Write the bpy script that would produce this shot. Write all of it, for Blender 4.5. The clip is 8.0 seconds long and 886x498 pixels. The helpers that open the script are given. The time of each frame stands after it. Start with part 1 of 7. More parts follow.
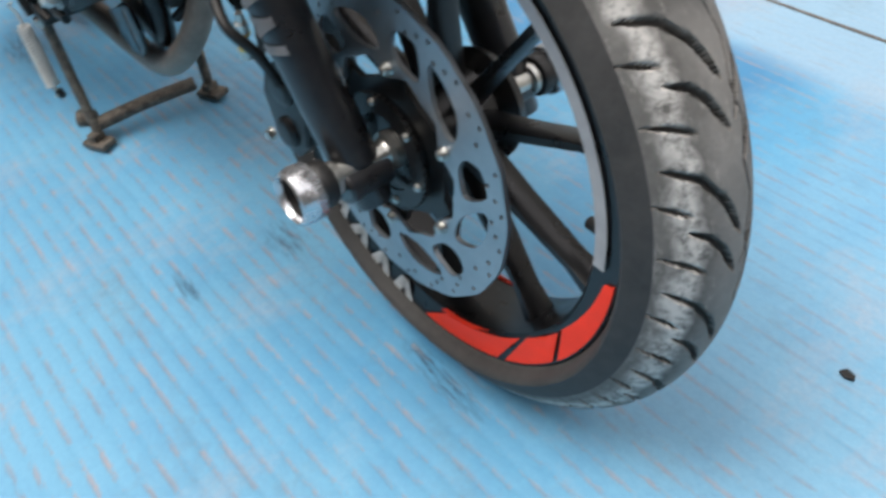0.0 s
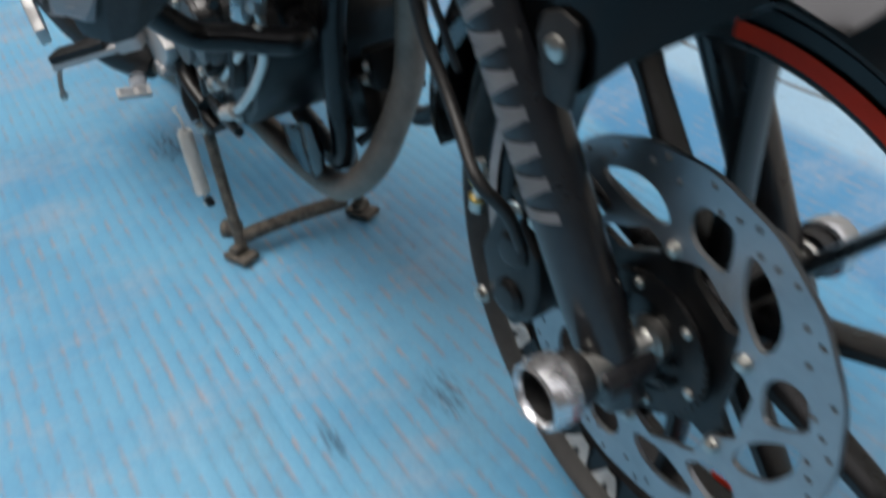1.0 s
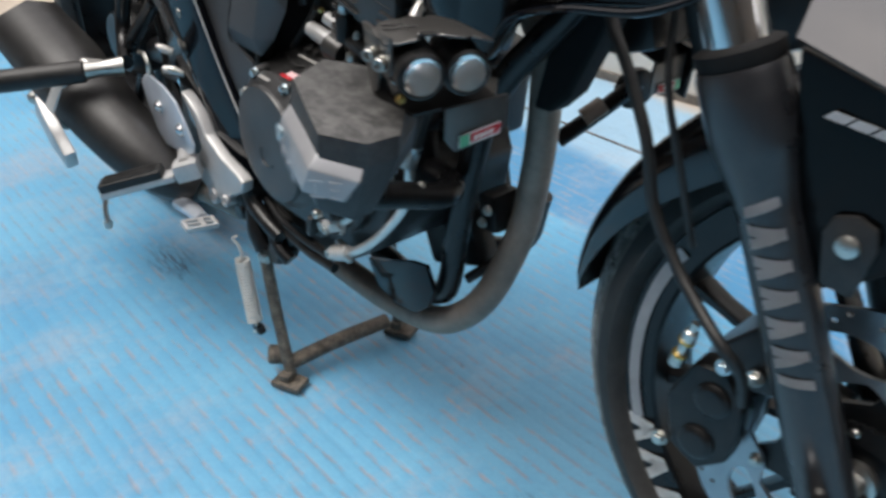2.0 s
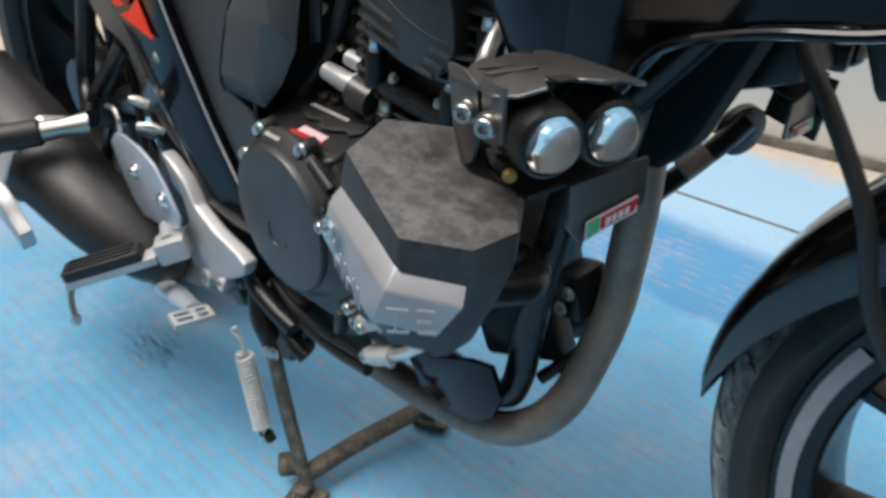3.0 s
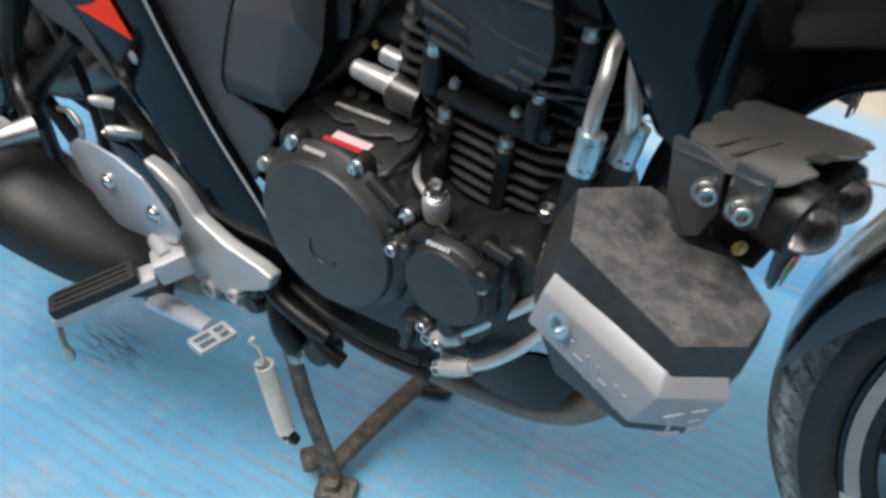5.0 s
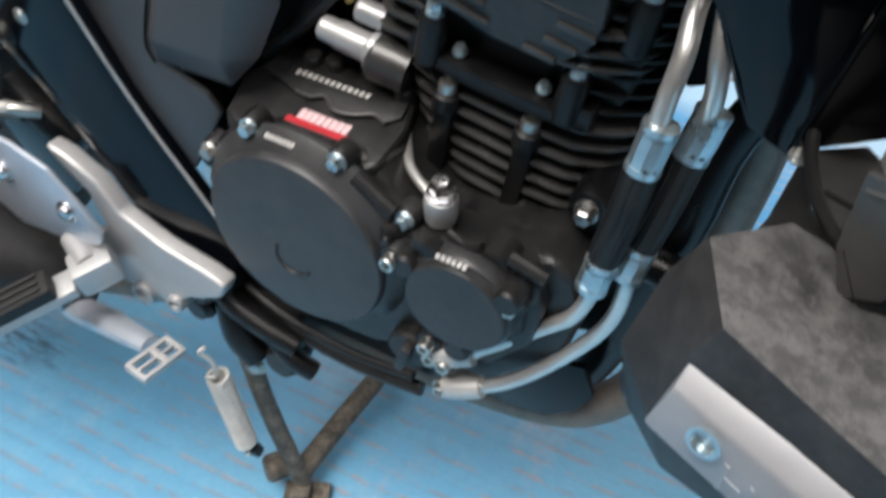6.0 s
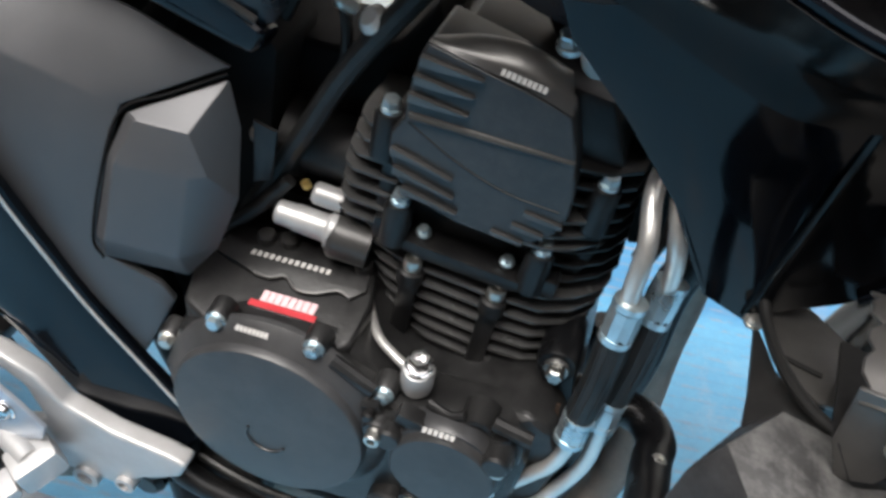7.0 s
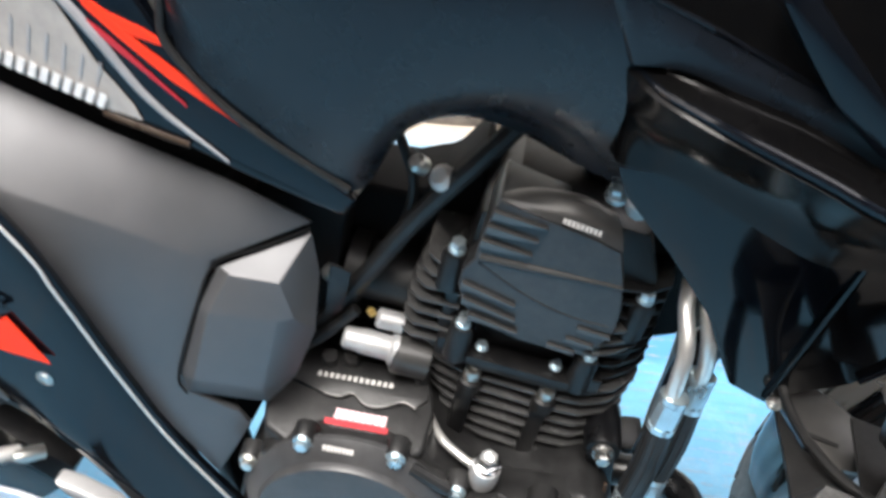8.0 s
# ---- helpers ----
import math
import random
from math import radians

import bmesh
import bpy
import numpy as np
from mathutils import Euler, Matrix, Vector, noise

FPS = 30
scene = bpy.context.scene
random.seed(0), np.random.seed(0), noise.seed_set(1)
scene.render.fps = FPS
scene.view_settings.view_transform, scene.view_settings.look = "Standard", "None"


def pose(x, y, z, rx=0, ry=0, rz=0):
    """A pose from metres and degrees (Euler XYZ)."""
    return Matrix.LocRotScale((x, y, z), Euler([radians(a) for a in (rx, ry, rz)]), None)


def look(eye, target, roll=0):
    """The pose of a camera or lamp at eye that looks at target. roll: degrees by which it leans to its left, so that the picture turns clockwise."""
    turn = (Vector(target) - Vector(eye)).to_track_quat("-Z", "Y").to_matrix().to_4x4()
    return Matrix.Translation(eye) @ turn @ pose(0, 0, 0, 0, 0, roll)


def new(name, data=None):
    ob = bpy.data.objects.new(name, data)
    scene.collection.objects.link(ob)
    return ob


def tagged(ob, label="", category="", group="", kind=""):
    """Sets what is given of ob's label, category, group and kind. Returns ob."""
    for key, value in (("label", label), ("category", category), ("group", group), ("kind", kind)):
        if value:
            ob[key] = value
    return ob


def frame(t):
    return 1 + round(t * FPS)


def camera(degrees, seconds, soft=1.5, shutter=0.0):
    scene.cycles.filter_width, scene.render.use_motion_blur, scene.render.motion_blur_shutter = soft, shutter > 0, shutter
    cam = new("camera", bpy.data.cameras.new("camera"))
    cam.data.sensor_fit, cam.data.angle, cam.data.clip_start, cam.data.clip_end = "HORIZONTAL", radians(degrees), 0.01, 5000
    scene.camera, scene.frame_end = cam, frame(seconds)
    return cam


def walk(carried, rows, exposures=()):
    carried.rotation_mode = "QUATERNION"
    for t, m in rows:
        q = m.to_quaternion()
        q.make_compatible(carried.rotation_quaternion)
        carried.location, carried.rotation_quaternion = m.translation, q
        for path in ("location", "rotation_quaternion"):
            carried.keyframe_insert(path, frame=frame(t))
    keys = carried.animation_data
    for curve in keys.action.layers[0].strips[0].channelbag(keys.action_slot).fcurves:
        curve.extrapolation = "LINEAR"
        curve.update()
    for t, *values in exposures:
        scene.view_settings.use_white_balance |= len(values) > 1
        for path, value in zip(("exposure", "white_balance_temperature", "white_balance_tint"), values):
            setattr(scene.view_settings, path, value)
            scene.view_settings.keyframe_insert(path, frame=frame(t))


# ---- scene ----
cam = camera(58.0, 8.0, soft=3.0, shutter=0.5)
PATH = [
    (0, (1.143, -0.305, 0.714), (0.241, 0.251, -0.348), -7.6),
    (0.2, (1.139, -0.316, 0.720), (0.228, 0.206, -0.351), -7.2),
    (0.5, (1.088, -0.326, 0.698), (0.119, 0.143, -0.345), -8.4),
    (1, (0.951, -0.344, 0.691), (-0.112, 0.189, -0.223), -5.5),
    (1.5, (0.861, -0.45, 0.731), (-0.532, 0.524, -0.323), -1.0),
    (2, (0.787, -0.559, 0.775), (-0.514, 0.507, -0.308), 0.5),
    (2.2, (0.748, -0.567, 0.775), (-0.538, 0.484, -0.338), -0.5),
    (3.3, (0.556, -0.48, 0.694), (-0.728, 0.724, -0.256), -0.6),
    (3.5, (0.546, -0.479, 0.683), (-0.718, 0.771, -0.233), 0.1),
    (4, (0.526, -0.493, 0.711), (-0.626, 0.828, -0.253), 1.2),
    (4.5, (0.474, -0.547, 0.78), (-0.578, 0.751, -0.319), -0.1),
    (4.7, (0.45, -0.572, 0.795), (-0.548, 0.72, -0.36), -0.1),
    (5.8, (0.296, -0.486, 0.754), (-0.362, 0.743, -0.68), 2.3),
    (6, (0.283, -0.481, 0.758), (-0.347, 0.783, -0.658), 3.1),
    (6.5, (0.244, -0.47, 0.804), (-0.177, 0.955, -0.534), 4.8),
    (7, (0.204, -0.477, 0.823), (-0.145, 0.997, -0.483), 5.9),
    (7.5, (0.16, -0.494, 0.852), (-0.092, 1.03, -0.418), 7.7),
    (8, (0.11, -0.524, 0.9), (-0.04, 1.066, -0.304), 6.2),
]
walk(cam, [(t, look(eye, target, roll)) for t, eye, target, roll in PATH], exposures=[(0.0, 0.88), (0.5, 0.73), (1.0, 0.50), (1.5, 0.60), (2.0, 0.84), (3.5, 0.92), (5.8, 0.98), (7.0, 1.28), (7.5, 1.52), (8.0, 1.90)])

# ---- light: an overcast sky with a veiled sun ----
SUN_EL, SUN_AZ = 68.0, 205.0
world = bpy.data.worlds.new("overcast_sky")
scene.world = world
world.use_nodes = True
wn = world.node_tree
wn.nodes.clear()
sky = wn.nodes.new("ShaderNodeTexSky")
sky.sky_type = "NISHITA"
sky.sun_disc = False
sky.sun_elevation = radians(SUN_EL)
sky.sun_rotation = radians(SUN_AZ)
sky.air_density, sky.dust_density, sky.ozone_density = 1.0, 5.0, 1.0
milk = wn.nodes.new("ShaderNodeMix")
milk.data_type = "RGBA"
milk.inputs["Factor"].default_value = 0.75
milk.inputs["B"].default_value = (7.65, 7.25, 7.10, 1)
bg = wn.nodes.new("ShaderNodeBackground")
bg.inputs["Strength"].default_value = 0.15
wout = wn.nodes.new("ShaderNodeOutputWorld")
wn.links.new(sky.outputs["Color"], milk.inputs["A"])
wn.links.new(milk.outputs["Result"], bg.inputs["Color"])
wn.links.new(bg.outputs["Background"], wout.inputs["Surface"])

sun_data = bpy.data.lights.new("sun", "SUN")
sun_data.energy, sun_data.angle, sun_data.color = 1.5, radians(30), (1.0, 0.97, 0.93)
sun = new("sun", sun_data)
sun.rotation_euler = Euler((radians(90 - SUN_EL), 0, radians(180 - SUN_AZ)))
sun.location = (0, -3, 5)


# ---- materials ----
class Graph:
    """A small helper that wires one node material."""

    def __init__(self, name):
        self.mat = bpy.data.materials.new(name)
        self.mat.use_nodes = True
        self.tree = self.mat.node_tree
        self.bsdf = self.tree.nodes["Principled BSDF"]

    def node(self, kind, **values):
        n = self.tree.nodes.new(kind)
        for key, value in values.items():
            if key in n.inputs:
                n.inputs[key].default_value = value
        return n

    def link(self, a, b):
        self.tree.links.new(a, b)

    def coords(self):
        return self.node("ShaderNodeNewGeometry").outputs["Position"]

    def noise(self, scale, detail=4.0, rough=0.6, stretch=None, seed=0.0):
        n = self.node("ShaderNodeTexNoise", Scale=scale, Detail=detail, Roughness=rough)
        m = self.node("ShaderNodeMapping")
        m.inputs["Scale"].default_value = stretch or (1, 1, 1)
        m.inputs["Location"].default_value = (seed, seed * 0.7, seed * 1.3)
        self.link(self.coords(), m.inputs["Vector"])
        self.link(m.outputs["Vector"], n.inputs["Vector"])
        return n.outputs["Fac"]

    def ramp(self, fac, stops):
        r = self.node("ShaderNodeValToRGB")
        els = r.color_ramp.elements
        while len(els) < len(stops):
            els.new(0.5)
        for el, (pos, col) in zip(els, stops):
            el.position = pos
            el.color = (*col, 1) if isinstance(col, tuple) else (col, col, col, 1)
        self.link(fac, r.inputs["Fac"])
        return r.outputs["Color"]

    def mix(self, fac, a, b):
        m = self.node("ShaderNodeMix")
        m.data_type = "RGBA"
        for sock, v in (("A", a), ("B", b)):
            if isinstance(v, tuple):
                m.inputs[sock].default_value = (*v, 1)
            else:
                self.link(v, m.inputs[sock])
        if isinstance(fac, float):
            m.inputs["Factor"].default_value = fac
        else:
            self.link(fac, m.inputs["Factor"])
        return m.outputs["Result"]

    def math(self, op, a, b=None, clamp=False):
        m = self.node("ShaderNodeMath")
        m.operation, m.use_clamp = op, clamp
        for k, v in enumerate((a, b)):
            if v is None:
                continue
            if isinstance(v, (int, float)):
                m.inputs[k].default_value = v
            else:
                self.link(v, m.inputs[k])
        return m.outputs["Value"]

    def bump(self, height, strength, dist=0.001):
        b = self.node("ShaderNodeBump", Strength=strength, Distance=dist)
        self.link(height, b.inputs["Height"])
        self.link(b.outputs["Normal"], self.bsdf.inputs["Normal"])


def surface(name, base, rough=0.5, metal=0.0, vary=0.25, grain=900.0, relief=0.15, dust=0.0, dust_col=(0.30, 0.27, 0.23),
            coat=0.0, patch=35.0, rough_vary=0.12, spec=0.5):
    """Paint, plastic or metal with patches, fine grain and dust that lies in blotches."""
    g = Graph(name)
    b = g.bsdf
    b.inputs["Metallic"].default_value = metal
    b.inputs["Coat Weight"].default_value = coat
    b.inputs["Coat Roughness"].default_value = 0.08
    b.inputs["Specular IOR Level"].default_value = spec
    big, fine = g.noise(patch, 5.0, 0.65), g.noise(grain, 3.0, 0.6, seed=3.0)
    lo = tuple(c * (1 - vary) for c in base)
    hi = tuple(min(1.0, c * (1 + vary)) for c in base)
    col = g.mix(g.ramp(big, [(0.3, 0.0), (0.7, 1.0)]), lo, hi)
    if dust > 0:
        d = g.math("MULTIPLY", g.ramp(g.noise(patch * 2.3, 8.0, 0.75, seed=9.0), [(0.42, 0.0), (0.75, 1.0)]), dust)
        col = g.mix(d, col, dust_col)
    g.link(col, b.inputs["Base Color"])
    r = g.math("ADD", g.math("MULTIPLY", g.math("SUBTRACT", big, 0.5), rough_vary * 2), rough, clamp=True)
    g.link(r, b.inputs["Roughness"])
    if relief > 0:
        g.bump(fine, relief, 0.0004)
    return g.mat


M = {}
M["gloss"] = surface("gloss_black_paint", (0.0020, 0.0022, 0.0028), 0.12, vary=0.2, relief=0.02, coat=0.05, rough_vary=0.04, dust=0.006, spec=0.28)
M["gloss_navy"] = surface("black_blue_plastic", (0.0022, 0.0032, 0.0052), 0.10, vary=0.2, relief=0.02, coat=0.0, dust=0.006, spec=0.28)
M["tank"] = surface("satin_blue_black_paint", (0.0050, 0.0070, 0.0105), 0.28, vary=0.15, relief=0.03, coat=0.0, dust=0.008, spec=0.32)
M["grey_panel"] = surface("satin_metallic_grey_paint", (0.114, 0.115, 0.120), 0.52, metal=0.70, vary=0.06, grain=1600, relief=0.04, dust=0.02)
M["engine"] = surface("black_engine_paint", (0.0042, 0.0044, 0.0050), 0.36, vary=0.25, grain=1100, relief=0.18, dust=0.035, spec=0.4)
M["engine_smooth"] = surface("satin_engine_cover_paint", (0.023, 0.0235, 0.025), 0.34, vary=0.2, grain=1500, relief=0.08, dust=0.06, spec=0.45)
M["case"] = surface("dusty_black_casting", (0.0100, 0.0100, 0.0102), 0.34, vary=0.35, grain=420, relief=0.55, dust=0.24, dust_col=(0.075, 0.074, 0.073), spec=0.4)
M["frame"] = surface("black_frame_paint", (0.0030, 0.0033, 0.0042), 0.30, vary=0.2, relief=0.06, dust=0.02, spec=0.4)
M["fork"] = surface("dark_grey_fork_paint", (0.0130, 0.0135, 0.0160), 0.30, metal=0.0, vary=0.15, grain=1400, relief=0.1, dust=0.04, coat=0.25, spec=0.6)
M["rubber"] = surface("black_rubber", (0.0060, 0.0060, 0.0060), 0.52, vary=0.3, grain=800, relief=0.3, dust=0.10, dust_col=(0.12, 0.11, 0.10))
M["plastic"] = surface("rough_black_plastic", (0.0095, 0.0095, 0.0098), 0.46, vary=0.3, grain=1200, relief=0.3, dust=0.12, dust_col=(0.14, 0.13, 0.12))
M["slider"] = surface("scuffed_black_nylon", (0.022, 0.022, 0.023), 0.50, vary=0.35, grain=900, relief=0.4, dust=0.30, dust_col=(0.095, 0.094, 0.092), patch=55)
# for the slider's top faces: dust plus overhead light in the base colour
M["slider_top"] = surface("dusty_lit_nylon", (0.040, 0.040, 0.040), 0.55, vary=0.45, grain=700, relief=0.5, dust=0.65, dust_col=(0.20, 0.198, 0.193), patch=38)
M["line"] = surface("bright_zinc_pipe", (0.66, 0.655, 0.63), 0.32, metal=0.72, vary=0.12, relief=0.06, dust=0.06)
M["matt"] = surface("matt_black_plastic", (0.0045, 0.0045, 0.0048), 0.75, vary=0.3, grain=900, relief=0.3, dust=0.05, dust_col=(0.05, 0.05, 0.05), spec=0.2)
M["coat"] = surface("lacquered_black_paint", (0.0025, 0.0027, 0.0034), 0.16, vary=0.2, relief=0.02, coat=0.6, rough_vary=0.05, dust=0.01)
M["clutch"] = surface("scuffed_satin_cover_paint", (0.036, 0.0365, 0.038), 0.38, vary=0.25, grain=1500, relief=0.10, dust=0.14, dust_col=(0.13, 0.125, 0.12), spec=0.45)
M["wing"] = surface("black_wing_lacquer", (0.0020, 0.0020, 0.0022), 0.16, vary=0.2, relief=0.02, dust=0.006, spec=0.14)
M["guard_top"] = surface("polished_black_lacquer", (0.0040, 0.0042, 0.0050), 0.14, vary=0.2, relief=0.02, coat=1.0, rough_vary=0.05, dust=0.01, spec=1.0)
M["steel"] = surface("dull_bright_steel", (0.30, 0.30, 0.29), 0.28, metal=0.9, vary=0.15, relief=0.08)
M["silver_bar"] = surface("brushed_silver_paint", (0.33, 0.335, 0.35), 0.44, metal=0.35, vary=0.08, grain=1500, relief=0.15, dust=0.06)
M["alu"] = surface("cast_aluminium", (0.56, 0.55, 0.53), 0.46, metal=0.45, vary=0.12, grain=900, relief=0.25, dust=0.15)
M["guard"] = surface("brushed_aluminium_plate", (0.52, 0.56, 0.62), 0.36, metal=0.6, vary=0.08, relief=0.1)
M["zinc"] = surface("zinc_plated_steel", (0.50, 0.50, 0.47), 0.32, metal=0.95, vary=0.15, relief=0.08)
M["blue_zinc"] = surface("blue_zinc_bolt", (0.50, 0.60, 0.64), 0.30, metal=0.85, vary=0.2, relief=0.1, dust=0.15)
M["cast"] = surface("cast_light_alloy", (0.46, 0.46, 0.46), 0.42, metal=0.45, vary=0.10, grain=900, relief=0.2, dust=0.15)
M["field"] = surface("silver_grey_decal", (0.38, 0.345, 0.315), 0.48, vary=0.15, patch=60, relief=0.03)
M["chrome"] = surface("polished_steel", (0.78, 0.78, 0.78), 0.14, metal=1.0, vary=0.08, relief=0.02, rough_vary=0.06)
M["ring"] = surface("turned_aluminium", (0.60, 0.61, 0.63), 0.26, metal=0.85, vary=0.08, grain=1500, relief=0.1)
M["disc"] = surface("worn_brake_disc_steel", (0.36, 0.38, 0.40), 0.38, metal=0.9, vary=0.12, grain=1300, relief=0.12, dust=0.08)
M["exhaust"] = surface("heat_stained_exhaust_steel", (0.245, 0.205, 0.175), 0.55, metal=0.35, vary=0.3, grain=500, relief=0.25, dust=0.4, dust_col=(0.185, 0.140, 0.105), patch=28)
M["stand"] = surface("scraped_muddy_steel", (0.07, 0.06, 0.05), 0.6, metal=0.25, vary=0.5, grain=500, relief=0.4, dust=0.7, dust_col=(0.32, 0.27, 0.215), patch=40)
M["spring"] = surface("white_spring_paint", (0.60, 0.60, 0.57), 0.45, vary=0.12, dust=0.3)
M["brass"] = surface("yellow_zinc", (0.62, 0.45, 0.16), 0.32, metal=0.9, vary=0.15)
M["red"] = surface("red_sticker", (0.93, 0.045, 0.014), 0.45, vary=0.08, relief=0.04, spec=0.2)
M["dark_red"] = surface("dark_red_decal", (0.45, 0.02, 0.03), 0.35, vary=0.08, relief=0.04)
M["white"] = surface("white_sticker", (0.75, 0.73, 0.72), 0.45, vary=0.08, dust=0.15)
M["pink"] = surface("faded_pink_print", (0.75, 0.50, 0.52), 0.45, vary=0.08)
M["green"] = surface("green_print", (0.10, 0.40, 0.24), 0.45, vary=0.1)
M["pale_mark"] = surface("pale_grey_print", (0.55, 0.54, 0.52), 0.5, vary=0.2, dust=0.3)
M["grey_mark"] = surface("mid_grey_print", (0.33, 0.33, 0.34), 0.5, vary=0.15, dust=0.15)
M["bronze"] = surface("bronze_decal", (0.035, 0.022, 0.014), 0.3, vary=0.2)


def glass(name, rough=0.02, tint=(1, 1, 1)):
    g = Graph(name)
    g.bsdf.inputs["Base Color"].default_value = (*tint, 1)
    g.bsdf.inputs["Transmission Weight"].default_value = 1.0
    g.bsdf.inputs["Roughness"].default_value = rough
    g.bsdf.inputs["IOR"].default_value = 1.48
    return g.mat


M["glass"] = glass("lamp_glass", 0.04, (0.95, 0.92, 0.89))
M["reflector"] = surface("bright_reflector", (0.70, 0.68, 0.65), 0.34, metal=0.5, vary=0.05, relief=0.02)


def tyre_material():
    g = Graph("dusty_tyre_rubber")
    pos = g.coords()
    rel = g.node("ShaderNodeVectorMath")
    rel.operation = "SUBTRACT"
    rel.inputs[1].default_value = (0.659, 0.0185, 0.292)
    g.link(pos, rel.inputs[0])
    ax = g.node("ShaderNodeVectorMath")
    ax.operation = "DOT_PRODUCT"
    ax.inputs[1].default_value = (-0.0574, 0.9951, -0.0698)
    g.link(rel.outputs["Vector"], ax.inputs[0])
    off = g.math("ABSOLUTE", ax.outputs["Value"])
    wave = g.math("ADD", off, g.math("MULTIPLY", g.math("SUBTRACT", g.noise(24.0, 4.0, seed=11.0), 0.5), 0.022))
    trail = g.ramp(g.math("MULTIPLY", wave, 20.0), [(0.48, 0.0), (0.60, 1.0), (0.70, 1.0), (0.84, 0.0)])
    crown = g.ramp(g.math("MULTIPLY", wave, 20.0), [(0.22, 1.0), (0.46, 0.0)])
    n1 = g.noise(26.0, 8.0, 0.7)
    n2 = g.noise(160.0, 4.0, 0.7, seed=5.0)
    n3 = g.noise(70.0, 6.0, 0.75, stretch=(1, 2, 0.6), seed=2.0)
    dirt = g.math("MULTIPLY", g.ramp(n1, [(0.34, 0.0), (0.68, 1.0)]), g.ramp(n2, [(0.25, 0.4), (0.7, 1.0)]))
    col = g.mix(dirt, (0.092, 0.088, 0.082), (0.20, 0.192, 0.18))
    col = g.mix(g.math("MULTIPLY", crown, 0.8), col, g.mix(dirt, (0.19, 0.183, 0.172), (0.27, 0.26, 0.245)))
    col = g.mix(g.ramp(n3, [(0.56, 0.0), (0.70, 0.8)]), col, (0.34, 0.325, 0.30))
    trail = g.math("MULTIPLY", trail, g.ramp(g.noise(95.0, 7.0, 0.75, seed=21.0), [(0.38, 0.0), (0.56, 1.0)]))
    col = g.mix(trail, col, (0.56, 0.54, 0.51))
    g.link(col, g.bsdf.inputs["Base Color"])
    g.bsdf.inputs["Roughness"].default_value = 0.78
    g.bump(g.noise(900.0, 3.0), 0.3, 0.0006)
    return g.mat


# paler than engine paint: wear, and the light on fin edges put in colour
M["fin"] = surface("worn_lit_fin_paint", (0.045, 0.045, 0.045), 0.24, vary=0.3, grain=900, relief=0.10, dust=0.12, dust_col=(0.10, 0.095, 0.09))
M["visor"] = surface("satin_dark_grey_steel", (0.125, 0.122, 0.118), 0.38, metal=0.75, vary=0.12, grain=1400, relief=0.15, dust=0.10)
M["shoulder"] = surface("satin_grey_paint", (0.085, 0.084, 0.083), 0.34, metal=0.6, vary=0.1, relief=0.08, dust=0.05)
M["tyre"] = tyre_material()
M["sidewall"] = surface("tyre_sidewall_rubber", (0.034, 0.033, 0.032), 0.70, vary=0.3, grain=700, relief=0.3, dust=0.30, dust_col=(0.085, 0.082, 0.078))
M["groove"] = surface("dark_groove_rubber", (0.050, 0.048, 0.045), 0.75, vary=0.3, grain=700, relief=0.3, dust=0.30, dust_col=(0.10, 0.095, 0.088))

GROOVE = 0.0205      # spacing of the tined grooves
GROOVE_TURN = 3.0    # their heading off the x axis, degrees


SKIDS = ((0.372, -0.213, 0.055, 0.016), (0.690, -0.050, 0.10, 0.020), (-0.410, -0.190, 0.10, 0.05), (0.385, -0.075, 0.06, 0.030))   # x, y and half-sizes of dark marks


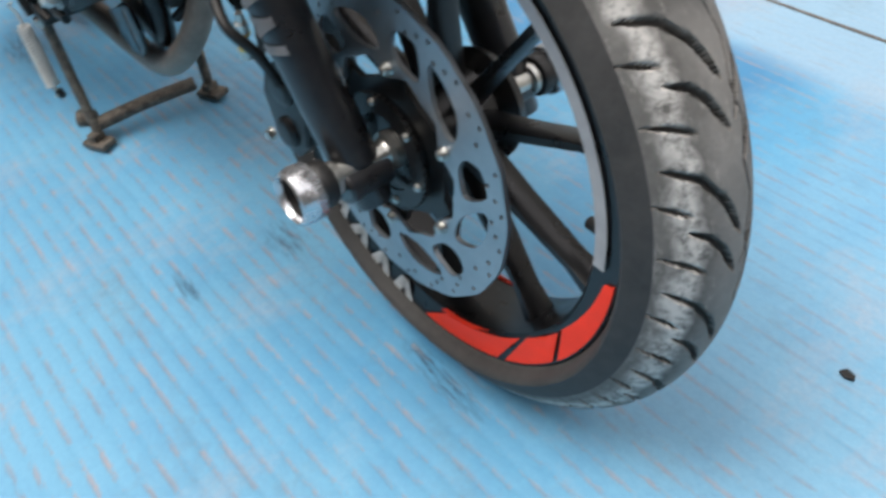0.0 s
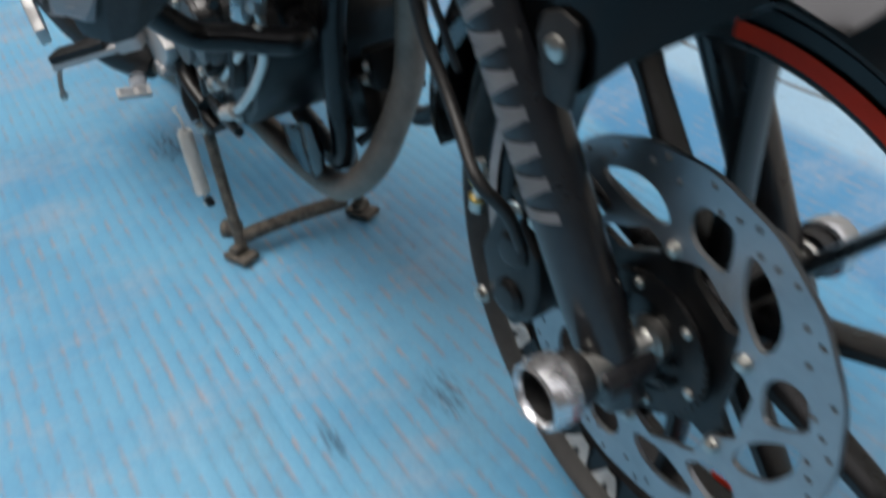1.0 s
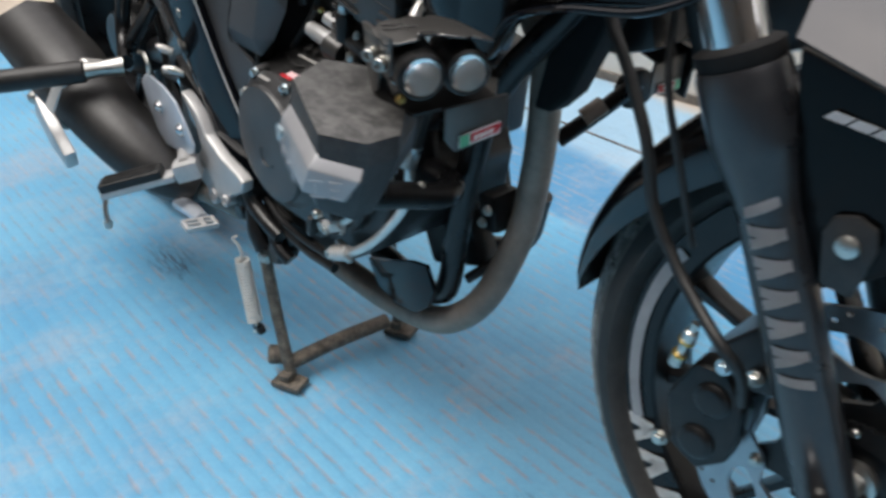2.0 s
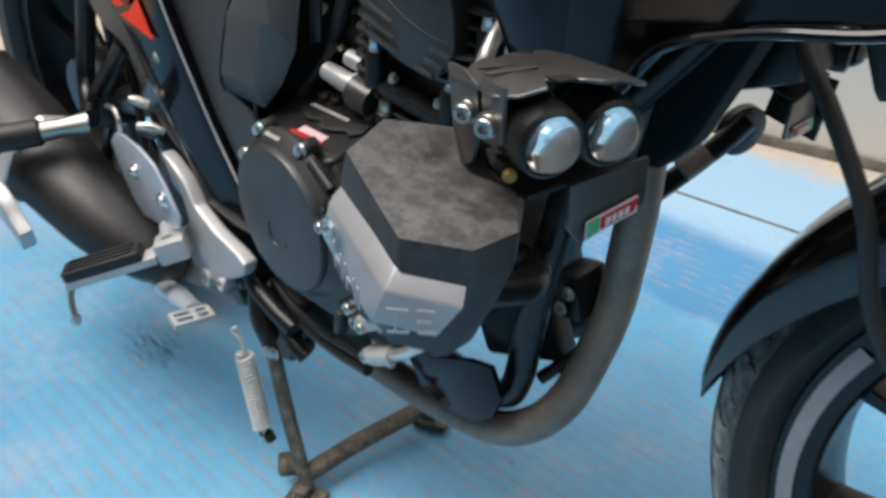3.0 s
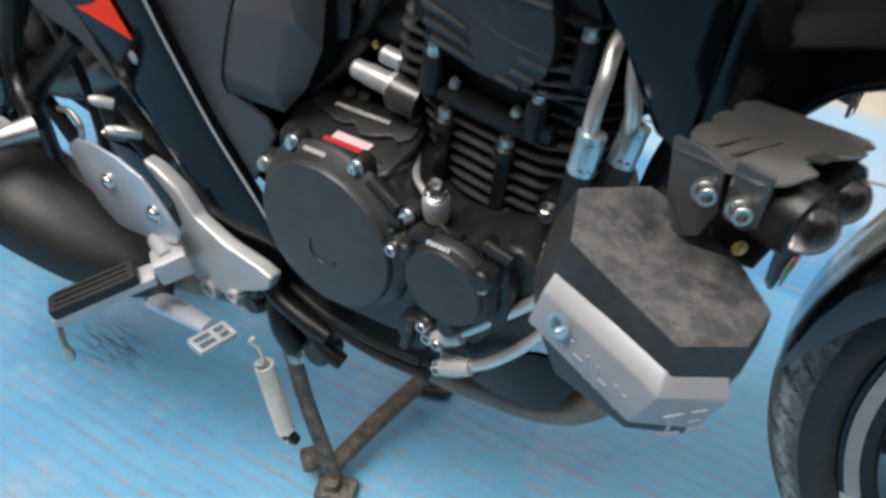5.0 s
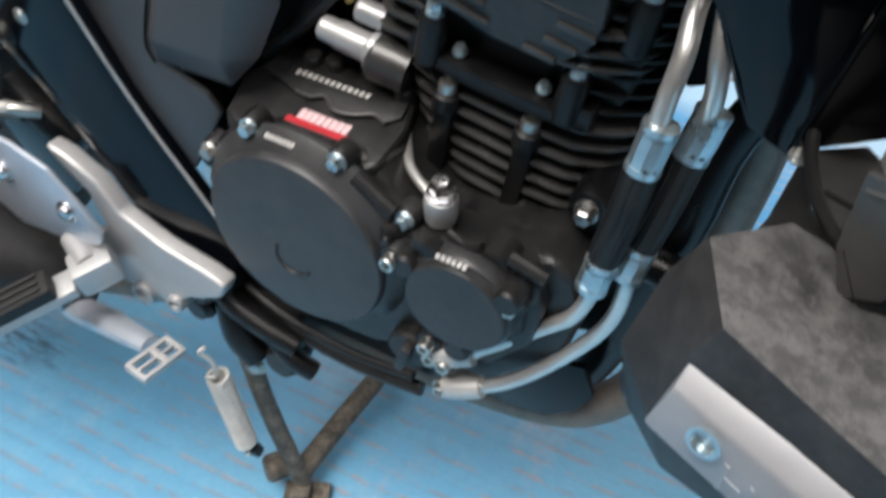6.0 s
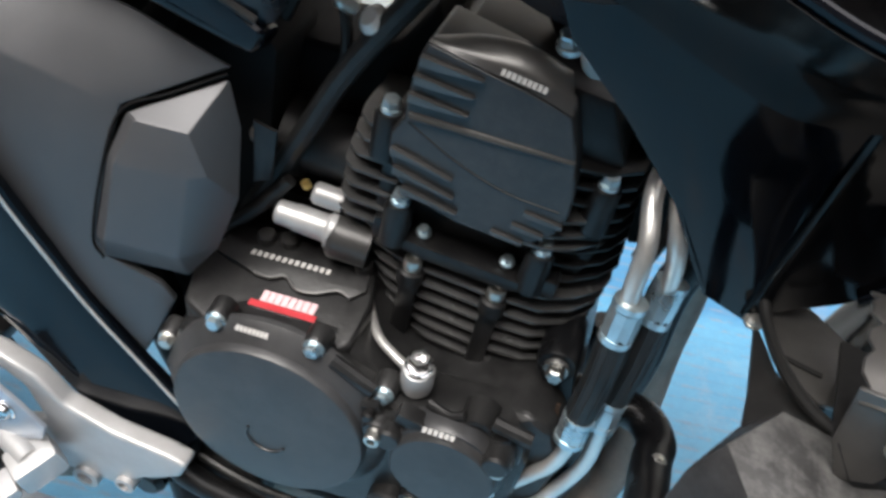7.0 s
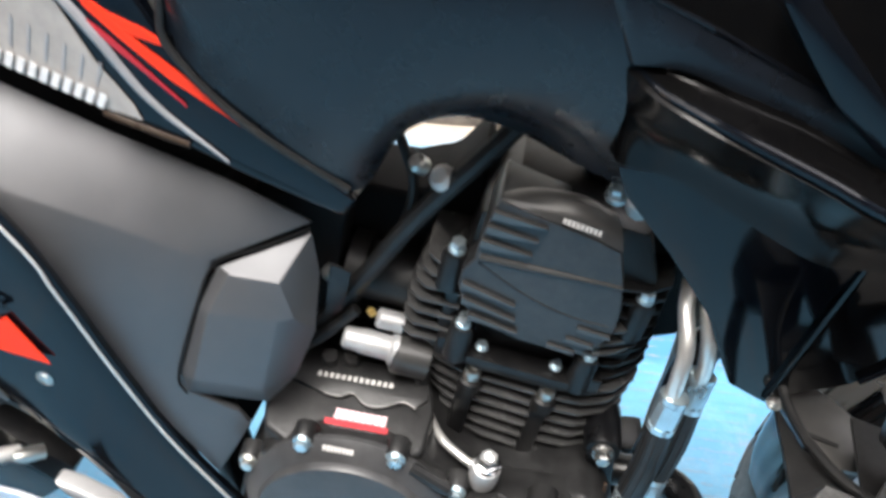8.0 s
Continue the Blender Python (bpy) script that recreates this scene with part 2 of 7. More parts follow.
def floor_material():
    """Blue paint over tined concrete: worn along the ridges, dusty in places, bare past the paint's edges."""
    g = Graph("worn_blue_floor_paint")
    pos = g.coords()
    turn = g.node("ShaderNodeMapping")
    turn.inputs["Rotation"].default_value = (0, 0, radians(-GROOVE_TURN))
    g.link(pos, turn.inputs["Vector"])
    sep = g.node("ShaderNodeSeparateXYZ")
    g.link(turn.outputs["Vector"], sep.inputs["Vector"])
    raw = g.node("ShaderNodeSeparateXYZ")
    g.link(pos, raw.inputs["Vector"])
    wob = g.math("MULTIPLY", g.math("SUBTRACT", g.noise(3.0, 2.0), 0.5), 0.010)
    phase = g.math("DIVIDE", g.math("ADD", sep.outputs["Y"], wob), GROOVE)
    tri = g.math("ABSOLUTE", g.math("SUBTRACT", g.math("FRACT", phase), 0.5))
    line = g.ramp(g.math("ADD", tri, g.math("MULTIPLY", g.math("SUBTRACT", g.noise(140.0, 4.0, 0.7, seed=31.0), 0.5), 0.22)), [(0.28, 0.0), (0.46, 1.0)])
    # broken streaks along each line
    dash = g.noise(30.0, 5.0, 0.7, stretch=(1.0, 2.6, 1))
    dash = g.ramp(dash, [(0.47, 0.0), (0.56, 1.0)])
    area = g.ramp(g.noise(2.6, 4.0, 0.6, seed=4.0), [(0.30, 0.25), (0.62, 1.0)])
    streak = g.math("MULTIPLY", g.math("MULTIPLY", line, dash), area)
    streak = g.math("MULTIPLY", streak, g.ramp(raw.outputs["Y"], [(0.0, 1.0), (0.66, 1.0), (0.76, 0.25)]))
    cloud = g.ramp(g.noise(2.6, 7.0, 0.70, seed=1.0), [(0.36, 0.0), (0.62, 1.0)])
    blue = g.mix(cloud, (0.082, 0.291, 0.486), (0.140, 0.380, 0.560))
    pale = g.ramp(g.noise(4.2, 7.0, 0.7, seed=7.0), [(0.56, 0.0), (0.78, 0.75)])
    blue = g.mix(pale, blue, (0.27, 0.43, 0.54))
    # a darker blue strip, and a lighter slab beyond the joint
    dark_band = g.math("MULTIPLY", g.ramp(g.math("ADD", raw.outputs["Y"], g.math("MULTIPLY", g.noise(6.0, 4.0), 0.12)), [(0.0, 0.0), (0.505, 0.0), (0.525, 1.0)]),
                       g.ramp(g.math("ADD", raw.outputs["Y"], g.math("MULTIPLY", g.noise(7.0, 5.0, seed=2.0), 0.14)), [(0.0, 1.0), (0.76, 1.0), (0.79, 0.0)]))
    strip_end = g.ramp(g.math("ADD", raw.outputs["X"], g.math("MULTIPLY", g.noise(8.0, 5.0, seed=8.0), 0.2)), [(0.0, 1.0), (0.68, 1.0), (0.74, 0.0)])
    blue = g.mix(g.math("MULTIPLY", g.math("MULTIPLY", dark_band, strip_end), 0.85), blue, (0.045, 0.195, 0.38))
    far = g.ramp(raw.outputs["Y"], [(0.0, 0.0), (0.66, 0.0), (0.72, 1.0)])
    blue = g.mix(g.math("MULTIPLY", far, 0.7), blue, (0.36, 0.48, 0.58))
    rust = g.mix(g.ramp(g.noise(11.0, 4.0, seed=6.0), [(0.42, 0.0), (0.58, 1.0)]), (0.235, 0.225, 0.245), (0.36, 0.275, 0.245))
    worn = g.math("MULTIPLY", g.ramp(g.math("ADD", raw.outputs["X"], g.math("MULTIPLY", g.noise(3.0, 6.0, 0.7, seed=17.0), 0.5)), [(0.0, 0.0), (0.93, 0.0), (1.0, 0.18)]), g.ramp(g.math("ADD", raw.outputs["Y"], 0.5), [(0.0, 0.0), (0.45, 0.1), (0.62, 1.0)]))
    blue = g.mix(worn, blue, (0.40, 0.50, 0.57))
    # shade in the grooves, painted as darker blue lines that come and go
    groove_shade = g.math("MULTIPLY", g.ramp(g.noise(7.0, 5.0, 0.7, stretch=(0.6, 1.2, 1), seed=23.0), [(0.48, 0.0), (0.70, 0.30)]), g.math("SUBTRACT", 1.0, far))
    blue = g.mix(g.math("MULTIPLY", line, groove_shade), blue, (0.060, 0.190, 0.34))
    col = g.mix(g.math("MULTIPLY", streak, 0.78), blue, rust)
    fleck = g.math("MULTIPLY", g.ramp(g.noise(90.0, 5.0, 0.75, stretch=(0.5, 1.6, 1), seed=15.0), [(0.64, 0.0), (0.72, 1.0)]), area)
    col = g.mix(g.math("MULTIPLY", fleck, 0.55), col, rust)
    # mauve-grey smears where the paint is rubbed thin
    smear = g.math("MULTIPLY", g.ramp(g.noise(3.4, 6.0, 0.72, stretch=(1.3, 0.7, 1), seed=61.0), [(0.52, 0.0), (0.64, 1.0)]), g.ramp(g.noise(55.0, 6.0, 0.8, seed=62.0), [(0.30, 0.2), (0.62, 1.0)]))
    col = g.mix(g.math("MULTIPLY", smear, 0.60), col, (0.36, 0.37, 0.41))
    # grimy patches where the traffic runs
    grime = g.math("MULTIPLY", g.ramp(g.noise(4.6, 7.0, 0.75, stretch=(0.8, 1.2, 1), seed=51.0), [(0.54, 0.0), (0.70, 1.0)]), g.ramp(g.noise(70.0, 6.0, 0.8, seed=52.0), [(0.36, 0.1), (0.62, 1.0)]))
    col = g.mix(g.math("MULTIPLY", grime, 0.50), col, (0.13, 0.18, 0.20))
    # fine speckle of worn paint
    speck = g.ramp(g.noise(170.0, 6.0, 0.8, stretch=(0.7, 1.0, 1), seed=41.0), [(0.35, 0.0), (0.65, 1.0)])
    col = g.mix(g.math("MULTIPLY", speck, 0.30), col, g.mix(pale, (0.075, 0.225, 0.40), (0.26, 0.40, 0.52)))
    # two black skid marks across the grooves
    for sx, sy, wx, wy in SKIDS:
        ex = g.math("DIVIDE", g.math("SUBTRACT", raw.outputs["X"], sx), wx)
        ey = g.math("DIVIDE", g.math("SUBTRACT", raw.outputs["Y"], sy), wy)
        rad = g.math("ADD", g.math("ADD", g.math("MULTIPLY", ex, ex), g.math("MULTIPLY", ey, ey)), g.math("MULTIPLY", g.noise(40.0, 5.0, 0.8, stretch=(0.5, 1.6, 1), seed=sx), 1.6))
        skid = g.math("MULTIPLY", g.ramp(g.math("MULTIPLY", rad, 0.5), [(0.35, 1.0), (0.75, 0.0)]), g.ramp(g.noise(60.0, 5.0, 0.8, stretch=(0.35, 3.0, 1), seed=sy), [(0.46, 0.0), (0.56, 1.0)]))
        col = g.mix(g.math("MULTIPLY", skid, 0.85), col, (0.022, 0.035, 0.05))
    # black scuffs
    scuff = g.math("MULTIPLY", g.ramp(g.noise(5.0, 6.0, 0.8, stretch=(1, 2.0, 1), seed=12.0), [(0.66, 0.0), (0.74, 1.0)]), line)
    col = g.mix(g.math("MULTIPLY", scuff, 0.75), col, (0.03, 0.045, 0.06))
    # bare concrete beyond the paint
    edge = g.math("MULTIPLY", g.noise(9.0, 5.0), 0.16)
    bare_y = g.ramp(g.math("ADD", raw.outputs["Y"], edge), [(0.0, 0.0), (0.99, 0.0), (1.0, 1.0)])
    shifted = g.math("DIVIDE", g.math("ADD", raw.outputs["Y"], g.math("SUBTRACT", edge, 0.08)), 1.12)
    bare_y = g.ramp(shifted, [(0.0, 0.0), (0.93, 0.0), (0.985, 1.0)])
    bare_x = g.ramp(g.math("ADD", g.math("MULTIPLY", raw.outputs["X"], -0.4), edge), [(0.0, 0.0), (0.86, 0.0), (0.88, 1.0)])
    bare = g.math("MAXIMUM", bare_y, bare_x)
    sand = g.mix(g.noise(30.0, 6.0), (0.34, 0.29, 0.24), (0.52, 0.46, 0.39))
    col = g.mix(bare, col, sand)
    g.link(col, g.bsdf.inputs["Base Color"])
    g.link(g.math("ADD", g.math("MULTIPLY", cloud, 0.12), 0.42), g.bsdf.inputs["Roughness"])
    h = g.math("ADD", g.math("MULTIPLY", g.noise(120.0, 5.0, 0.7), 0.5), g.math("MULTIPLY", streak, -0.5))
    g.bump(h, 0.35, 0.0015)
    return g.mat


M["floor"] = floor_material()


def wall_material():
    g = Graph("cream_wall_paint")
    col = g.mix(g.ramp(g.noise(2.5, 6.0, 0.6), [(0.35, 0.0), (0.7, 1.0)]), (0.62, 0.57, 0.50), (0.72, 0.68, 0.62))
    col = g.mix(g.ramp(g.noise(14.0, 8.0, 0.75, stretch=(1, 1, 0.35), seed=3.0), [(0.6, 0.0), (0.8, 0.5)]), col, (0.40, 0.35, 0.30))
    g.link(col, g.bsdf.inputs["Base Color"])
    g.bsdf.inputs["Roughness"].default_value = 0.75
    g.bump(g.noise(90.0, 6.0), 0.3, 0.003)
    return g.mat


M["wall"] = wall_material()
M["plaster"] = surface("brown_plaster", (0.055, 0.043, 0.034), 0.8, vary=0.25, dust=0.2, patch=3, grain=120, relief=0.4)
M["wall_foot"] = surface("dirty_wall_foot", (0.10, 0.09, 0.08), 0.8, vary=0.5, dust=0.5, patch=12)


# ---- mesh helpers ----
def part(name, bm, mat, parent=None, label="", angle=32.0):
    """Links a bmesh as one mesh object under a thing or a part."""
    bmesh.ops.recalc_face_normals(bm, faces=bm.faces[:])
    me = bpy.data.meshes.new(name)
    bm.to_mesh(me)
    bm.free()
    for p in me.polygons:
        p.use_smooth = True
    me.set_sharp_from_angle(angle=radians(angle))
    me.materials.append(M[mat])
    ob = new(name, me)
    if parent is not None:
        ob.parent = parent
        ob.matrix_parent_inverse = parent.matrix_world.inverted()
    if label:
        ob["label"] = label
    return ob


def twin(ob, m, parent):
    """Another object on the same mesh, moved by m."""
    o = new(ob.name.split(".")[0], ob.data)
    o.parent = parent
    o.matrix_parent_inverse = parent.matrix_world.inverted()
    o.matrix_basis = m
    if "label" in ob:
        o["label"] = ob["label"]
    return o


def along(p, d, up=(0, 0, 1)):
    """A matrix at p with its z axis along d."""
    d = Vector(d).normalized()
    u = Vector(up)
    if abs(d.dot(u)) > 0.98:
        u = Vector((1, 0, 0))
    x = u.cross(d).normalized()
    y = d.cross(x)
    m = Matrix((x, y, d)).transposed().to_4x4()
    m.translation = p
    return m


def lathe(bm, profile, m=Matrix(), seg=32, cap=True):
    """Turns (radius, height) pairs round the z axis of m."""
    rings = []
    for r, h in profile:
        rings.append([bm.verts.new(m @ Vector((r * math.cos(2 * math.pi * k / seg), r * math.sin(2 * math.pi * k / seg), h))) for k in range(seg)])
    for a, b in zip(rings, rings[1:]):
        for k in range(seg):
            bm.faces.new((a[k], a[(k + 1) % seg], b[(k + 1) % seg], b[k]))
    if cap:
        bm.faces.new(rings[0][::-1])
        bm.faces.new(rings[-1])
    return bm


def ring_lathe(bm, profile, m=Matrix(), seg=64):
    """A closed profile turned round: a torus-like body."""
    return lathe(bm, profile + profile[:1], m, seg, cap=False)


def smooth_line(pts, res=6):
    """Catmull-Rom through points."""
    v = [Vector(p) for p in pts]
    if len(v) < 3:
        return v
    v = [2 * v[0] - v[1]] + v + [2 * v[-1] - v[-2]]
    out = []
    for a, b, c, d in zip(v, v[1:], v[2:], v[3:]):
        for k in range(res):
            t = k / res
            out.append(0.5 * ((2 * b) + (c - a) * t + (2 * a - 5 * b + 4 * c - d) * t * t + (3 * b - a - 3 * c + d) * t ** 3))
    return out + [v[-2]]


def tube(bm, pts, r, seg=12, res=6, flat=1.0, cap=True):
    """A round bar or hose along a smooth line; r may be one radius per given point."""
    line = smooth_line(pts, res)
    n = len(line)
    if isinstance(r, (list, tuple)):
        radii = [r[min(int(k / (n - 1) * (len(r) - 1)), len(r) - 2)] * (1 - (k / (n - 1) * (len(r) - 1)) % 1 if k < n - 1 else 0)
                 + r[min(int(k / (n - 1) * (len(r) - 1)) + 1, len(r) - 1)] * ((k / (n - 1) * (len(r) - 1)) % 1 if k < n - 1 else 1) for k in range(n)]
    else:
        radii = [r] * n
    rings, side = [], None
    for k, p in enumerate(line):
        d = (line[min(k + 1, n - 1)] - line[max(k - 1, 0)]).normalized()
        if side is None:
            side = d.orthogonal().normalized() if abs(d.y) > 0.9 else Vector((0, 1, 0)).cross(d).normalized()
        side = (side - d * side.dot(d)).normalized()
        other = d.cross(side)
        rings.append([bm.verts.new(p + radii[k] * (math.cos(2 * math.pi * j / seg) * side + flat * math.sin(2 * math.pi * j / seg) * other)) for j in range(seg)])
    for a, b in zip(rings, rings[1:]):
        for j in range(seg):
            bm.faces.new((a[j], a[(j + 1) % seg], b[(j + 1) % seg], b[j]))
    if cap:
        bm.faces.new(rings[0][::-1])
        bm.faces.new(rings[-1])
    return bm


def soften(bm, width, seg=2, limit=25.0):
    """Rounds the sharp edges of a bmesh."""
    edges = [e for e in bm.edges if len(e.link_faces) == 2 and e.calc_face_angle(0) > radians(limit)]
    if edges and width > 0:
        bmesh.ops.bevel(bm, geom=edges, offset=width, segments=seg, profile=0.6, affect="EDGES", clamp_overlap=True)
    return bm


def block(m, size, bev=0.002, seg=2):
    bm = bmesh.new()
    bmesh.ops.create_cube(bm, size=1.0, matrix=m @ Matrix.Diagonal((*size, 1)))
    return soften(bm, bev, seg)


def merge(bm, other):
    me = bpy.data.meshes.new("join")
    other.to_mesh(me)
    other.free()
    bm.from_mesh(me)
    bpy.data.meshes.remove(me)
    return bm


def slab(points, shift, bev=0.002, seg=2):
    """A flat or slightly warped outline of 3D points, made solid by the vector shift, with rounded edges."""
    bm = bmesh.new()
    s = Vector(shift)
    a = [bm.verts.new(Vector(p)) for p in points]
    b = [bm.verts.new(Vector(p) + s) for p in points]
    n = len(a)
    bm.faces.new(a)
    bm.faces.new(b[::-1])
    for k in range(n):
        bm.faces.new((a[k], b[k], b[(k + 1) % n], a[(k + 1) % n]))
    bmesh.ops.recalc_face_normals(bm, faces=bm.faces[:])
    if bev > 0:
        soften(bm, bev, seg, 30)
    return bm


def side(outline, y, depth, bev=0.002, seg=2):
    """A plate in the bike's side plane: (x, z) outline, outer face at y, going inwards by depth."""
    return slab([(x, y, z) for x, z in outline], (0, depth, 0), bev, seg)


def loft(rows, res=5, thick=0.004, close=False):
    """A curved sheet through rows of points, with thickness."""
    dense = [smooth_line(r, res) for r in rows]
    cols = [smooth_line([d[k] for d in dense], res) for k in range(len(dense[0]))]
    bm = bmesh.new()
    grid = [[bm.verts.new(p) for p in c] for c in cols]
    for a, b in zip(grid, grid[1:]):
        for k in range(len(a) - 1):
            bm.faces.new((a[k], a[k + 1], b[k + 1], b[k]))
    bmesh.ops.recalc_face_normals(bm, faces=bm.faces[:])
    if thick:
        bmesh.ops.solidify(bm, geom=bm.faces[:], thickness=thick)
    return bm


def plate_with_holes(outer, holes, m, thick):
    """A flat plate with real holes: loops of (x, y) in the plane of m, going back by thick."""
    bm = bmesh.new()
    edges = []
    for loop in [outer] + holes:
        vs = [bm.verts.new((x, y, 0)) for x, y in loop]
        edges += [bm.edges.new((vs[k], vs[(k + 1) % len(vs)])) for k in range(len(vs))]
    bmesh.ops.triangle_fill(bm, use_beauty=True, use_dissolve=False, edges=edges, normal=(0, 0, 1))
    faces = bm.faces[:]
    ext = bmesh.ops.extrude_face_region(bm, geom=faces, use_keep_orig=True)
    for v in ext["geom"]:
        if isinstance(v, bmesh.types.BMVert):
            v.co.z -= thick
    bmesh.ops.transform(bm, matrix=m, verts=bm.verts[:])
    return bm


def bolt_bm(m, r=0.006, h=0.005, hexed=True, flange=1.35, socket=False):
    """A bolt head with its flange, standing on the origin of m, head along z."""
    bm = bmesh.new()
    lathe(bm, [(r * flange, 0), (r * flange, h * 0.2), (r * flange * 0.93, h * 0.32)], m, 20)
    if hexed:
        lathe(bm, [(r, h * 0.25), (r, h * 0.88), (r * 0.82, h)], m, 6)
    elif socket:
        lathe(bm, [(r, h * 0.25), (r, h * 0.9), (r * 0.9, h), (r * 0.55, h), (r * 0.5, h * 0.55), (0.0005, h * 0.5)], m, 18, cap=False)
    else:
        lathe(bm, [(r, h * 0.25), (r * 0.92, h * 0.75), (r * 0.6, h), (0.0005, h * 1.05)], m, 18, cap=False)
    return bm


def bars(p, right, up, width, height, count, skew=0.2, gap=0.3, thick=0.0006):
    """A row of plain slanted bars that stands for a printed mark: p is its lower left corner."""
    bm = bmesh.new()
    right, up = Vector(right).normalized(), Vector(up).normalized()
    out = right.cross(up).normalized() * thick
    step = width / count
    for k in range(count):
        a = Vector(p) + right * (k * step)
        w = right * step * (1 - gap)
        s = right * height * skew
        h = up * height
        vs = [a, a + w, a + w + h + s, a + h + s]
        lo = [bm.verts.new(v) for v in vs]
        hi = [bm.verts.new(v + out) for v in vs]
        bm.faces.new(lo[::-1])
        bm.faces.new(hi)
        for j in range(4):
            bm.faces.new((lo[j], lo[(j + 1) % 4], hi[(j + 1) % 4], hi[j]))
    return bm


# ---- setting ----
def build_floor():
    """One sheet to the horizon; tined grooves where the slab under the bike is raked."""
    ca, sa = math.cos(radians(GROOVE_TURN)), math.sin(radians(GROOVE_TURN))
    xs = [-400, -80, -20, -8, -4] + list(np.linspace(-2.8, 1.9, 60)) + [4, 8, 20, 80, 400]
    ys = [-400, -80, -20, -6, -2.5, -1.5] + list(np.arange(-1.3, 0.95, GROOVE / 5)) + [1.1, 1.4, 2, 5, 20, 80, 400]
    verts, faces = [], []
    for y in ys:
        for x in xs:
            wob = 0.004 * (noise.noise(Vector((x * 1.7, y * 1.7, 0))))
            fade = min(1, max(0, (0.47 - y) / 0.05)) * min(1, max(0, (y + 1.3) / 0.1)) * min(1, max(0, (x + 2.8) / 0.3)) * min(1, max(0, (1.9 - x) / 0.3))
            if 0.7 < y < 0.9:
                fade = 0.35
            patchy = 0.55 + 0.45 * noise.noise(Vector((x * 2.1 + 5, y * 2.1, 2)))
            f = ((y + wob) / GROOVE) % 1
            z = -0.0017 * fade * patchy * max(0, 1 - abs(f - 0.02 if f < 0.5 else f - 1.02) / 0.22)
            if -2 < x < 2 and -1.5 < y < 1:
                z += 0.0008 * noise.noise(Vector((x * 9, y * 9, 0)))
            verts.append((x * ca - y * sa, x * sa + y * ca, z))
    w = len(xs)
    for j in range(len(ys) - 1):
        for i in range(w - 1):
            a = j * w + i
            faces.append((a, a + 1, a + w + 1, a + w))
    me = bpy.data.meshes.new("ground")
    me.from_pydata(verts, [], faces)
    for p in me.polygons:
        p.use_smooth = True
    me.materials.append(M["floor"])
    ob = new("ground", me)
    return tagged(ob, "worn sky-blue painted concrete floor with raked grooves", "floor", kind="structure")


build_floor()
# the open joint between the slabs
bm = block(pose(0.1, 0.812, 0.0005, 0, 0, 4.0), (7.0, 0.006, 0.004), 0.001)
tagged(part("trim_joint", bm, "wall_foot"), "dark open joint across the painted concrete slabs", "floor joint", kind="structure")
# the wall behind
wall = tagged(part("wall_north", block(pose(0.3, 1.29, 0.80, 0, 0, 9.5), (9.0, 0.15, 1.6), 0.006), "wall"),
              "cream painted wall with stains behind the motorcycle", "wall", kind="structure")
tagged(part("baseboard_wall", block(pose(0.3, 1.212, 0.012, 0, 0, 9.5), (9.0, 0.012, 0.024), 0.003), "wall_foot"),
       "dark dirty gap along the foot of the wall", "wall foot", kind="structure")

# a dark scrap on the floor
bm = slab([(0.958, 0.266, 0.001), (0.966, 0.262, 0.002), (0.976, 0.266, 0.002), (0.972, 0.273, 0.001), (0.962, 0.274, 0.001)], (0, 0, 0.003), 0.001)
tagged(part("scrap", bm, "rubber"), "small crumpled black scrap on the blue floor", "litter")

# unseen walls, added behind and beside the camera to darken what the paint reflects
for nm, m, size in (("wall_south", pose(0, -3.6, 2.5), (9.6, 0.2, 5.0)), ("wall_east", pose(4.7, -1.0, 2.1), (0.2, 5.4, 4.2)), ("wall_west", pose(-4.7, -1.0, 2.1), (0.2, 5.4, 4.2))):
    tagged(part(nm, block(m, size, 0.01), "plaster"), "unseen plain brown wall added to block low sky light", "wall", kind="structure")

# ---- the motorcycle ----
bike = new("motorcycle")
tagged(bike, "black motorcycle with red wheel stickers standing on its centre stand", "motorcycle")


def at_bike(name, bm, mat, label="", parent=None, angle=32.0):
    return part(name, bm, mat, parent or bike, label, angle)


def mark_row(name, mat, label, parent, p, right, up, width, height, count, skew=0.2, gap=0.3):
    """Each plain bar of a printed mark as a part of its own."""
    step = width / count
    for k in range(count):
        at_bike(name, bars(Vector(p) + Vector(right).normalized() * (k * step), right, up, step, height, 1, skew, gap), mat, label, parent)


def polar(a, r):
    return (r * math.cos(radians(a)), r * math.sin(radians(a)))


# wheel frame: x forward, y to the bike's left along the axle, z up
WHEEL = Matrix.Translation((0.659, 0.0185, 0.292)) @ Euler((radians(-4.0), 0, radians(3.3))).to_matrix().to_4x4()
# the steered fork's own frame, and the axle's
STEER = Matrix.Translation((0.6616, 0.0044, 0.2915)) @ Euler((radians(-3.4), 0, radians(6.1))).to_matrix().to_4x4() @ Matrix.Scale(0.966, 4)
AXIS = WHEEL @ Matrix.Translation((0, -0.0141, 0)) @ Matrix.Scale(0.966, 4)
# the wheel's disc plane: local (x, y) of flat plates is the wheel's (forward, up), z outwards to the right
FACE = Matrix(((1, 0, 0, 0), (0, 0, -1, 0), (0, 1, 0, 0), (0, 0, 0, 1)))


def wheel_plate(off):
    return WHEEL @ Matrix.Translation((0, off, 0)) @ FACE


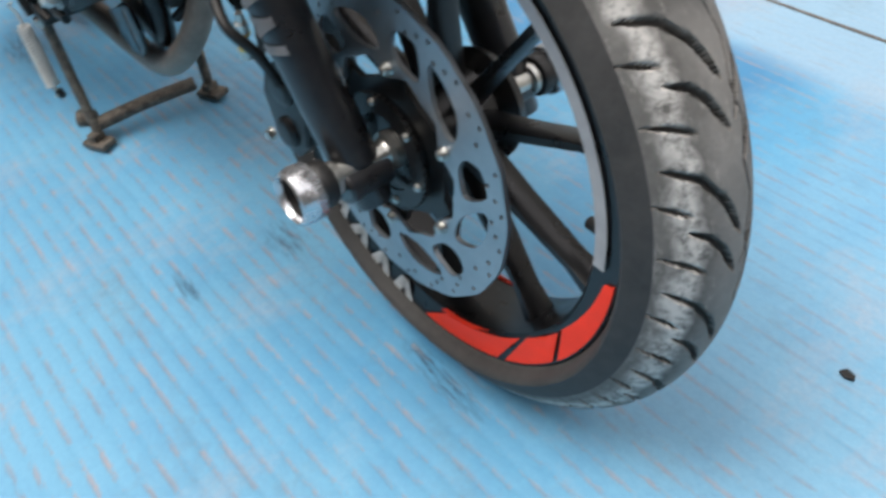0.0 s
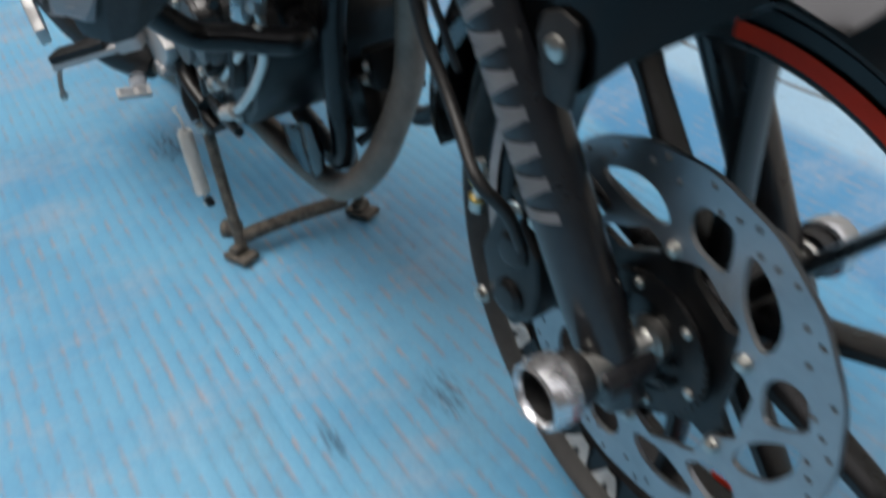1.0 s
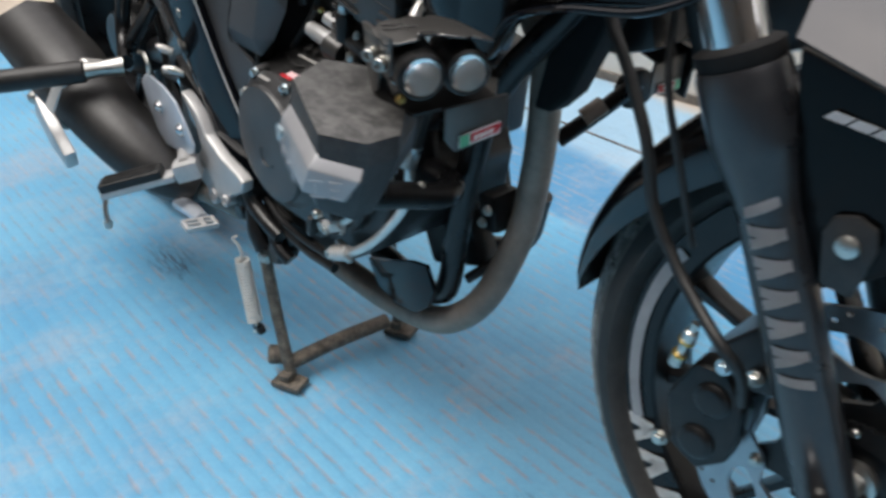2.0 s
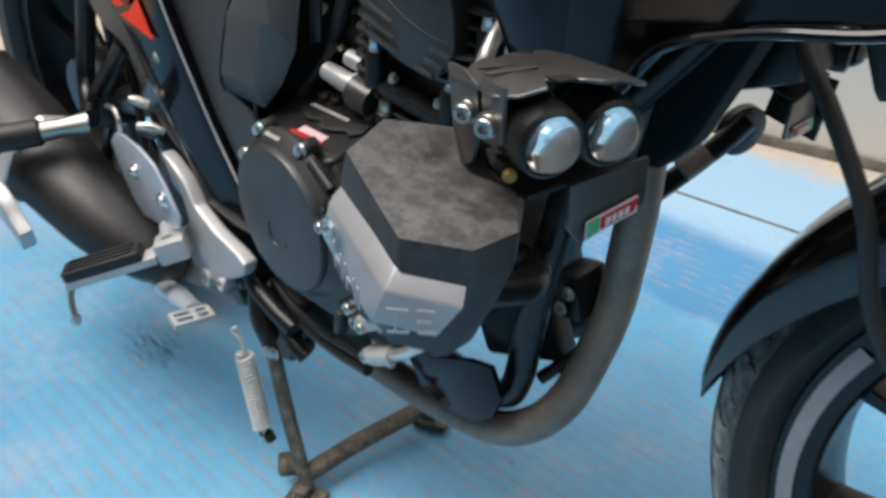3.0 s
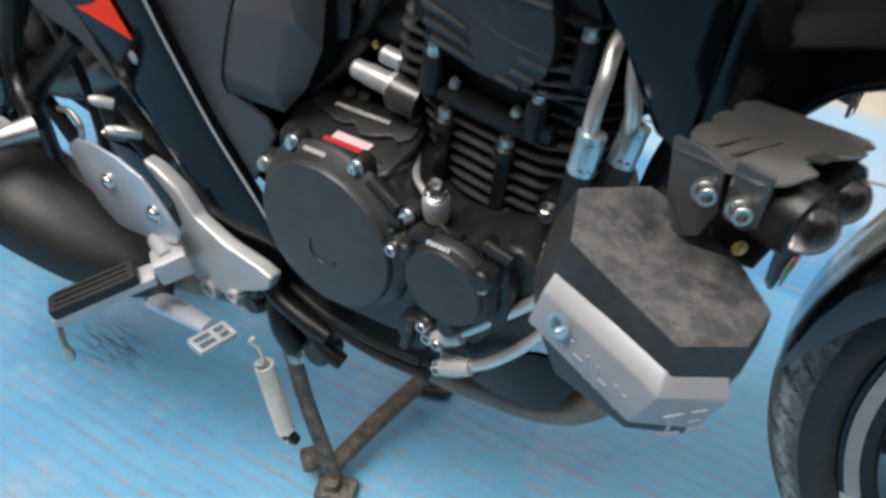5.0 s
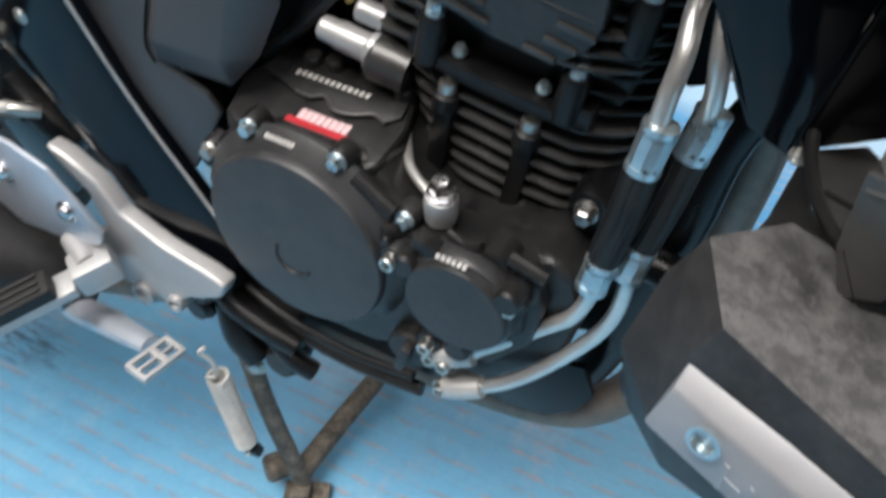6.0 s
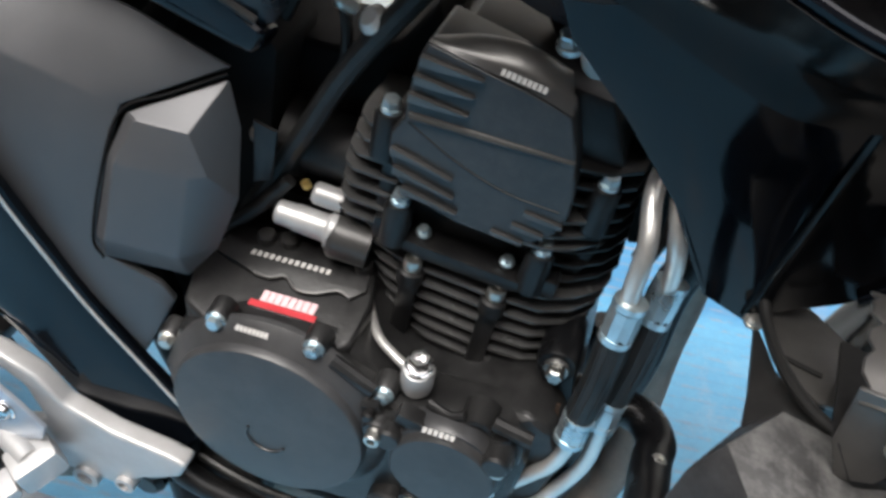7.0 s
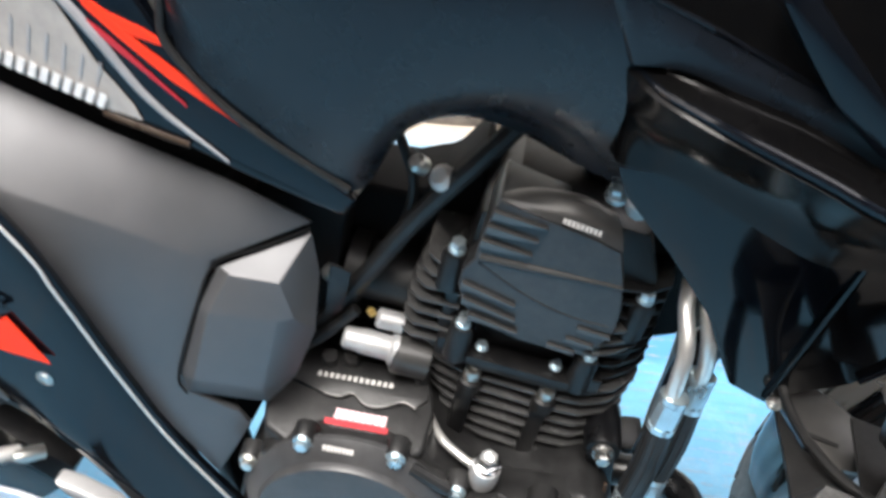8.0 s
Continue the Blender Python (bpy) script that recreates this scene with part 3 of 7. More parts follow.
def arc_band(a0, a1, r0, r1, off, skew0=0.0, skew1=0.0, thick=0.0007, n=None, r0_end=None):
    """A sticker that follows the rim: from angle a0 to a1 between two radii, ends cut on the skew (degrees)."""
    n = n or max(2, int(abs(a1 - a0) / 2.5))
    bm = bmesh.new()
    m = wheel_plate(off)
    inner, outer = [], []
    for k in range(n + 1):
        t = k / n
        outer.append(polar(a0 + (a1 - a0) * t, r1))
        inner.append(polar(a0 + skew0 + (a1 + skew1 - a0 - skew0) * t, r0 + ((r0_end or r0) - r0) * t))
    lo = [[bm.verts.new(m @ Vector((*p, 0))) for p in row] for row in (inner, outer)]
    hi = [[bm.verts.new(m @ Vector((*p, thick))) for p in row] for row in (inner, outer)]
    for k in range(n):
        bm.faces.new((hi[0][k], hi[0][k + 1], hi[1][k + 1], hi[1][k]))
        bm.faces.new((lo[0][k], lo[1][k], lo[1][k + 1], lo[0][k + 1]))
        bm.faces.new((lo[0][k], lo[0][k + 1], hi[0][k + 1], hi[0][k]))
        bm.faces.new((lo[1][k], hi[1][k], hi[1][k + 1], lo[1][k + 1]))
    for k in (0, n):
        bm.faces.new((lo[0][k], hi[0][k], hi[1][k], lo[1][k]))
    return bm


RIM = [(0.2294, 0.04), (0.2315, 0.037), (0.2269, 0.034), (0.2105, 0.026), (0.2085, 0.0), (0.2105, -0.026), (0.2269, -0.034), (0.2315, -0.037), (0.2294, -0.04), (0.2187, -0.0385), (0.2034, -0.036), (0.2003, -0.033), (0.1983, -0.015), (0.1972, 0.0), (0.1983, 0.015), (0.2003, 0.033), (0.2034, 0.036), (0.2187, 0.0385)]


def build_rim():
    bm = bmesh.new()
    ring_lathe(bm, RIM, WHEEL @ FACE, 120)
    # hub barrel
    lathe(bm, [(0.030, -0.050), (0.050, -0.046), (0.054, -0.036), (0.040, -0.024), (0.038, 0.03), (0.054, 0.045), (0.052, 0.058), (0.030, 0.064)], WHEEL @ FACE, 40)
    return bm


def spoke_bm(a0, a1):
    """One tapered cast spoke from the hub to the rim, with a raised rib."""
    bm = bmesh.new()
    st = []
    for t, w, d in ((0, 0.016, 0.017), (0.35, 0.011, 0.014), (0.8, 0.0095, 0.012), (1.0, 0.016, 0.015)):
        p0, p1 = Vector(polar(a0, 0.042)), Vector(polar(a1, 0.201))
        c = p0.lerp(p1, t)
        nrm = Vector((-(p1 - p0).y, (p1 - p0).x)).normalized()
        st.append([(c + nrm * w * 0.5, -d * 0.55), (c + nrm * w * 0.32, -d), (c - nrm * w * 0.32, -d), (c - nrm * w * 0.5, -d * 0.55),
                   (c - nrm * w * 0.5, d * 0.55), (c - nrm * w * 0.32, d), (c + nrm * w * 0.32, d), (c + nrm * w * 0.5, d * 0.55)])
    m = WHEEL @ FACE
    rings = [[bm.verts.new(m @ Vector((p.x, p.y, z))) for p, z in ring] for ring in st]
    for a, b in zip(rings, rings[1:]):
        for k in range(8):
            bm.faces.new((a[k], a[(k + 1) % 8], b[(k + 1) % 8], b[k]))
    bm.faces.new(rings[0])
    bm.faces.new(rings[-1][::-1])
    return bm


front_wheel = at_bike("front_wheel", build_rim(), "frame", "black cast alloy front wheel with red rim stickers")
for k in range(5):
    mid = 35 + 72 * k
    for s in (-1, 1):
        at_bike("spoke", spoke_bm(mid + 14 * s, mid + 15.5 * s), "frame", parent=front_wheel, angle=50)


def tread_depth(a, u):
    """Depth of the tread grooves: a angle in degrees, u from -1 (right shoulder) to 1."""
    d = 0.0
    period = 20.0
    v = abs(u)
    turn = a + (period / 4 if u > 0 else 0)

    def groove(start, lo, hi, bends, wide):
        """A sickle that leaves the shoulder square and bends along the crown."""
        if not lo < v < hi:
            return 0.0
        for (v0, o0), (v1, o1) in zip(bends, bends[1:]):
            if v1 <= v <= v0:
                off = o0 + (o1 - o0) * (v0 - v) / (v0 - v1)
                slope = min(3.2, (1 + (0.105 * abs(o1 - o0) / (v0 - v1)) ** 2) ** 0.5)
                break
        else:
            return 0.0
        dist = abs((turn - start + off + period / 2) % period - period / 2)
        taper = min(1.0, 0.30 + (v - lo) / 0.14, 0.15 + (hi - v) / 0.16)
        return min(1.0, max(0.0, (wide * slope * taper - dist) / 0.22))

    d = max(d, groove(2.0, 0.03, 0.76, ((0.76, 0.0), (0.46, 2.3), (0.24, 6.0), (0.03, 11.2)), 0.46))
    d = max(d, groove(12.5, 0.07, 0.60, ((0.60, 0.0), (0.41, 1.2), (0.28, 3.1), (0.07, 7.6)), 0.46))
    d = max(d, groove(8.1, 0.42, 0.80, ((0.80, 0.0), (0.60, 1.0), (0.42, 2.4)), 0.42))
    d = max(d, groove(16.8, 0.54, 0.82, ((0.82, 0.0), (0.54, 2.1)), 0.42))
    # crooked line beside the crown
    ph = (turn % (period / 2)) / (period / 2)
    mid = 0.08 + 0.10 * abs(2 * ph - 1)
    return max(d, min(1.0, max(0.0, (0.020 - abs(u - mid)) / 0.012)) * 0.6)


def build_tyre(m, radius, half, bead_r, seg, tread=True):
    """Tyre: sidewalls from the bead to the shoulder, round crown, sickle grooves cut in."""
    nt = 112 if tread else 20
    prof = [(bead_r, -0.034, None), (bead_r + 0.003, -half * 0.76, None), (bead_r + 0.006, -half * 0.90, None), (bead_r + 0.0095, -half * 0.98, None)]
    shoulder = radius - 0.051
    for k in range(nt + 1):
        u = -1 + 2 * k / nt
        prof.append((shoulder + (radius - shoulder) * (1 - abs(u) ** 2.2), half * (u * 1.0 if abs(u) < 0.999 else u), u))
    prof += [(r, -y, None) for r, y, _ in prof[3::-1]]
    n = len(prof)
    verts, faces = [], []
    for i in range(seg):
        a = 360 * i / seg
        c, s = math.cos(radians(a)), math.sin(radians(a))
        for r, y, u in prof:
            rr = r
            if u is not None and tread:
                rr -= 0.0065 * tread_depth(a, u)
            verts.append(m @ Vector((rr * c, y, rr * s)))
    for i in range(seg):
        j = (i + 1) % seg
        for k in range(n - 1):
            faces.append((i * n + k, j * n + k, j * n + k + 1, i * n + k + 1))
        faces.append((i * n + n - 1, j * n + n - 1, j * n, i * n))
    me = bpy.data.meshes.new("tyre")
    me.from_pydata([tuple(v) for v in verts], [], faces)
    bm = bmesh.new()
    bm.from_mesh(me)
    bpy.data.meshes.remove(me)
    return bm


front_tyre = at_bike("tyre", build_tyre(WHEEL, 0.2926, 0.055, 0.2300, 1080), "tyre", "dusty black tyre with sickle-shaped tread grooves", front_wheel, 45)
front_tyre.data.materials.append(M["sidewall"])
# a darker rubber for the faces sunk below the tread
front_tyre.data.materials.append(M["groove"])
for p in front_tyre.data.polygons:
    c = WHEEL.inverted() @ p.center
    u = c.y / 0.055
    if abs(u) > 0.82:
        p.material_index = 1
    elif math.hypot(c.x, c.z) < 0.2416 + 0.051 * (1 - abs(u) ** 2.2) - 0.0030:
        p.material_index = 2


def rounded(loop, times=2):
    """A closed loop with its corners cut away again and again."""
    for _ in range(times):
        out = []
        for p, q in zip(loop, loop[1:] + loop[:1]):
            out += [(0.75 * p[0] + 0.25 * q[0], 0.75 * p[1] + 0.25 * q[1]), (0.25 * p[0] + 0.75 * q[0], 0.25 * p[1] + 0.75 * q[1])]
        loop = out
    return loop


DISC_SIZE = Matrix.Diagonal((1.02, 1.02, 1.0, 1.0))


def build_disc():
    outer = [polar(3 * k, 0.1405 + 0.0006 * math.cos(radians(18 * k * 3))) for k in range(120)]
    holes = []
    for k in range(6):
        b = 24.9 + 60 * k
        # a long sickle opening and a short triangular one between two lugs
        holes.append(rounded([polar(b + 5, 0.0905), polar(b + 17, 0.0885), polar(b + 27, 0.0945), polar(b + 38, 0.1205), polar(b + 27, 0.1210), polar(b + 14, 0.1150), polar(b + 6, 0.1010)][::-1]))
        holes.append(rounded([polar(b + 34.5, 0.0940), polar(b + 42, 0.0890), polar(b + 53, 0.0900), polar(b + 58.5, 0.104), polar(b + 55, 0.1195), polar(b + 47, 0.1215), polar(b + 42.5, 0.1210)][::-1]))
        for j, (da, r) in enumerate(((4, 0.123), (14, 0.129), (24, 0.135), (34, 0.124), (44, 0.129), (54, 0.135), (9, 0.135), (29, 0.129), (39, 0.135), (49, 0.123))):
            c = polar(b + da, r)
            holes.append([(c[0] + 0.0024 * math.cos(-t * math.pi / 4), c[1] + 0.0024 * math.sin(-t * math.pi / 4)) for t in range(8)])
    inner = []
    for k in range(6):
        b = 24.9 + 60 * k
        for da, r in ((-16, 0.0830), (-9, 0.0775), (-5, 0.0735), (0, 0.072), (5, 0.0735), (9, 0.0775), (16, 0.0830), (23, 0.0815), (30, 0.0800), (37, 0.0815)):
            inner.append(polar(b + da, r))
    holes.append(inner[::-1])
    return plate_with_holes(outer, holes, wheel_plate(-0.0667) @ DISC_SIZE, 0.0045)


disc = at_bike("brake_disc", build_disc(), "disc", "drilled steel brake disc with open web", front_wheel, 40)


def build_carrier():
    """The dark star that carries the disc on the hub, with six lugs."""
    outer = []
    for k in range(6):
        b = 24.9 + 60 * k
        for da, r in ((-14, 0.064), (-7, 0.080), (-3.5, 0.087), (3.5, 0.087), (7, 0.080), (14, 0.064), (30, 0.061)):
            outer.append(polar(b + da, r))
    hole = [polar(-15 * k, 0.030) for k in range(24)]
    return plate_with_holes(outer, [hole], wheel_plate(-0.060) @ DISC_SIZE, 0.006)


at_bike("disc_carrier", build_carrier(), "engine", "black disc carrier", front_wheel, 40)


def build_sensor_ring():
    outer = []
    for k in range(48):
        for da, r in ((0, 0.0545), (4.2, 0.0545), (4.8, 0.0525), (7.0, 0.0525)):
            outer.append(polar(7.5 * k + da, r))
    return plate_with_holes(outer, [[polar(-10 * k, 0.036) for k in range(36)]], wheel_plate(-0.073), 0.003)


at_bike("sensor_ring", build_sensor_ring(), "engine", "toothed black speed sensor ring", front_wheel, 40)
for k in range(6):
    a = 24.9 + 60 * k
    x, z = polar(a, 0.0800)
    at_bike("disc_bolt", bolt_bm(wheel_plate(-0.0667) @ Matrix.Translation((x, z, 0)), 0.0052, 0.006, hexed=False, flange=1.2), "zinc", "domed steel disc bolt", front_wheel)
    x, z = polar(a + 19, 0.046)
    at_bike("hub_bolt", bolt_bm(wheel_plate(-0.071) @ Matrix.Translation((x, z, 0)), 0.0040, 0.005, hexed=False), "zinc", "", front_wheel)
bm = lathe(bmesh.new(), [(0.018, 0.05), (0.018, 0.060), (0.013, 0.062), (0.011, 0.066), (0.0095, 0.092)], AXIS @ FACE, 28)
at_bike("axle_nut", bm, "zinc", "bright axle end in the hub", front_wheel)
# valve
x, z = polar(-6, 0.203)
x2, z2 = polar(-9, 0.170)
bm = tube(bmesh.new(), [WHEEL @ Vector((x, 0.004, z)), WHEEL @ Vector((x2, 0.010, z2))], 0.0042, 12)
lathe(bm, [(0.0058, -0.004), (0.0058, 0.010), (0.004, 0.0115)], along(WHEEL @ Vector((x2, 0.010, z2)), WHEEL.to_3x3() @ Vector((x2 - x, 0.006, z2 - z))), 12)
at_bike("valve_stem", bm, "rubber", "black rubber valve with cap", front_wheel)
# rim stickers: red flashes at the foot and the top of the wheel
RS = -0.0402
for a0, a1, r0, r1, s0, s1, r2 in ((-91, -62, 0.2015, 0.2270, 10, 14, 0.2015), (-59, -39.6, 0.2015, 0.2275, 14.5, 9.5, 0.2070), (-37.4, -4, 0.2070, 0.2280, 9.5, -1, 0.2190)):
    at_bike("rim_sticker", arc_band(a0, a1, r0, r1, RS, s0, s1, r0_end=r2), "red", "red rim sticker", front_wheel)
at_bike("rim_sticker", arc_band(90, 60, 0.2085, 0.2185, RS), "red", "narrow red rim sticker", front_wheel)
at_bike("rim_sticker", arc_band(-84, -70, 0.1985, 0.2035, -0.0382, 2, 8), "red", "red rim sticker", front_wheel)
at_bike("rim_stripe", arc_band(204, 152, 0.2130, 0.2245, RS), "grey_mark", "grey rim stripe", front_wheel)
at_bike("rim_stripe", arc_band(-2, 56, 0.2060, 0.2165, RS), "grey_mark", "grey rim stripe", front_wheel)
for k in range(6):
    a0 = -157 + 10.4 * k
    at_bike("rim_mark", arc_band(a0, a0 + 3.2, 0.2020, 0.2290, RS, 3.0, 3.0), "pale_mark", "pale printed mark on the rim", front_wheel)
    at_bike("rim_mark", arc_band(a0 + 5.6, a0 + 8.4, 0.2020, 0.2290, RS, -2.0, -2.0), "pale_mark", "", front_wheel)
    at_bike("rim_mark", arc_band(a0 + 2.8, a0 + 6.8, 0.2125, 0.2190, RS, 0, 0), "pale_mark", "", front_wheel)
# far-side stickers, seen through the spokes
for a0, a1 in ((-88, -64), (-58, -36), (-30, -5)):
    bm = arc_band(a0, a1, 0.205, 0.2270, 0.0405)
    at_bike("rim_sticker", bm, "red", "red rim sticker", front_wheel)
bm = arc_band(-86, -66, 0.1985, 0.2005, 0.032, thick=0.001)
at_bike("rim_sticker", bm, "red", "red rim sticker", front_wheel)


# ---- fork ----
FORK_FOOT = Vector((0.004, 0, 0.008))


def fork_leg(s):
    """A fork leg: s -1 is the bike's right."""
    f0, top = Vector((0.664, -0.078, 0.280)), Vector((0.529, -0.106, 0.603))
    if s > 0:
        across = STEER.to_3x3() @ Vector((0, 0.186, 0)) / 0.966
        f0, top = f0 + across, top + across
    dd = (top - f0).normalized()
    ln = (top - f0).length
    m = along(f0, dd)
    bm = bmesh.new()
    lathe(bm, [(0.010, -0.022), (0.0155, -0.021), (0.0168, -0.018), (0.0170, 0.012), (0.0178, 0.015), (0.0212, 0.019), (0.0218, 0.05), (0.0222, ln * 0.72), (0.0235, ln * 0.76),
               (0.0285, ln * 0.84), (0.0300, ln * 0.86), (0.0300, ln * 0.985), (0.0285, ln)], m, 36)
    # axle boss
    ax = STEER.to_3x3() @ Vector((0, s, 0))
    lathe(bm, [(0.0150, -0.020), (0.0155, 0.022), (0.0135, 0.025)], along(f0 + FORK_FOOT, ax), 24)
    leg = at_bike("fork_leg", bm, "fork", "dark grey fork leg")
    bm = lathe(bmesh.new(), [(0.0275, ln), (0.0285, ln + 0.004), (0.0285, ln + 0.011), (0.0215, ln + 0.014)], m, 36)
    at_bike("dust_seal", bm, "matt", "black dust seal", leg)
    bm = lathe(bmesh.new(), [(0.0200, ln - 0.01), (0.0200, ln + 0.26)], m, 32)
    at_bike("stanchion", bm, "chrome", "polished fork tube", leg)
    return leg, m, ln, dd


right_leg, FORK, FORK_LEN, FORK_UP = fork_leg(-1)
left_leg, _, _, _ = fork_leg(1)
# printed bars along the right leg
for k in range(6):
    z = FORK_LEN * 0.735 - 0.0225 * k
    for j, (dz, w) in enumerate(((0.0, 0.0078), (-0.0118, 0.0078))):
        bm = bmesh.new()
        a0, a1 = radians(-20), radians(40)
        n = 6
        lo = []
        for i in range(n + 1):
            a = a0 + (a1 - a0) * i / n
            lean = 0.006 * (i / n) * (1 if j == 0 else -1)
            lo.append([bm.verts.new(FORK @ Vector((0.0235 * math.cos(a), 0.0235 * math.sin(a), z + dz + lean + e))) for e in (-w / 2, w / 2)])
        for p, q in zip(lo, lo[1:]):
            bm.faces.new((p[0], q[0], q[1], p[1]))
        bmesh.ops.solidify(bm, geom=bm.faces[:], thickness=0.0006)
        at_bike("fork_mark", bm, "grey_mark", "grey printed bars on the leg", right_leg)


# axle and its crash sliders
def axle_slider(s):
    m = AXIS @ FACE if s < 0 else AXIS @ Matrix.Rotation(math.pi, 4, "Z") @ FACE
    bm = lathe(bmesh.new(), [(0.0105, 0.085), (0.0105, 0.112), (0.0150, 0.113), (0.0160, 0.117), (0.0150, 0.122), (0.0125, 0.124), (0.0125, 0.130)], m, 28)
    core = at_bike("axle_slider", bm, "zinc", "steel axle spacer with a black and silver slider")
    bm = lathe(bmesh.new(), [(0.016, 0.119), (0.0200, 0.121), (0.0212, 0.126), (0.0212, 0.133), (0.020, 0.135)], m, 32)
    at_bike("slider_sleeve", bm, "plastic", "dark nylon sleeve", core)
    bm = lathe(bmesh.new(), [(0.0215, 0.135), (0.0250, 0.137), (0.0258, 0.141), (0.0262, 0.149), (0.0240, 0.158), (0.0215, 0.160), (0.0198, 0.158), (0.0190, 0.153)], m, 36, cap=False)
    at_bike("slider_ring", bm, "ring", "polished aluminium end ring", core)
    # dark cup that puts the shade inside the bright ring into its colour
    bm = lathe(bmesh.new(), [(0.0190, 0.154), (0.0175, 0.140), (0.010, 0.138), (0.008, 0.142), (0.001, 0.142)], m, 32, cap=False)
    at_bike("slider_cup", bm, "plastic", "dark hollow end of the slider", core)
    return core


axle_slider(-1)
axle_slider(1)
bm = lathe(bmesh.new(), [(0.009, -0.13), (0.009, 0.13)], AXIS @ FACE, 20)
at_bike("axle", bm, "zinc", "steel front axle")


# brake caliper behind the right leg
def build_caliper():
    pts = [polar(158, 0.152), polar(176, 0.160), polar(194, 0.152), polar(203, 0.128), polar(196, 0.098), polar(178, 0.090), polar(160, 0.098), polar(151, 0.128)]
    m = STEER @ FACE
    bm = bmesh.new()
    merge(bm, slab([m @ Vector((*p, 0.085)) for p in pts], (m.to_3x3() @ Vector((0, 0, -0.027))), 0.006, 3))
    merge(bm, slab([m @ Vector((*p, 0.040)) for p in pts], (m.to_3x3() @ Vector((0, 0, -0.018))), 0.004, 2))
    for a, r in ((166, 0.122), (189, 0.124)):
        x, z = polar(a, r)
        lathe(bm, [(0.0165, 0.07), (0.0165, 0.0875), (0.0130, 0.0905), (0.010, 0.0910)], m @ Matrix.Translation((x, z, 0)), 28)
    # arm to the fork leg
    merge(bm, slab([m @ Vector((*p, 0.082)) for p in (polar(150, 0.150), polar(132, 0.150), polar(118, 0.105), polar(128, 0.085), polar(150, 0.105))], (m.to_3x3() @ Vector((0, 0, -0.014))), 0.004))
    return bm


caliper = at_bike("brake_caliper", build_caliper(), "engine", "black front brake caliper")
for a, r, mat, lab in ((150, 0.134, "blue_zinc", "zinc caliper bolt"), (193, 0.158, "zinc", "bright bleed nipple"), (142, 0.115, "zinc", "")):
    x, z = polar(a, r)
    at_bike("caliper_bolt", bolt_bm(STEER @ FACE @ Matrix.Translation((x, z, 0.086)), 0.0056, 0.007), mat, lab, caliper)
# bleed nipple that stands on the caliper, with its washers
foot, tip = Vector((0.523, -0.098, 0.348)), Vector((0.534, -0.098, 0.396))
axis = (tip - foot).normalized()
bm = lathe(bmesh.new(), [(0.0062, 0.0), (0.0062, 0.010), (0.0042, 0.012), (0.0042, 0.026), (0.0058, 0.028), (0.0058, 0.038), (0.0036, 0.040), (0.0034, 0.048)], along(foot, axis), 14)
nipple = at_bike("bleed_nipple", bm, "zinc", "bright bleed nipple on the caliper", caliper)
for h in (0.011, 0.027):
    at_bike("washer", lathe(bmesh.new(), [(0.0066, h - 0.001), (0.0070, h), (0.0066, h + 0.0015)], along(foot, axis), 18), "brass", "yellow zinc washer", caliper)
# hoses
hose = [(0.385, -0.075, 0.66), (0.415, -0.098, 0.605), (0.440, -0.104, 0.574), (0.470, -0.110, 0.530), (0.486, -0.110, 0.480), (0.512, -0.110, 0.445), (0.540, -0.116, 0.425), (0.572, -0.124, 0.408), (0.584, -0.110, 0.382), (0.586, -0.100, 0.350)]
at_bike("brake_hose", tube(bmesh.new(), hose, 0.0048, 12), "rubber", "black brake hose down to the caliper")
hose = [(0.470, -0.100, 0.64), (0.486, -0.118, 0.58), (0.505, -0.114, 0.52), (0.520, -0.104, 0.46)]
at_bike("sensor_cable", tube(bmesh.new(), hose, 0.0028, 10), "rubber", "thin black sensor cable")


# ---- front mudguard ----
def build_mudguard():
    rows = []
    for a, w, drop, lift in ((176, 0.022, 0.002, -0.004), (169, 0.038, 0.016, 0.002), (157, 0.050, 0.032, 0.006), (142, 0.056, 0.048, 0.010), (124, 0.062, 0.062, 0.018),
                             (104, 0.066, 0.066, 0.030), (84, 0.066, 0.056, 0.036), (66, 0.060, 0.030, 0.034), (52, 0.042, 0.014, 0.026), (44, 0.016, 0.0, 0.014)):
        row = []
        for u in (-1, -0.93, -0.66, -0.3, 0, 0.3, 0.66, 0.93, 1):
            r = 0.309 + lift - drop * (1.0 if abs(u) == 1 else 0.45 if abs(u) > 0.9 else 0.12 * abs(u))
            x, z = polar(a, r)
            row.append(STEER @ Vector((x, u * w, z)))
        rows.append(row)
    return loft(rows, 4, 0.0028)


mudguard = at_bike("mudguard", build_mudguard(), "coat", "glossy black front mudguard", angle=50)


def on_guard(p, s):
    """A point of the right-hand side, or its twin on the left of the wheel (s = 1)."""
    q = STEER.inverted() @ Vector(p)
    return STEER @ Vector((q.x, q.y if s < 0 else -q.y, q.z))


def mudguard_wing(s):
    """The side wing that joins the mudguard to the fork leg, under its crease."""
    out = [(0.566, -0.111, 0.624), (0.626, -0.107, 0.609), (0.688, -0.096, 0.589), (0.740, -0.078, 0.562), (0.716, -0.080, 0.546), (0.660, -0.087, 0.508), (0.636, -0.090, 0.486), (0.612, -0.092, 0.468), (0.596, -0.093, 0.480), (0.578, -0.101, 0.540)]
    return slab([on_guard(p, s) for p in out], STEER.to_3x3() @ Vector((0, -0.008 * s, 0)), 0.002)


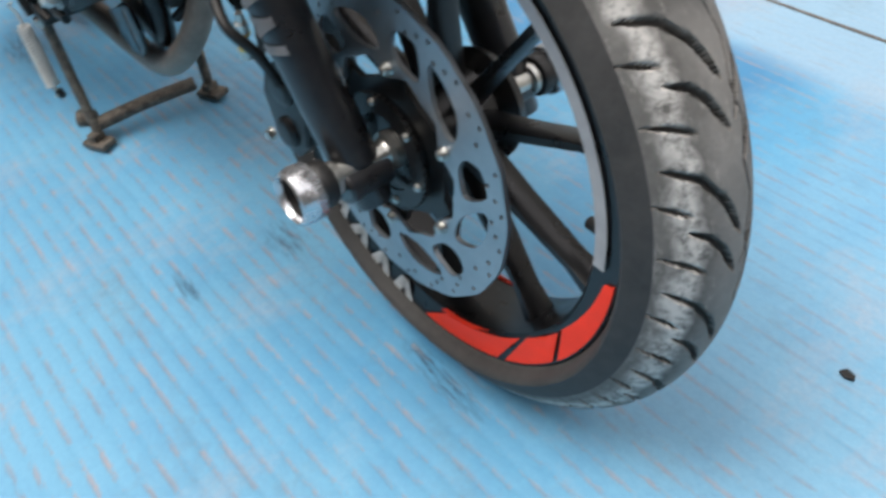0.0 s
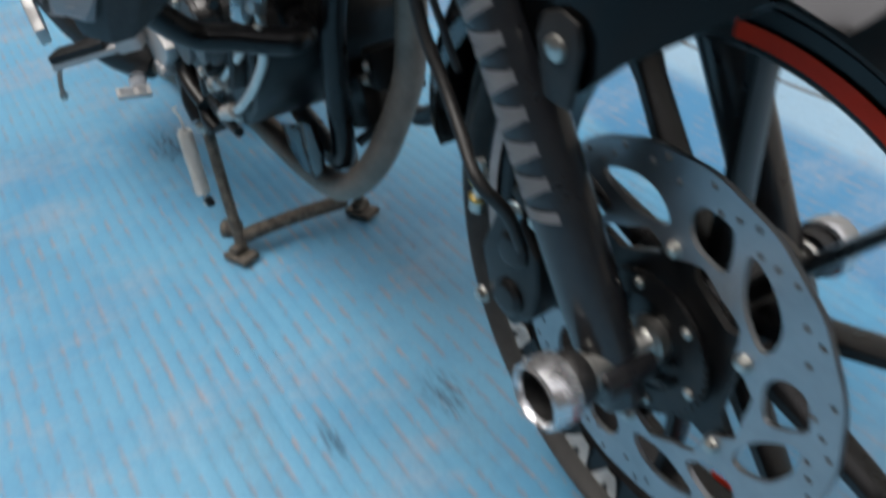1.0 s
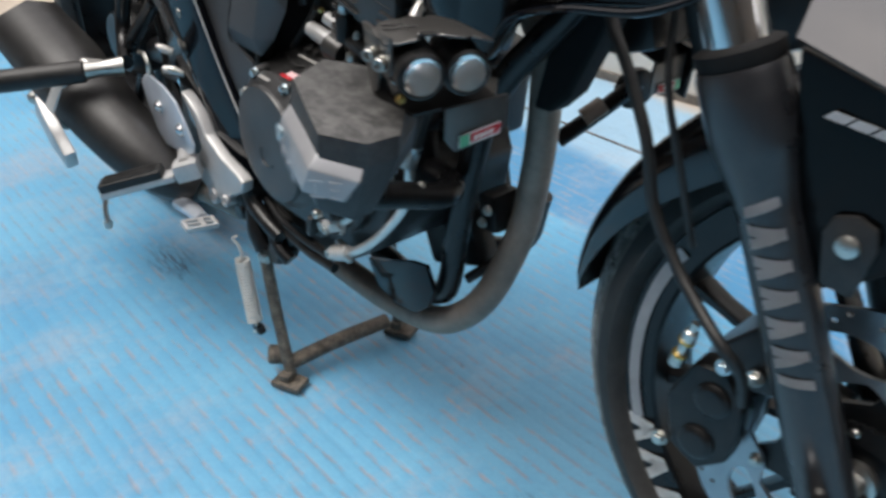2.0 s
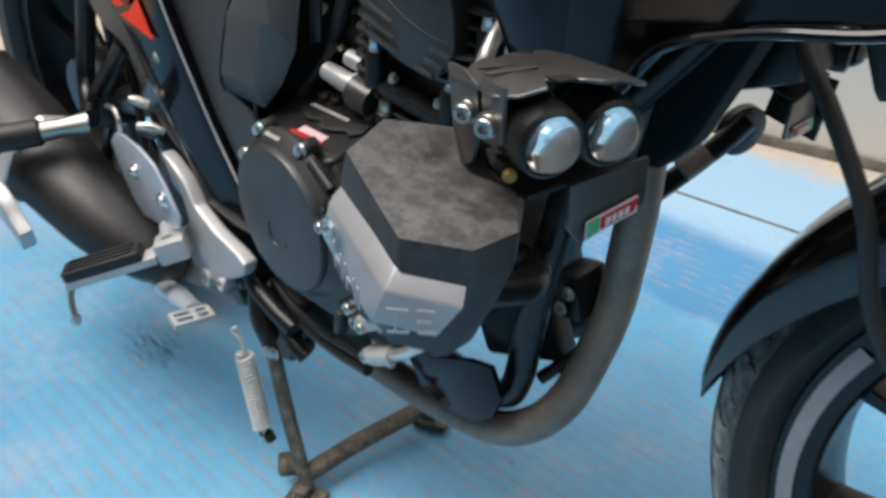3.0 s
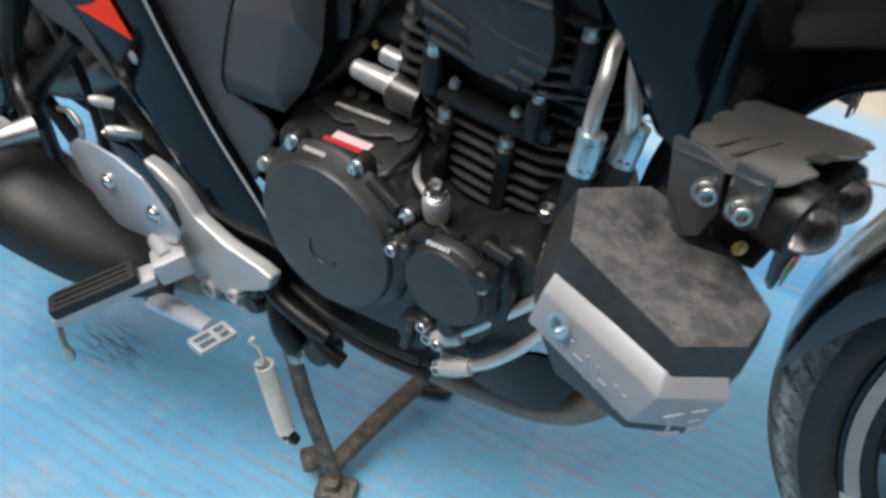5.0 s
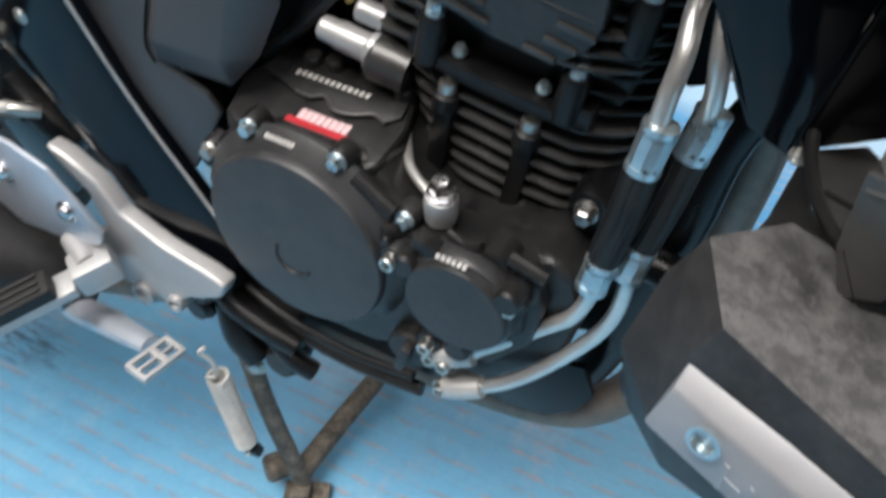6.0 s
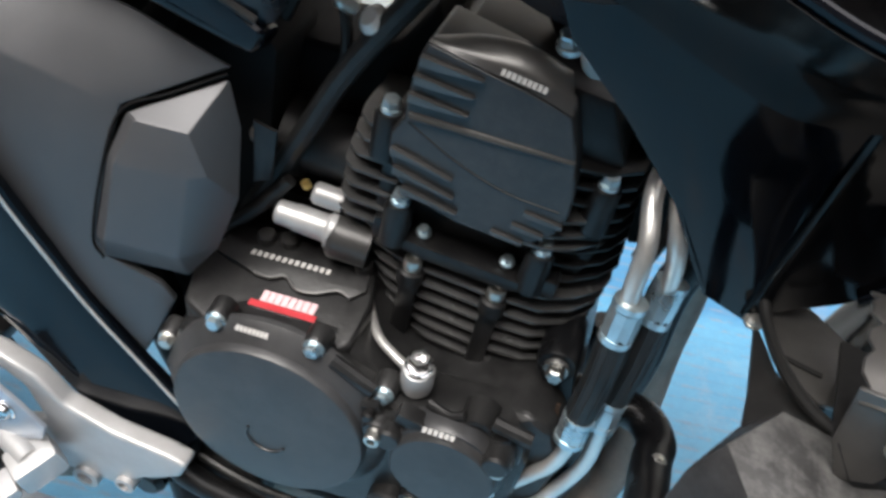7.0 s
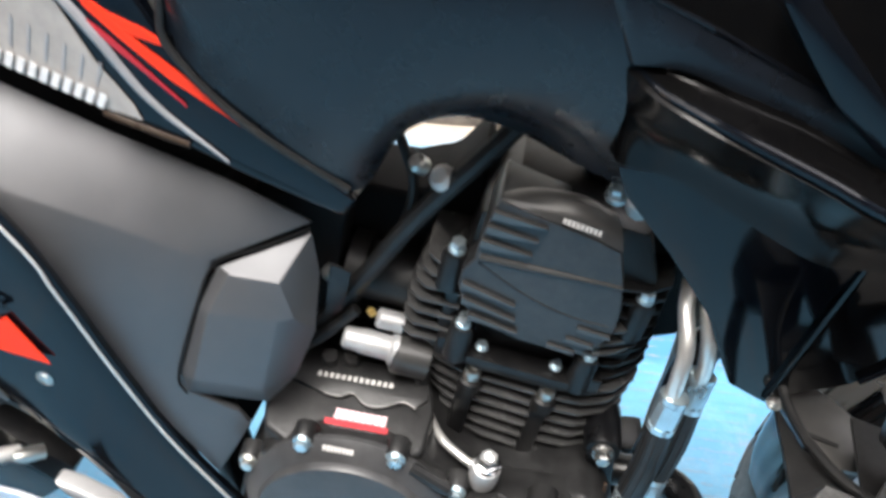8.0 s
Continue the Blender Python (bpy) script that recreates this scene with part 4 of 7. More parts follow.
for s in (-1, 1):
    rows = [[(0.548, -0.030, 0.664), (0.600, -0.028, 0.660), (0.660, -0.026, 0.644), (0.720, -0.026, 0.616), (0.775, -0.026, 0.576)],
            [(0.550, -0.070, 0.654), (0.604, -0.068, 0.647), (0.664, -0.062, 0.629), (0.722, -0.054, 0.601), (0.772, -0.046, 0.565)],
            [(0.563, -0.112, 0.629), (0.626, -0.109, 0.613), (0.688, -0.098, 0.593), (0.735, -0.082, 0.571), (0.765, -0.064, 0.553)]]
    bm = loft([[on_guard(p, s) for p in row] for row in rows], 4, 0.003)
    at_bike("mudguard_shoulder", bm, "guard_top", "glossy raised shoulder of the mudguard", mudguard, 50)
wing = at_bike("mudguard_wing", mudguard_wing(-1), "wing", "glossy black wing bolted to the fork leg", mudguard)
at_bike("mudguard_wing", mudguard_wing(1), "wing", "", mudguard)
at_bike("wing_bolt", bolt_bm(STEER @ Matrix.Translation((-0.052, -0.114, 0.219)) @ FACE, 0.0082, 0.006, hexed=False, flange=1.15), "zinc", "large domed steel bolt", mudguard)
# the wing's raised tab round the bolt
bm = slab([STEER @ Vector((x, -0.116, z)) for x, z in ((-0.062, 0.186), (-0.040, 0.184), (-0.034, 0.222), (-0.038, 0.236), (-0.052, 0.241), (-0.066, 0.236), (-0.070, 0.222))], STEER.to_3x3() @ Vector((0, 0.006, 0)), 0.003)
at_bike("wing_tab", bm, "plastic", "", mudguard)
mark_row("wing_mark", "grey_mark", "silver printed mark on the wing", mudguard, (0.590, -0.1095, 0.588), (0.94, 0.12, -0.10), (0.3, 0.0, 0.95), 0.042, 0.0060, 3, 0.6, 0.12)


# ---- engine ----


def face_right(x, y, z):
    """A matrix on the bike's right side: its z axis points out to the right, y up."""
    return Matrix.Translation((x, y, z)) @ FACE


CASE = [(-0.066, 0.262), (0.085, 0.262), (0.122, 0.262), (0.175, 0.300), (0.214, 0.350), (0.222, 0.395), (0.212, 0.420), (0.196, 0.430), (0.165, 0.424), (0.118, 0.416), (0.088, 0.436), (0.078, 0.446),
        (0.068, 0.452), (-0.004, 0.450), (-0.030, 0.440), (-0.052, 0.412), (-0.064, 0.350)]
crankcase = at_bike("crankcase", side(CASE, -0.165, 0.17, 0.008, 3), "case", "dusty black engine crankcase")
bm = block(pose(0.105, 0.030, 0.450, 0, 6, 0), (0.165, 0.060, 0.110), 0.012, 3)
at_bike("crankcase_half", bm, "engine", "black far half of the crankcase", crankcase)
# gasket line and rib along the case's lower edge
bm = tube(bmesh.new(), [(-0.066, -0.158, 0.262), (0.0, -0.172, 0.256), (0.06, -0.174, 0.252), (0.118, -0.172, 0.256)], 0.006, 10)
at_bike("case_rib", bm, "case", "", crankcase)
bm = tube(bmesh.new(), [(-0.050, -0.168, 0.276), (0.0, -0.176, 0.271), (0.06, -0.177, 0.268), (0.112, -0.175, 0.272)], 0.004, 10)
at_bike("case_rib", bm, "case", "", crankcase)
# stepped boss under the two round covers
bm = side([(-0.052, 0.395), (-0.036, 0.436), (-0.014, 0.450), (0.004, 0.452), (0.052, 0.452), (0.068, 0.450), (0.082, 0.436), (0.102, 0.424), (0.140, 0.422), (0.188, 0.428), (0.200, 0.400), (0.196, 0.366), (0.170, 0.330), (0.120, 0.318), (0.085, 0.300), (0.0, 0.292), (-0.045, 0.330)], -0.180, 0.04, 0.006, 3)
at_bike("case_cover", bm, "case", "dusty black right crankcase cover", crankcase)
# clutch cover
CLUTCH = face_right(0.031, -0.176, 0.386)
bm = lathe(bmesh.new(), [(0.0800, 0.0), (0.0797, 0.0035), (0.0780, 0.0055), (0.0700, 0.0125), (0.0682, 0.0140), (0.0676, 0.0180), (0.0665, 0.0198), (0.0640, 0.0205), (0.0300, 0.0212), (0.0005, 0.0212)], CLUTCH, 96, cap=False)
clutch = at_bike("clutch_cover", bm, "clutch", "round satin black clutch cover", crankcase)
bm = bmesh.new()
line = [CLUTCH @ Vector((0.014 * math.cos(radians(a)), -0.012 + 0.014 * math.sin(radians(a)), 0.0216)) for a in range(150, 331, 15)]
tube(bm, line, 0.0011, 8, 2)
at_bike("cast_mark", bm, "engine_smooth", "", crankcase)
# oil filter cover
OIL = face_right(0.1505, -0.176, 0.3935)
bm = lathe(bmesh.new(), [(0.0385, 0.0), (0.0380, 0.012), (0.0360, 0.0160), (0.0345, 0.0165), (0.0338, 0.0210), (0.0325, 0.0225), (0.0005, 0.0235)], OIL, 72, cap=False)
at_bike("filter_cover", bm, "engine_smooth", "small round satin black oil filter cover", crankcase)
for a in (35, 155, 275):
    x, z = polar(a, 0.0395)
    bm = lathe(bmesh.new(), [(0.0095, 0.0), (0.009, 0.020), (0.0075, 0.022)], OIL @ Matrix.Translation((x, z, 0)), 20)
    at_bike("cover_lug", bm, "case", "", crankcase)
# mark plates printed on the covers, as plain bars
mark_row("cover_mark", "pale_mark", "small pale print on the cover rim", crankcase, (0.0110, -0.1862, 0.4590), (1, 0, 0.0), (0.0, 0.75, 0.66), 0.022, 0.0036, 8, 0.1)
mark_row("cover_mark", "pale_mark", "small pale print on the cover rim", crankcase, (0.136, -0.1960, 0.4290), (1, 0, -0.02), (0.0, 0.6, 0.8), 0.021, 0.0034, 6, 0.1)
# sloping shelf above the clutch, with a raised wavy step
def shelf(x, y):
    return Vector((x, y, 0.4515 + 0.26 * (y + 0.156)))


bm = slab([shelf(x, y) for x, y in ((-0.038, -0.166), (-0.014, -0.178), (0.062, -0.178), (0.078, -0.164), (0.080, -0.134), (0.072, -0.104), (-0.030, -0.104), (-0.046, -0.132))], (0, 0, -0.03), 0.005, 3)
at_bike("case_top", bm, "case", "dusty black sloping top of the crankcase", crankcase)
bm = slab([shelf(x, y) for x, y in ((-0.034, -0.128), (0.000, -0.137), (0.010, -0.137), (0.019, -0.133), (0.030, -0.140), (0.043, -0.139), (0.056, -0.133), (0.066, -0.136), (0.074, -0.128), (0.070, -0.104), (-0.030, -0.104))], (0, 0, 0.0035), 0.0016, 2)
at_bike("case_step", bm, "case", "", crankcase)
bm = slab([(-0.052, -0.100, 0.462), (0.086, -0.100, 0.466), (0.086, -0.020, 0.466), (-0.052, -0.020, 0.462)], (0, 0, -0.06), 0.006)
at_bike("case_block", bm, "engine", "", crankcase)
bm = tube(bmesh.new(), [shelf(x, y) + Vector((0, 0, 0.0030)) for x, y in ((-0.002, -0.1365), (0.010, -0.1372), (0.019, -0.1332), (0.030, -0.1402), (0.043, -0.1392), (0.056, -0.1332), (0.066, -0.1362))], 0.0011, 8)
at_bike("case_rib", bm, "shoulder", "", crankcase)
# the oil maker's sticker: a red strip with pale bars
ACROSS, BACK = Vector((1, 0, 0)), Vector((0, 0.968, 0.251))
S0 = shelf(0.004, -0.1575) + Vector((0, 0, 0.0006))
bm = slab([S0, S0 + ACROSS * 0.046, S0 + ACROSS * 0.046 + BACK * 0.0045, S0 + BACK * 0.0045], (0, 0, 0.0005), 0)
at_bike("sticker", bm, "dark_red", "red and white oil sticker", crankcase)
mark_row("sticker_mark", "pink", "", crankcase, S0 + ACROSS * 0.006 + BACK * 0.0050, ACROSS, BACK, 0.038, 0.0080, 8, 0.05, 0.14)
mark_row("sticker_mark", "grey_mark", "", crankcase, S0 + ACROSS * 0.003 - BACK * 0.0030, ACROSS, BACK, 0.036, 0.0020, 1, 0.1, 0.05)
# stamped number, as plain bars
mark_row("stamp", "pale_mark", "pale stamped number on the case", crankcase, shelf(-0.010, -0.1245) + Vector((0, 0, 0.0037)), ACROSS, BACK, 0.058, 0.0038, 13, 0.15, 0.42)
for x, y in ((0.012, -0.108), (-0.004, -0.110), (0.066, -0.112)):
    at_bike("case_stud", lathe(bmesh.new(), [(0.0062, -0.006), (0.0062, 0.009), (0.0050, 0.0105)], along(shelf(x, y), (0, -0.2, 1)), 18), "plastic", "", crankcase)
# bolts of the case, each on its boss
for x, y, z, kind in ((-0.004, -0.180, 0.4575, "blue_zinc"), (0.061, -0.180, 0.4580, "blue_zinc"), (0.105, -0.176, 0.429, "blue_zinc"), (-0.046, -0.176, 0.4200, "zinc")):
    lathe_bm = lathe(bmesh.new(), [(0.0088, -0.012), (0.0080, 0.0), (0.0072, 0.0015)], face_right(x, y, z), 20)
    at_bike("bolt_boss", lathe_bm, "case", "", crankcase)
    at_bike("case_bolt", bolt_bm(face_right(x, y - 0.001, z), 0.0052, 0.0066), kind, "zinc hexagon bolt", crankcase)
for x, y, z in ((0.106, -0.198, 0.411), (0.184, -0.193, 0.410), (0.132, -0.196, 0.344), (0.145, -0.194, 0.330)):
    bm = lathe(bmesh.new(), [(0.0098, -0.03), (0.0092, -0.006), (0.0082, -0.0035)], face_right(x, y, z), 20)
    at_bike("bolt_boss", bm, "case", "", crankcase)
    at_bike("case_bolt", bolt_bm(face_right(x, y + 0.004, z), 0.0052, 0.0080, hexed=False, socket=True, flange=1.05), "zinc", "steel socket bolt", crankcase)
# web of ribs and pads on the cover
bm = block(pose(0.128, -0.186, 0.425, 0, 18, 0), (0.022, 0.012, 0.010), 0.002)
at_bike("case_pad", bm, "case", "", crankcase)
for p, q in (((0.072, 0.450), (0.100, 0.436)), ((0.176, 0.436), (0.200, 0.432)), ((0.186, 0.420), (0.186, 0.380))):
    at_bike("case_rib", tube(bmesh.new(), [(p[0], -0.180, p[1]), (q[0], -0.182, q[1])], 0.005, 10), "case", "", crankcase)
# cast ring, webs and small fittings between the covers
bm = lathe(bmesh.new(), [(0.0115, -0.02), (0.0110, 0.001), (0.0085, 0.002), (0.0070, -0.002), (0.0005, -0.002)], face_right(0.166, -0.181, 0.4235), 24, cap=False)
at_bike("cast_ring", bm, "case", "", crankcase)
for pts, r in (([(0.186, -0.176, 0.428), (0.193, -0.178, 0.418), (0.192, -0.180, 0.405)], 0.0035), ([(0.181, -0.178, 0.424), (0.184, -0.182, 0.412), (0.185, -0.184, 0.400)], 0.0080),
               ([(0.080, -0.178, 0.424), (0.094, -0.182, 0.422), (0.106, -0.183, 0.426)], 0.0050), ([(0.100, -0.180, 0.414), (0.112, -0.184, 0.418), (0.122, -0.184, 0.424), (0.132, -0.182, 0.424)], 0.0042),
               ([(0.134, -0.176, 0.432), (0.148, -0.180, 0.430), (0.158, -0.180, 0.434)], 0.0034)):
    at_bike("case_rib", tube(bmesh.new(), pts, r, 10), "case", "", crankcase)
for x, z in ((0.116, 0.412), (0.100, 0.420)):
    at_bike("hose_clip", lathe(bmesh.new(), [(0.0042, 0), (0.0042, 0.008), (0.003, 0.0095)], face_right(x, -0.184, z), 14), "engine", "", crankcase)
# filler plug with its grip
bm = lathe(bmesh.new(), [(0.0165, 0.0), (0.0165, 0.010), (0.0145, 0.012), (0.0005, 0.012)], face_right(0.115, -0.178, 0.321), 32, cap=False)
merge(bm, block(face_right(0.115, -0.194, 0.321) @ Matrix.Rotation(radians(75), 4, "Z"), (0.026, 0.0075, 0.011), 0.0022))
at_bike("filler_plug", bm, "plastic", "black oil filler plug", crankcase)
# oil feed pipe with banjo bolt
pipe = [(0.063, -0.106, 0.474), (0.066, -0.112, 0.463), (0.070, -0.117, 0.4535), (0.079, -0.130, 0.442), (0.090, -0.145, 0.441), (0.104, -0.155, 0.440), (0.118, -0.162, 0.438)]
feed = at_bike("oil_feed_pipe", tube(bmesh.new(), pipe, 0.0032, 12), "line", "thin bright oil feed pipe")
BANJO = along((0.1225, -0.1645, 0.4430), (0.06, -0.16, 0.98))
bm = lathe(bmesh.new(), [(0.0100, -0.016), (0.0108, -0.010), (0.0108, 0.001), (0.0098, 0.005), (0.0076, 0.0058)], BANJO, 28)
at_bike("banjo_eye", bm, "cast", "grey cast banjo eye", feed)
bm = lathe(bmesh.new(), [(0.0092, 0.0055), (0.0092, 0.0078), (0.0082, 0.0084), (0.0082, 0.0100), (0.0070, 0.0102)], BANJO, 28)
lathe(bm, [(0.0074, 0.0100), (0.0074, 0.0160), (0.0064, 0.0172), (0.0038, 0.0172), (0.0034, 0.0130), (0.0005, 0.0130)], BANJO, 6, cap=False)
at_bike("banjo_bolt", bm, "chrome", "bright hexagon banjo bolt", feed)

# ---- cylinder ----
# the engine's upper half leans forward: u along its fins, v up its axis
LEAN = Matrix.Translation((0.14, 0, 0.5)) @ Matrix.Rotation(radians(7.0), 4, "Y")
UP = LEAN.to_3x3() @ Vector((0, 0, 1))
FRONT = LEAN.to_3x3() @ Vector((1, 0, 0))


def lean(u, y, v):
    return LEAN @ Vector((u, y, v))


def fin_bm(plan, v, thick=0.0024):
    """One cooling fin: a thin plate over a (u, y) outline."""
    return slab([lean(u, y, v - thick / 2) for u, y in plan], UP * thick, 0.0008, 2)


def lean_plate(outline, y, depth, bev=0.003, seg=2):
    """A plate in the leaning side plane, over a (u, v) outline."""
    return slab([lean(u, y, v) for u, v in outline], (0, depth, 0), bev, seg)


def lean_block(u0, u1, v0, v1, y, depth, bev=0.003):
    return lean_plate([(u0, v0), (u1, v0), (u1, v1), (u0, v1)], y, depth, bev)


cylinder = at_bike("cylinder", lean_block(-0.056, 0.056, -0.095, 0.004, -0.100, 0.10, 0.006), "engine", "black finned cylinder")
for k in range(8):
    v = -0.0050 - 0.0117 * k
    u0, u1 = -0.0860 - 0.42 * (v + 0.005), 0.0830 + 0.09 * (v + 0.005)
    plan = [(u0, -0.02), (u0, -0.094), (u0 + 0.004, -0.104), (u0 + 0.016, -0.113), (u0 + 0.040, -0.1215), (0.010, -0.1235), (0.046, -0.1215), (0.064, -0.112), (u1 - 0.004, -0.096), (u1, -0.084), (u1, -0.02)]
    at_bike("fin", fin_bm(plan, v), "fin", "", cylinder)
# upright ribs below the socket bolts
for u in (-0.0365, 0.0180):
    bm = lean_block(u - 0.0062, u + 0.0062, -0.094, -0.0165, -0.1250, 0.03, 0.003)
    at_bike("fin_rib", bm, "engine", "", cylinder)
    base = lean(u, -0.1230, -0.0215)
    bm = lathe(bmesh.new(), [(0.0085, -0.006), (0.0085, 0.004), (0.0070, 0.0055)], along(base, UP), 20)
    at_bike("bolt_boss", bm, "engine", "", cylinder)
    bm = lathe(bmesh.new(), [(0.0058, 0.005), (0.0060, 0.006), (0.0060, 0.0125), (0.0054, 0.0135), (0.0033, 0.0135), (0.0030, 0.0090), (0.0005, 0.0090)], along(base, UP), 20, cap=False)
    at_bike("case_bolt", bm, "zinc", "steel socket bolt", cylinder)
# head gasket flange with its square bosses
flange = at_bike("cylinder_flange", lean_plate([(-0.046, -0.001), (-0.044, 0.0065), (0.030, 0.0050), (0.032, -0.002), (0.022, -0.0045), (-0.036, -0.0040)], -0.1270, 0.05, 0.0016), "engine", "", cylinder)
for u0, u1, v0, v1, y in ((-0.067, -0.046, -0.005, 0.012, -0.1220), (0.028, 0.051, -0.001, 0.012, -0.1245)):
    at_bike("boss_pad", lean_block(u0, u1, v0, v1, y, 0.04, 0.0030), "engine", "", cylinder)

# ---- cylinder head ----
HEAD = [(-0.064, 0.004), (0.060, 0.004), (0.066, 0.030), (0.060, 0.095), (0.044, 0.128), (-0.044, 0.132), (-0.062, 0.110), (-0.066, 0.060)]
head = at_bike("cylinder_head", lean_plate(HEAD, -0.108, 0.12, 0.006), "engine", "black finned cylinder head")
for k in range(7):
    v = 0.0015 + 0.0116 * k
    w = 0.002 * abs(k - 3) if k > 3 else 0.0
    plan = [(-0.0955 + w, -0.02), (-0.0955 + w, -0.100), (-0.0935 + w, -0.110), (-0.086 + w, -0.1165), (-0.058, -0.1165), (-0.058, -0.02)]
    at_bike("fin", fin_bm(plan, v, 0.0022), "fin", "", head)
for k in range(8):
    v = 0.0080 + 0.0116 * k
    plan = [(0.038, -0.02), (0.038, -0.1185), (0.056, -0.1140), (0.072, -0.101), (0.0835 - 0.0012 * k, -0.084), (0.0845 - 0.0012 * k, -0.02)]
    at_bike("fin", fin_bm(plan, v, 0.0022), "engine", "", head)
# three fins that wrap the cover's lower front corner
for u, v in ((0.0040, 0.0365), (0.0115, 0.0460), (0.0195, 0.0570)):
    plan = [(u, -0.1210), (u + 0.003, -0.1290), (0.036, -0.1275), (0.050, -0.1200), (0.066, -0.1060), (0.070, -0.095), (0.040, -0.10)]
    at_bike("fin", fin_bm(plan, v, 0.0026), "fin", "", head)
# the cover: a flat dark face under a satin shoulder
COVER = [(-0.0535, 0.1375), (-0.0565, 0.1290), (-0.0590, 0.1060), (-0.0585, 0.0905), (-0.0645, 0.0790), (-0.0640, 0.0670), (-0.0560, 0.0500), (-0.0460, 0.0400), (-0.0160, 0.0335), (0.0100, 0.0330), (0.0280, 0.0380),
         (0.0380, 0.0500), (0.0415, 0.0640), (0.0400, 0.0800), (0.0340, 0.1020), (0.0255, 0.1235), (0.0100, 0.1275), (-0.0200, 0.1320)]
cover = at_bike("head_cover", lean_plate(COVER, -0.1285, 0.05, 0.0025, 3), "engine_smooth", "satin black head cover with short fins")
crest = [(-0.0535, 0.1380), (-0.0200, 0.1328), (0.0020, 0.1298), (0.0255, 0.1240)]
back = [(-0.0520, 0.1400), (-0.0310, 0.1475), (-0.0060, 0.1500), (0.0180, 0.1440)]
rows = [[lean(u, -0.1288, v) for u, v in crest],
        [lean(a[0] * 0.6 + b[0] * 0.4, -0.1245, a[1] * 0.55 + b[1] * 0.45) for a, b in zip(crest, back)],
        [lean(u, -0.1130, v - 0.005) for u, v in back],
        [lean(u, -0.0950, v - 0.016) for u, v in back],
        [lean(u * 0.95, -0.0650, v - 0.036) for u, v in back]]
# greyer than the face below: the sky's sheen is in the colour
at_bike("cover_shoulder", loft(rows, 4, 0.004), "shoulder", "shoulder of the head cover with the sky's sheen put into its grey", cover)
# ridge and fins share that grey, which paints glints on their edges
ridge = tube(bmesh.new(), [lean(-0.056, -0.1284, 0.0935), lean(-0.030, -0.1288, 0.0950), lean(0.006, -0.1288, 0.0968), lean(0.0345, -0.1285, 0.0980)], [0.0026, 0.0022, 0.0017, 0.0015], 8)
at_bike("cover_ridge", ridge, "shoulder", "", cover)
for u0, v0, u1, v1 in ((-0.0555, 0.1305, -0.0215, 0.1280), (-0.0570, 0.1195, -0.0240, 0.1168), (-0.0580, 0.1082, -0.0250, 0.1057),
                       (-0.0620, 0.0720, -0.0245, 0.0634), (-0.0590, 0.0600, -0.0215, 0.0518), (-0.0520, 0.0480, -0.0175, 0.0422)):
    d = 0.0054
    outline = [(u0, v0), (u1, v1), (u1 - 0.002, v1 - 0.0010), (u0 + 0.010, v0 - d), (u0, v0 - d)]
    bm = slab([lean(u, -0.1275, v) for u, v in outline], (0, -0.0046, 0), 0.0012, 2)
    at_bike("cover_fin", bm, "shoulder", "", cover)
for p, q in (((0.165, 0.557), (0.187, 0.553)), ((0.159, 0.547), (0.178, 0.543)), ((0.148, 0.539), (0.167, 0.535))):
    at_bike("cover_fin", slab([(p[0], -0.1260, p[1]), (q[0], -0.1260, q[1]), (q[0], -0.1260, q[1] - 0.003), (p[0], -0.1260, p[1] - 0.004)], (0, -0.0050, 0), 0.0010, 2), "shoulder", "", cover)
mark_row("cover_mark", "pale_mark", "small pale print on the head cover", cover, lean(-0.0150, -0.1292, 0.1335), FRONT + Vector((0, 0, -0.10)), UP + Vector((0, 0.5, 0)), 0.0250, 0.0034, 9, 0.1, 0.30)
at_bike("cover_seam", tube(bmesh.new(), [lean(-0.056, -0.1286, 0.0890), lean(-0.025, -0.1287, 0.0745), lean(0.006, -0.1287, 0.0660), lean(0.036, -0.1286, 0.0650)], 0.0007, 6), "rubber", "", cover)
# upright bolts at the cover's four corners, each on its pillar
for u, y, v in ((-0.0701, -0.1130, 0.0871), (-0.0526, -0.1220, 0.0348), (0.0351, -0.1205, 0.0345), (0.0561, -0.1100, 0.0845)):
    base = lean(u, y, v - 0.0052)
    bm = lathe(bmesh.new(), [(0.0088, -0.030), (0.0088, -0.003), (0.0078, 0.0)], along(base, UP), 24)
    at_bike("bolt_boss", bm, "engine", "", head)
    at_bike("head_bolt", bolt_bm(along(base, UP + Vector((0, -0.15, 0))), 0.0052, 0.0095, flange=1.18), "blue_zinc", "blue zinc flange bolt", head)
for u, y, v in ((-0.0356, -0.1170, 0.0107), (0.0179, -0.1160, 0.0102)):
    at_bike("head_bolt", bolt_bm(along(lean(u, y, v - 0.002), UP + Vector((0, -0.3, 0))), 0.0036, 0.0060), "blue_zinc", "", head)
# pillar beside the left fins
at_bike("head_pillar", lean_block(-0.0700, -0.0580, 0.010, 0.082, -0.1140, 0.03, 0.004), "engine", "", head)
# bolts at the front top
at_bike("head_bolt", bolt_bm(along((0.171, -0.111, 0.648), (-0.1, -0.5, 0.85)), 0.0056, 0.011), "blue_zinc", "blue zinc flange bolt", head)
bm = lathe(bmesh.new(), [(0.007, 0), (0.0085, 0.004), (0.0085, 0.016), (0.005, 0.018)], along((0.186, -0.108, 0.638), (-0.1, -0.5, 0.85)), 16)
at_bike("breather_nut", bm, "alu", "", head)

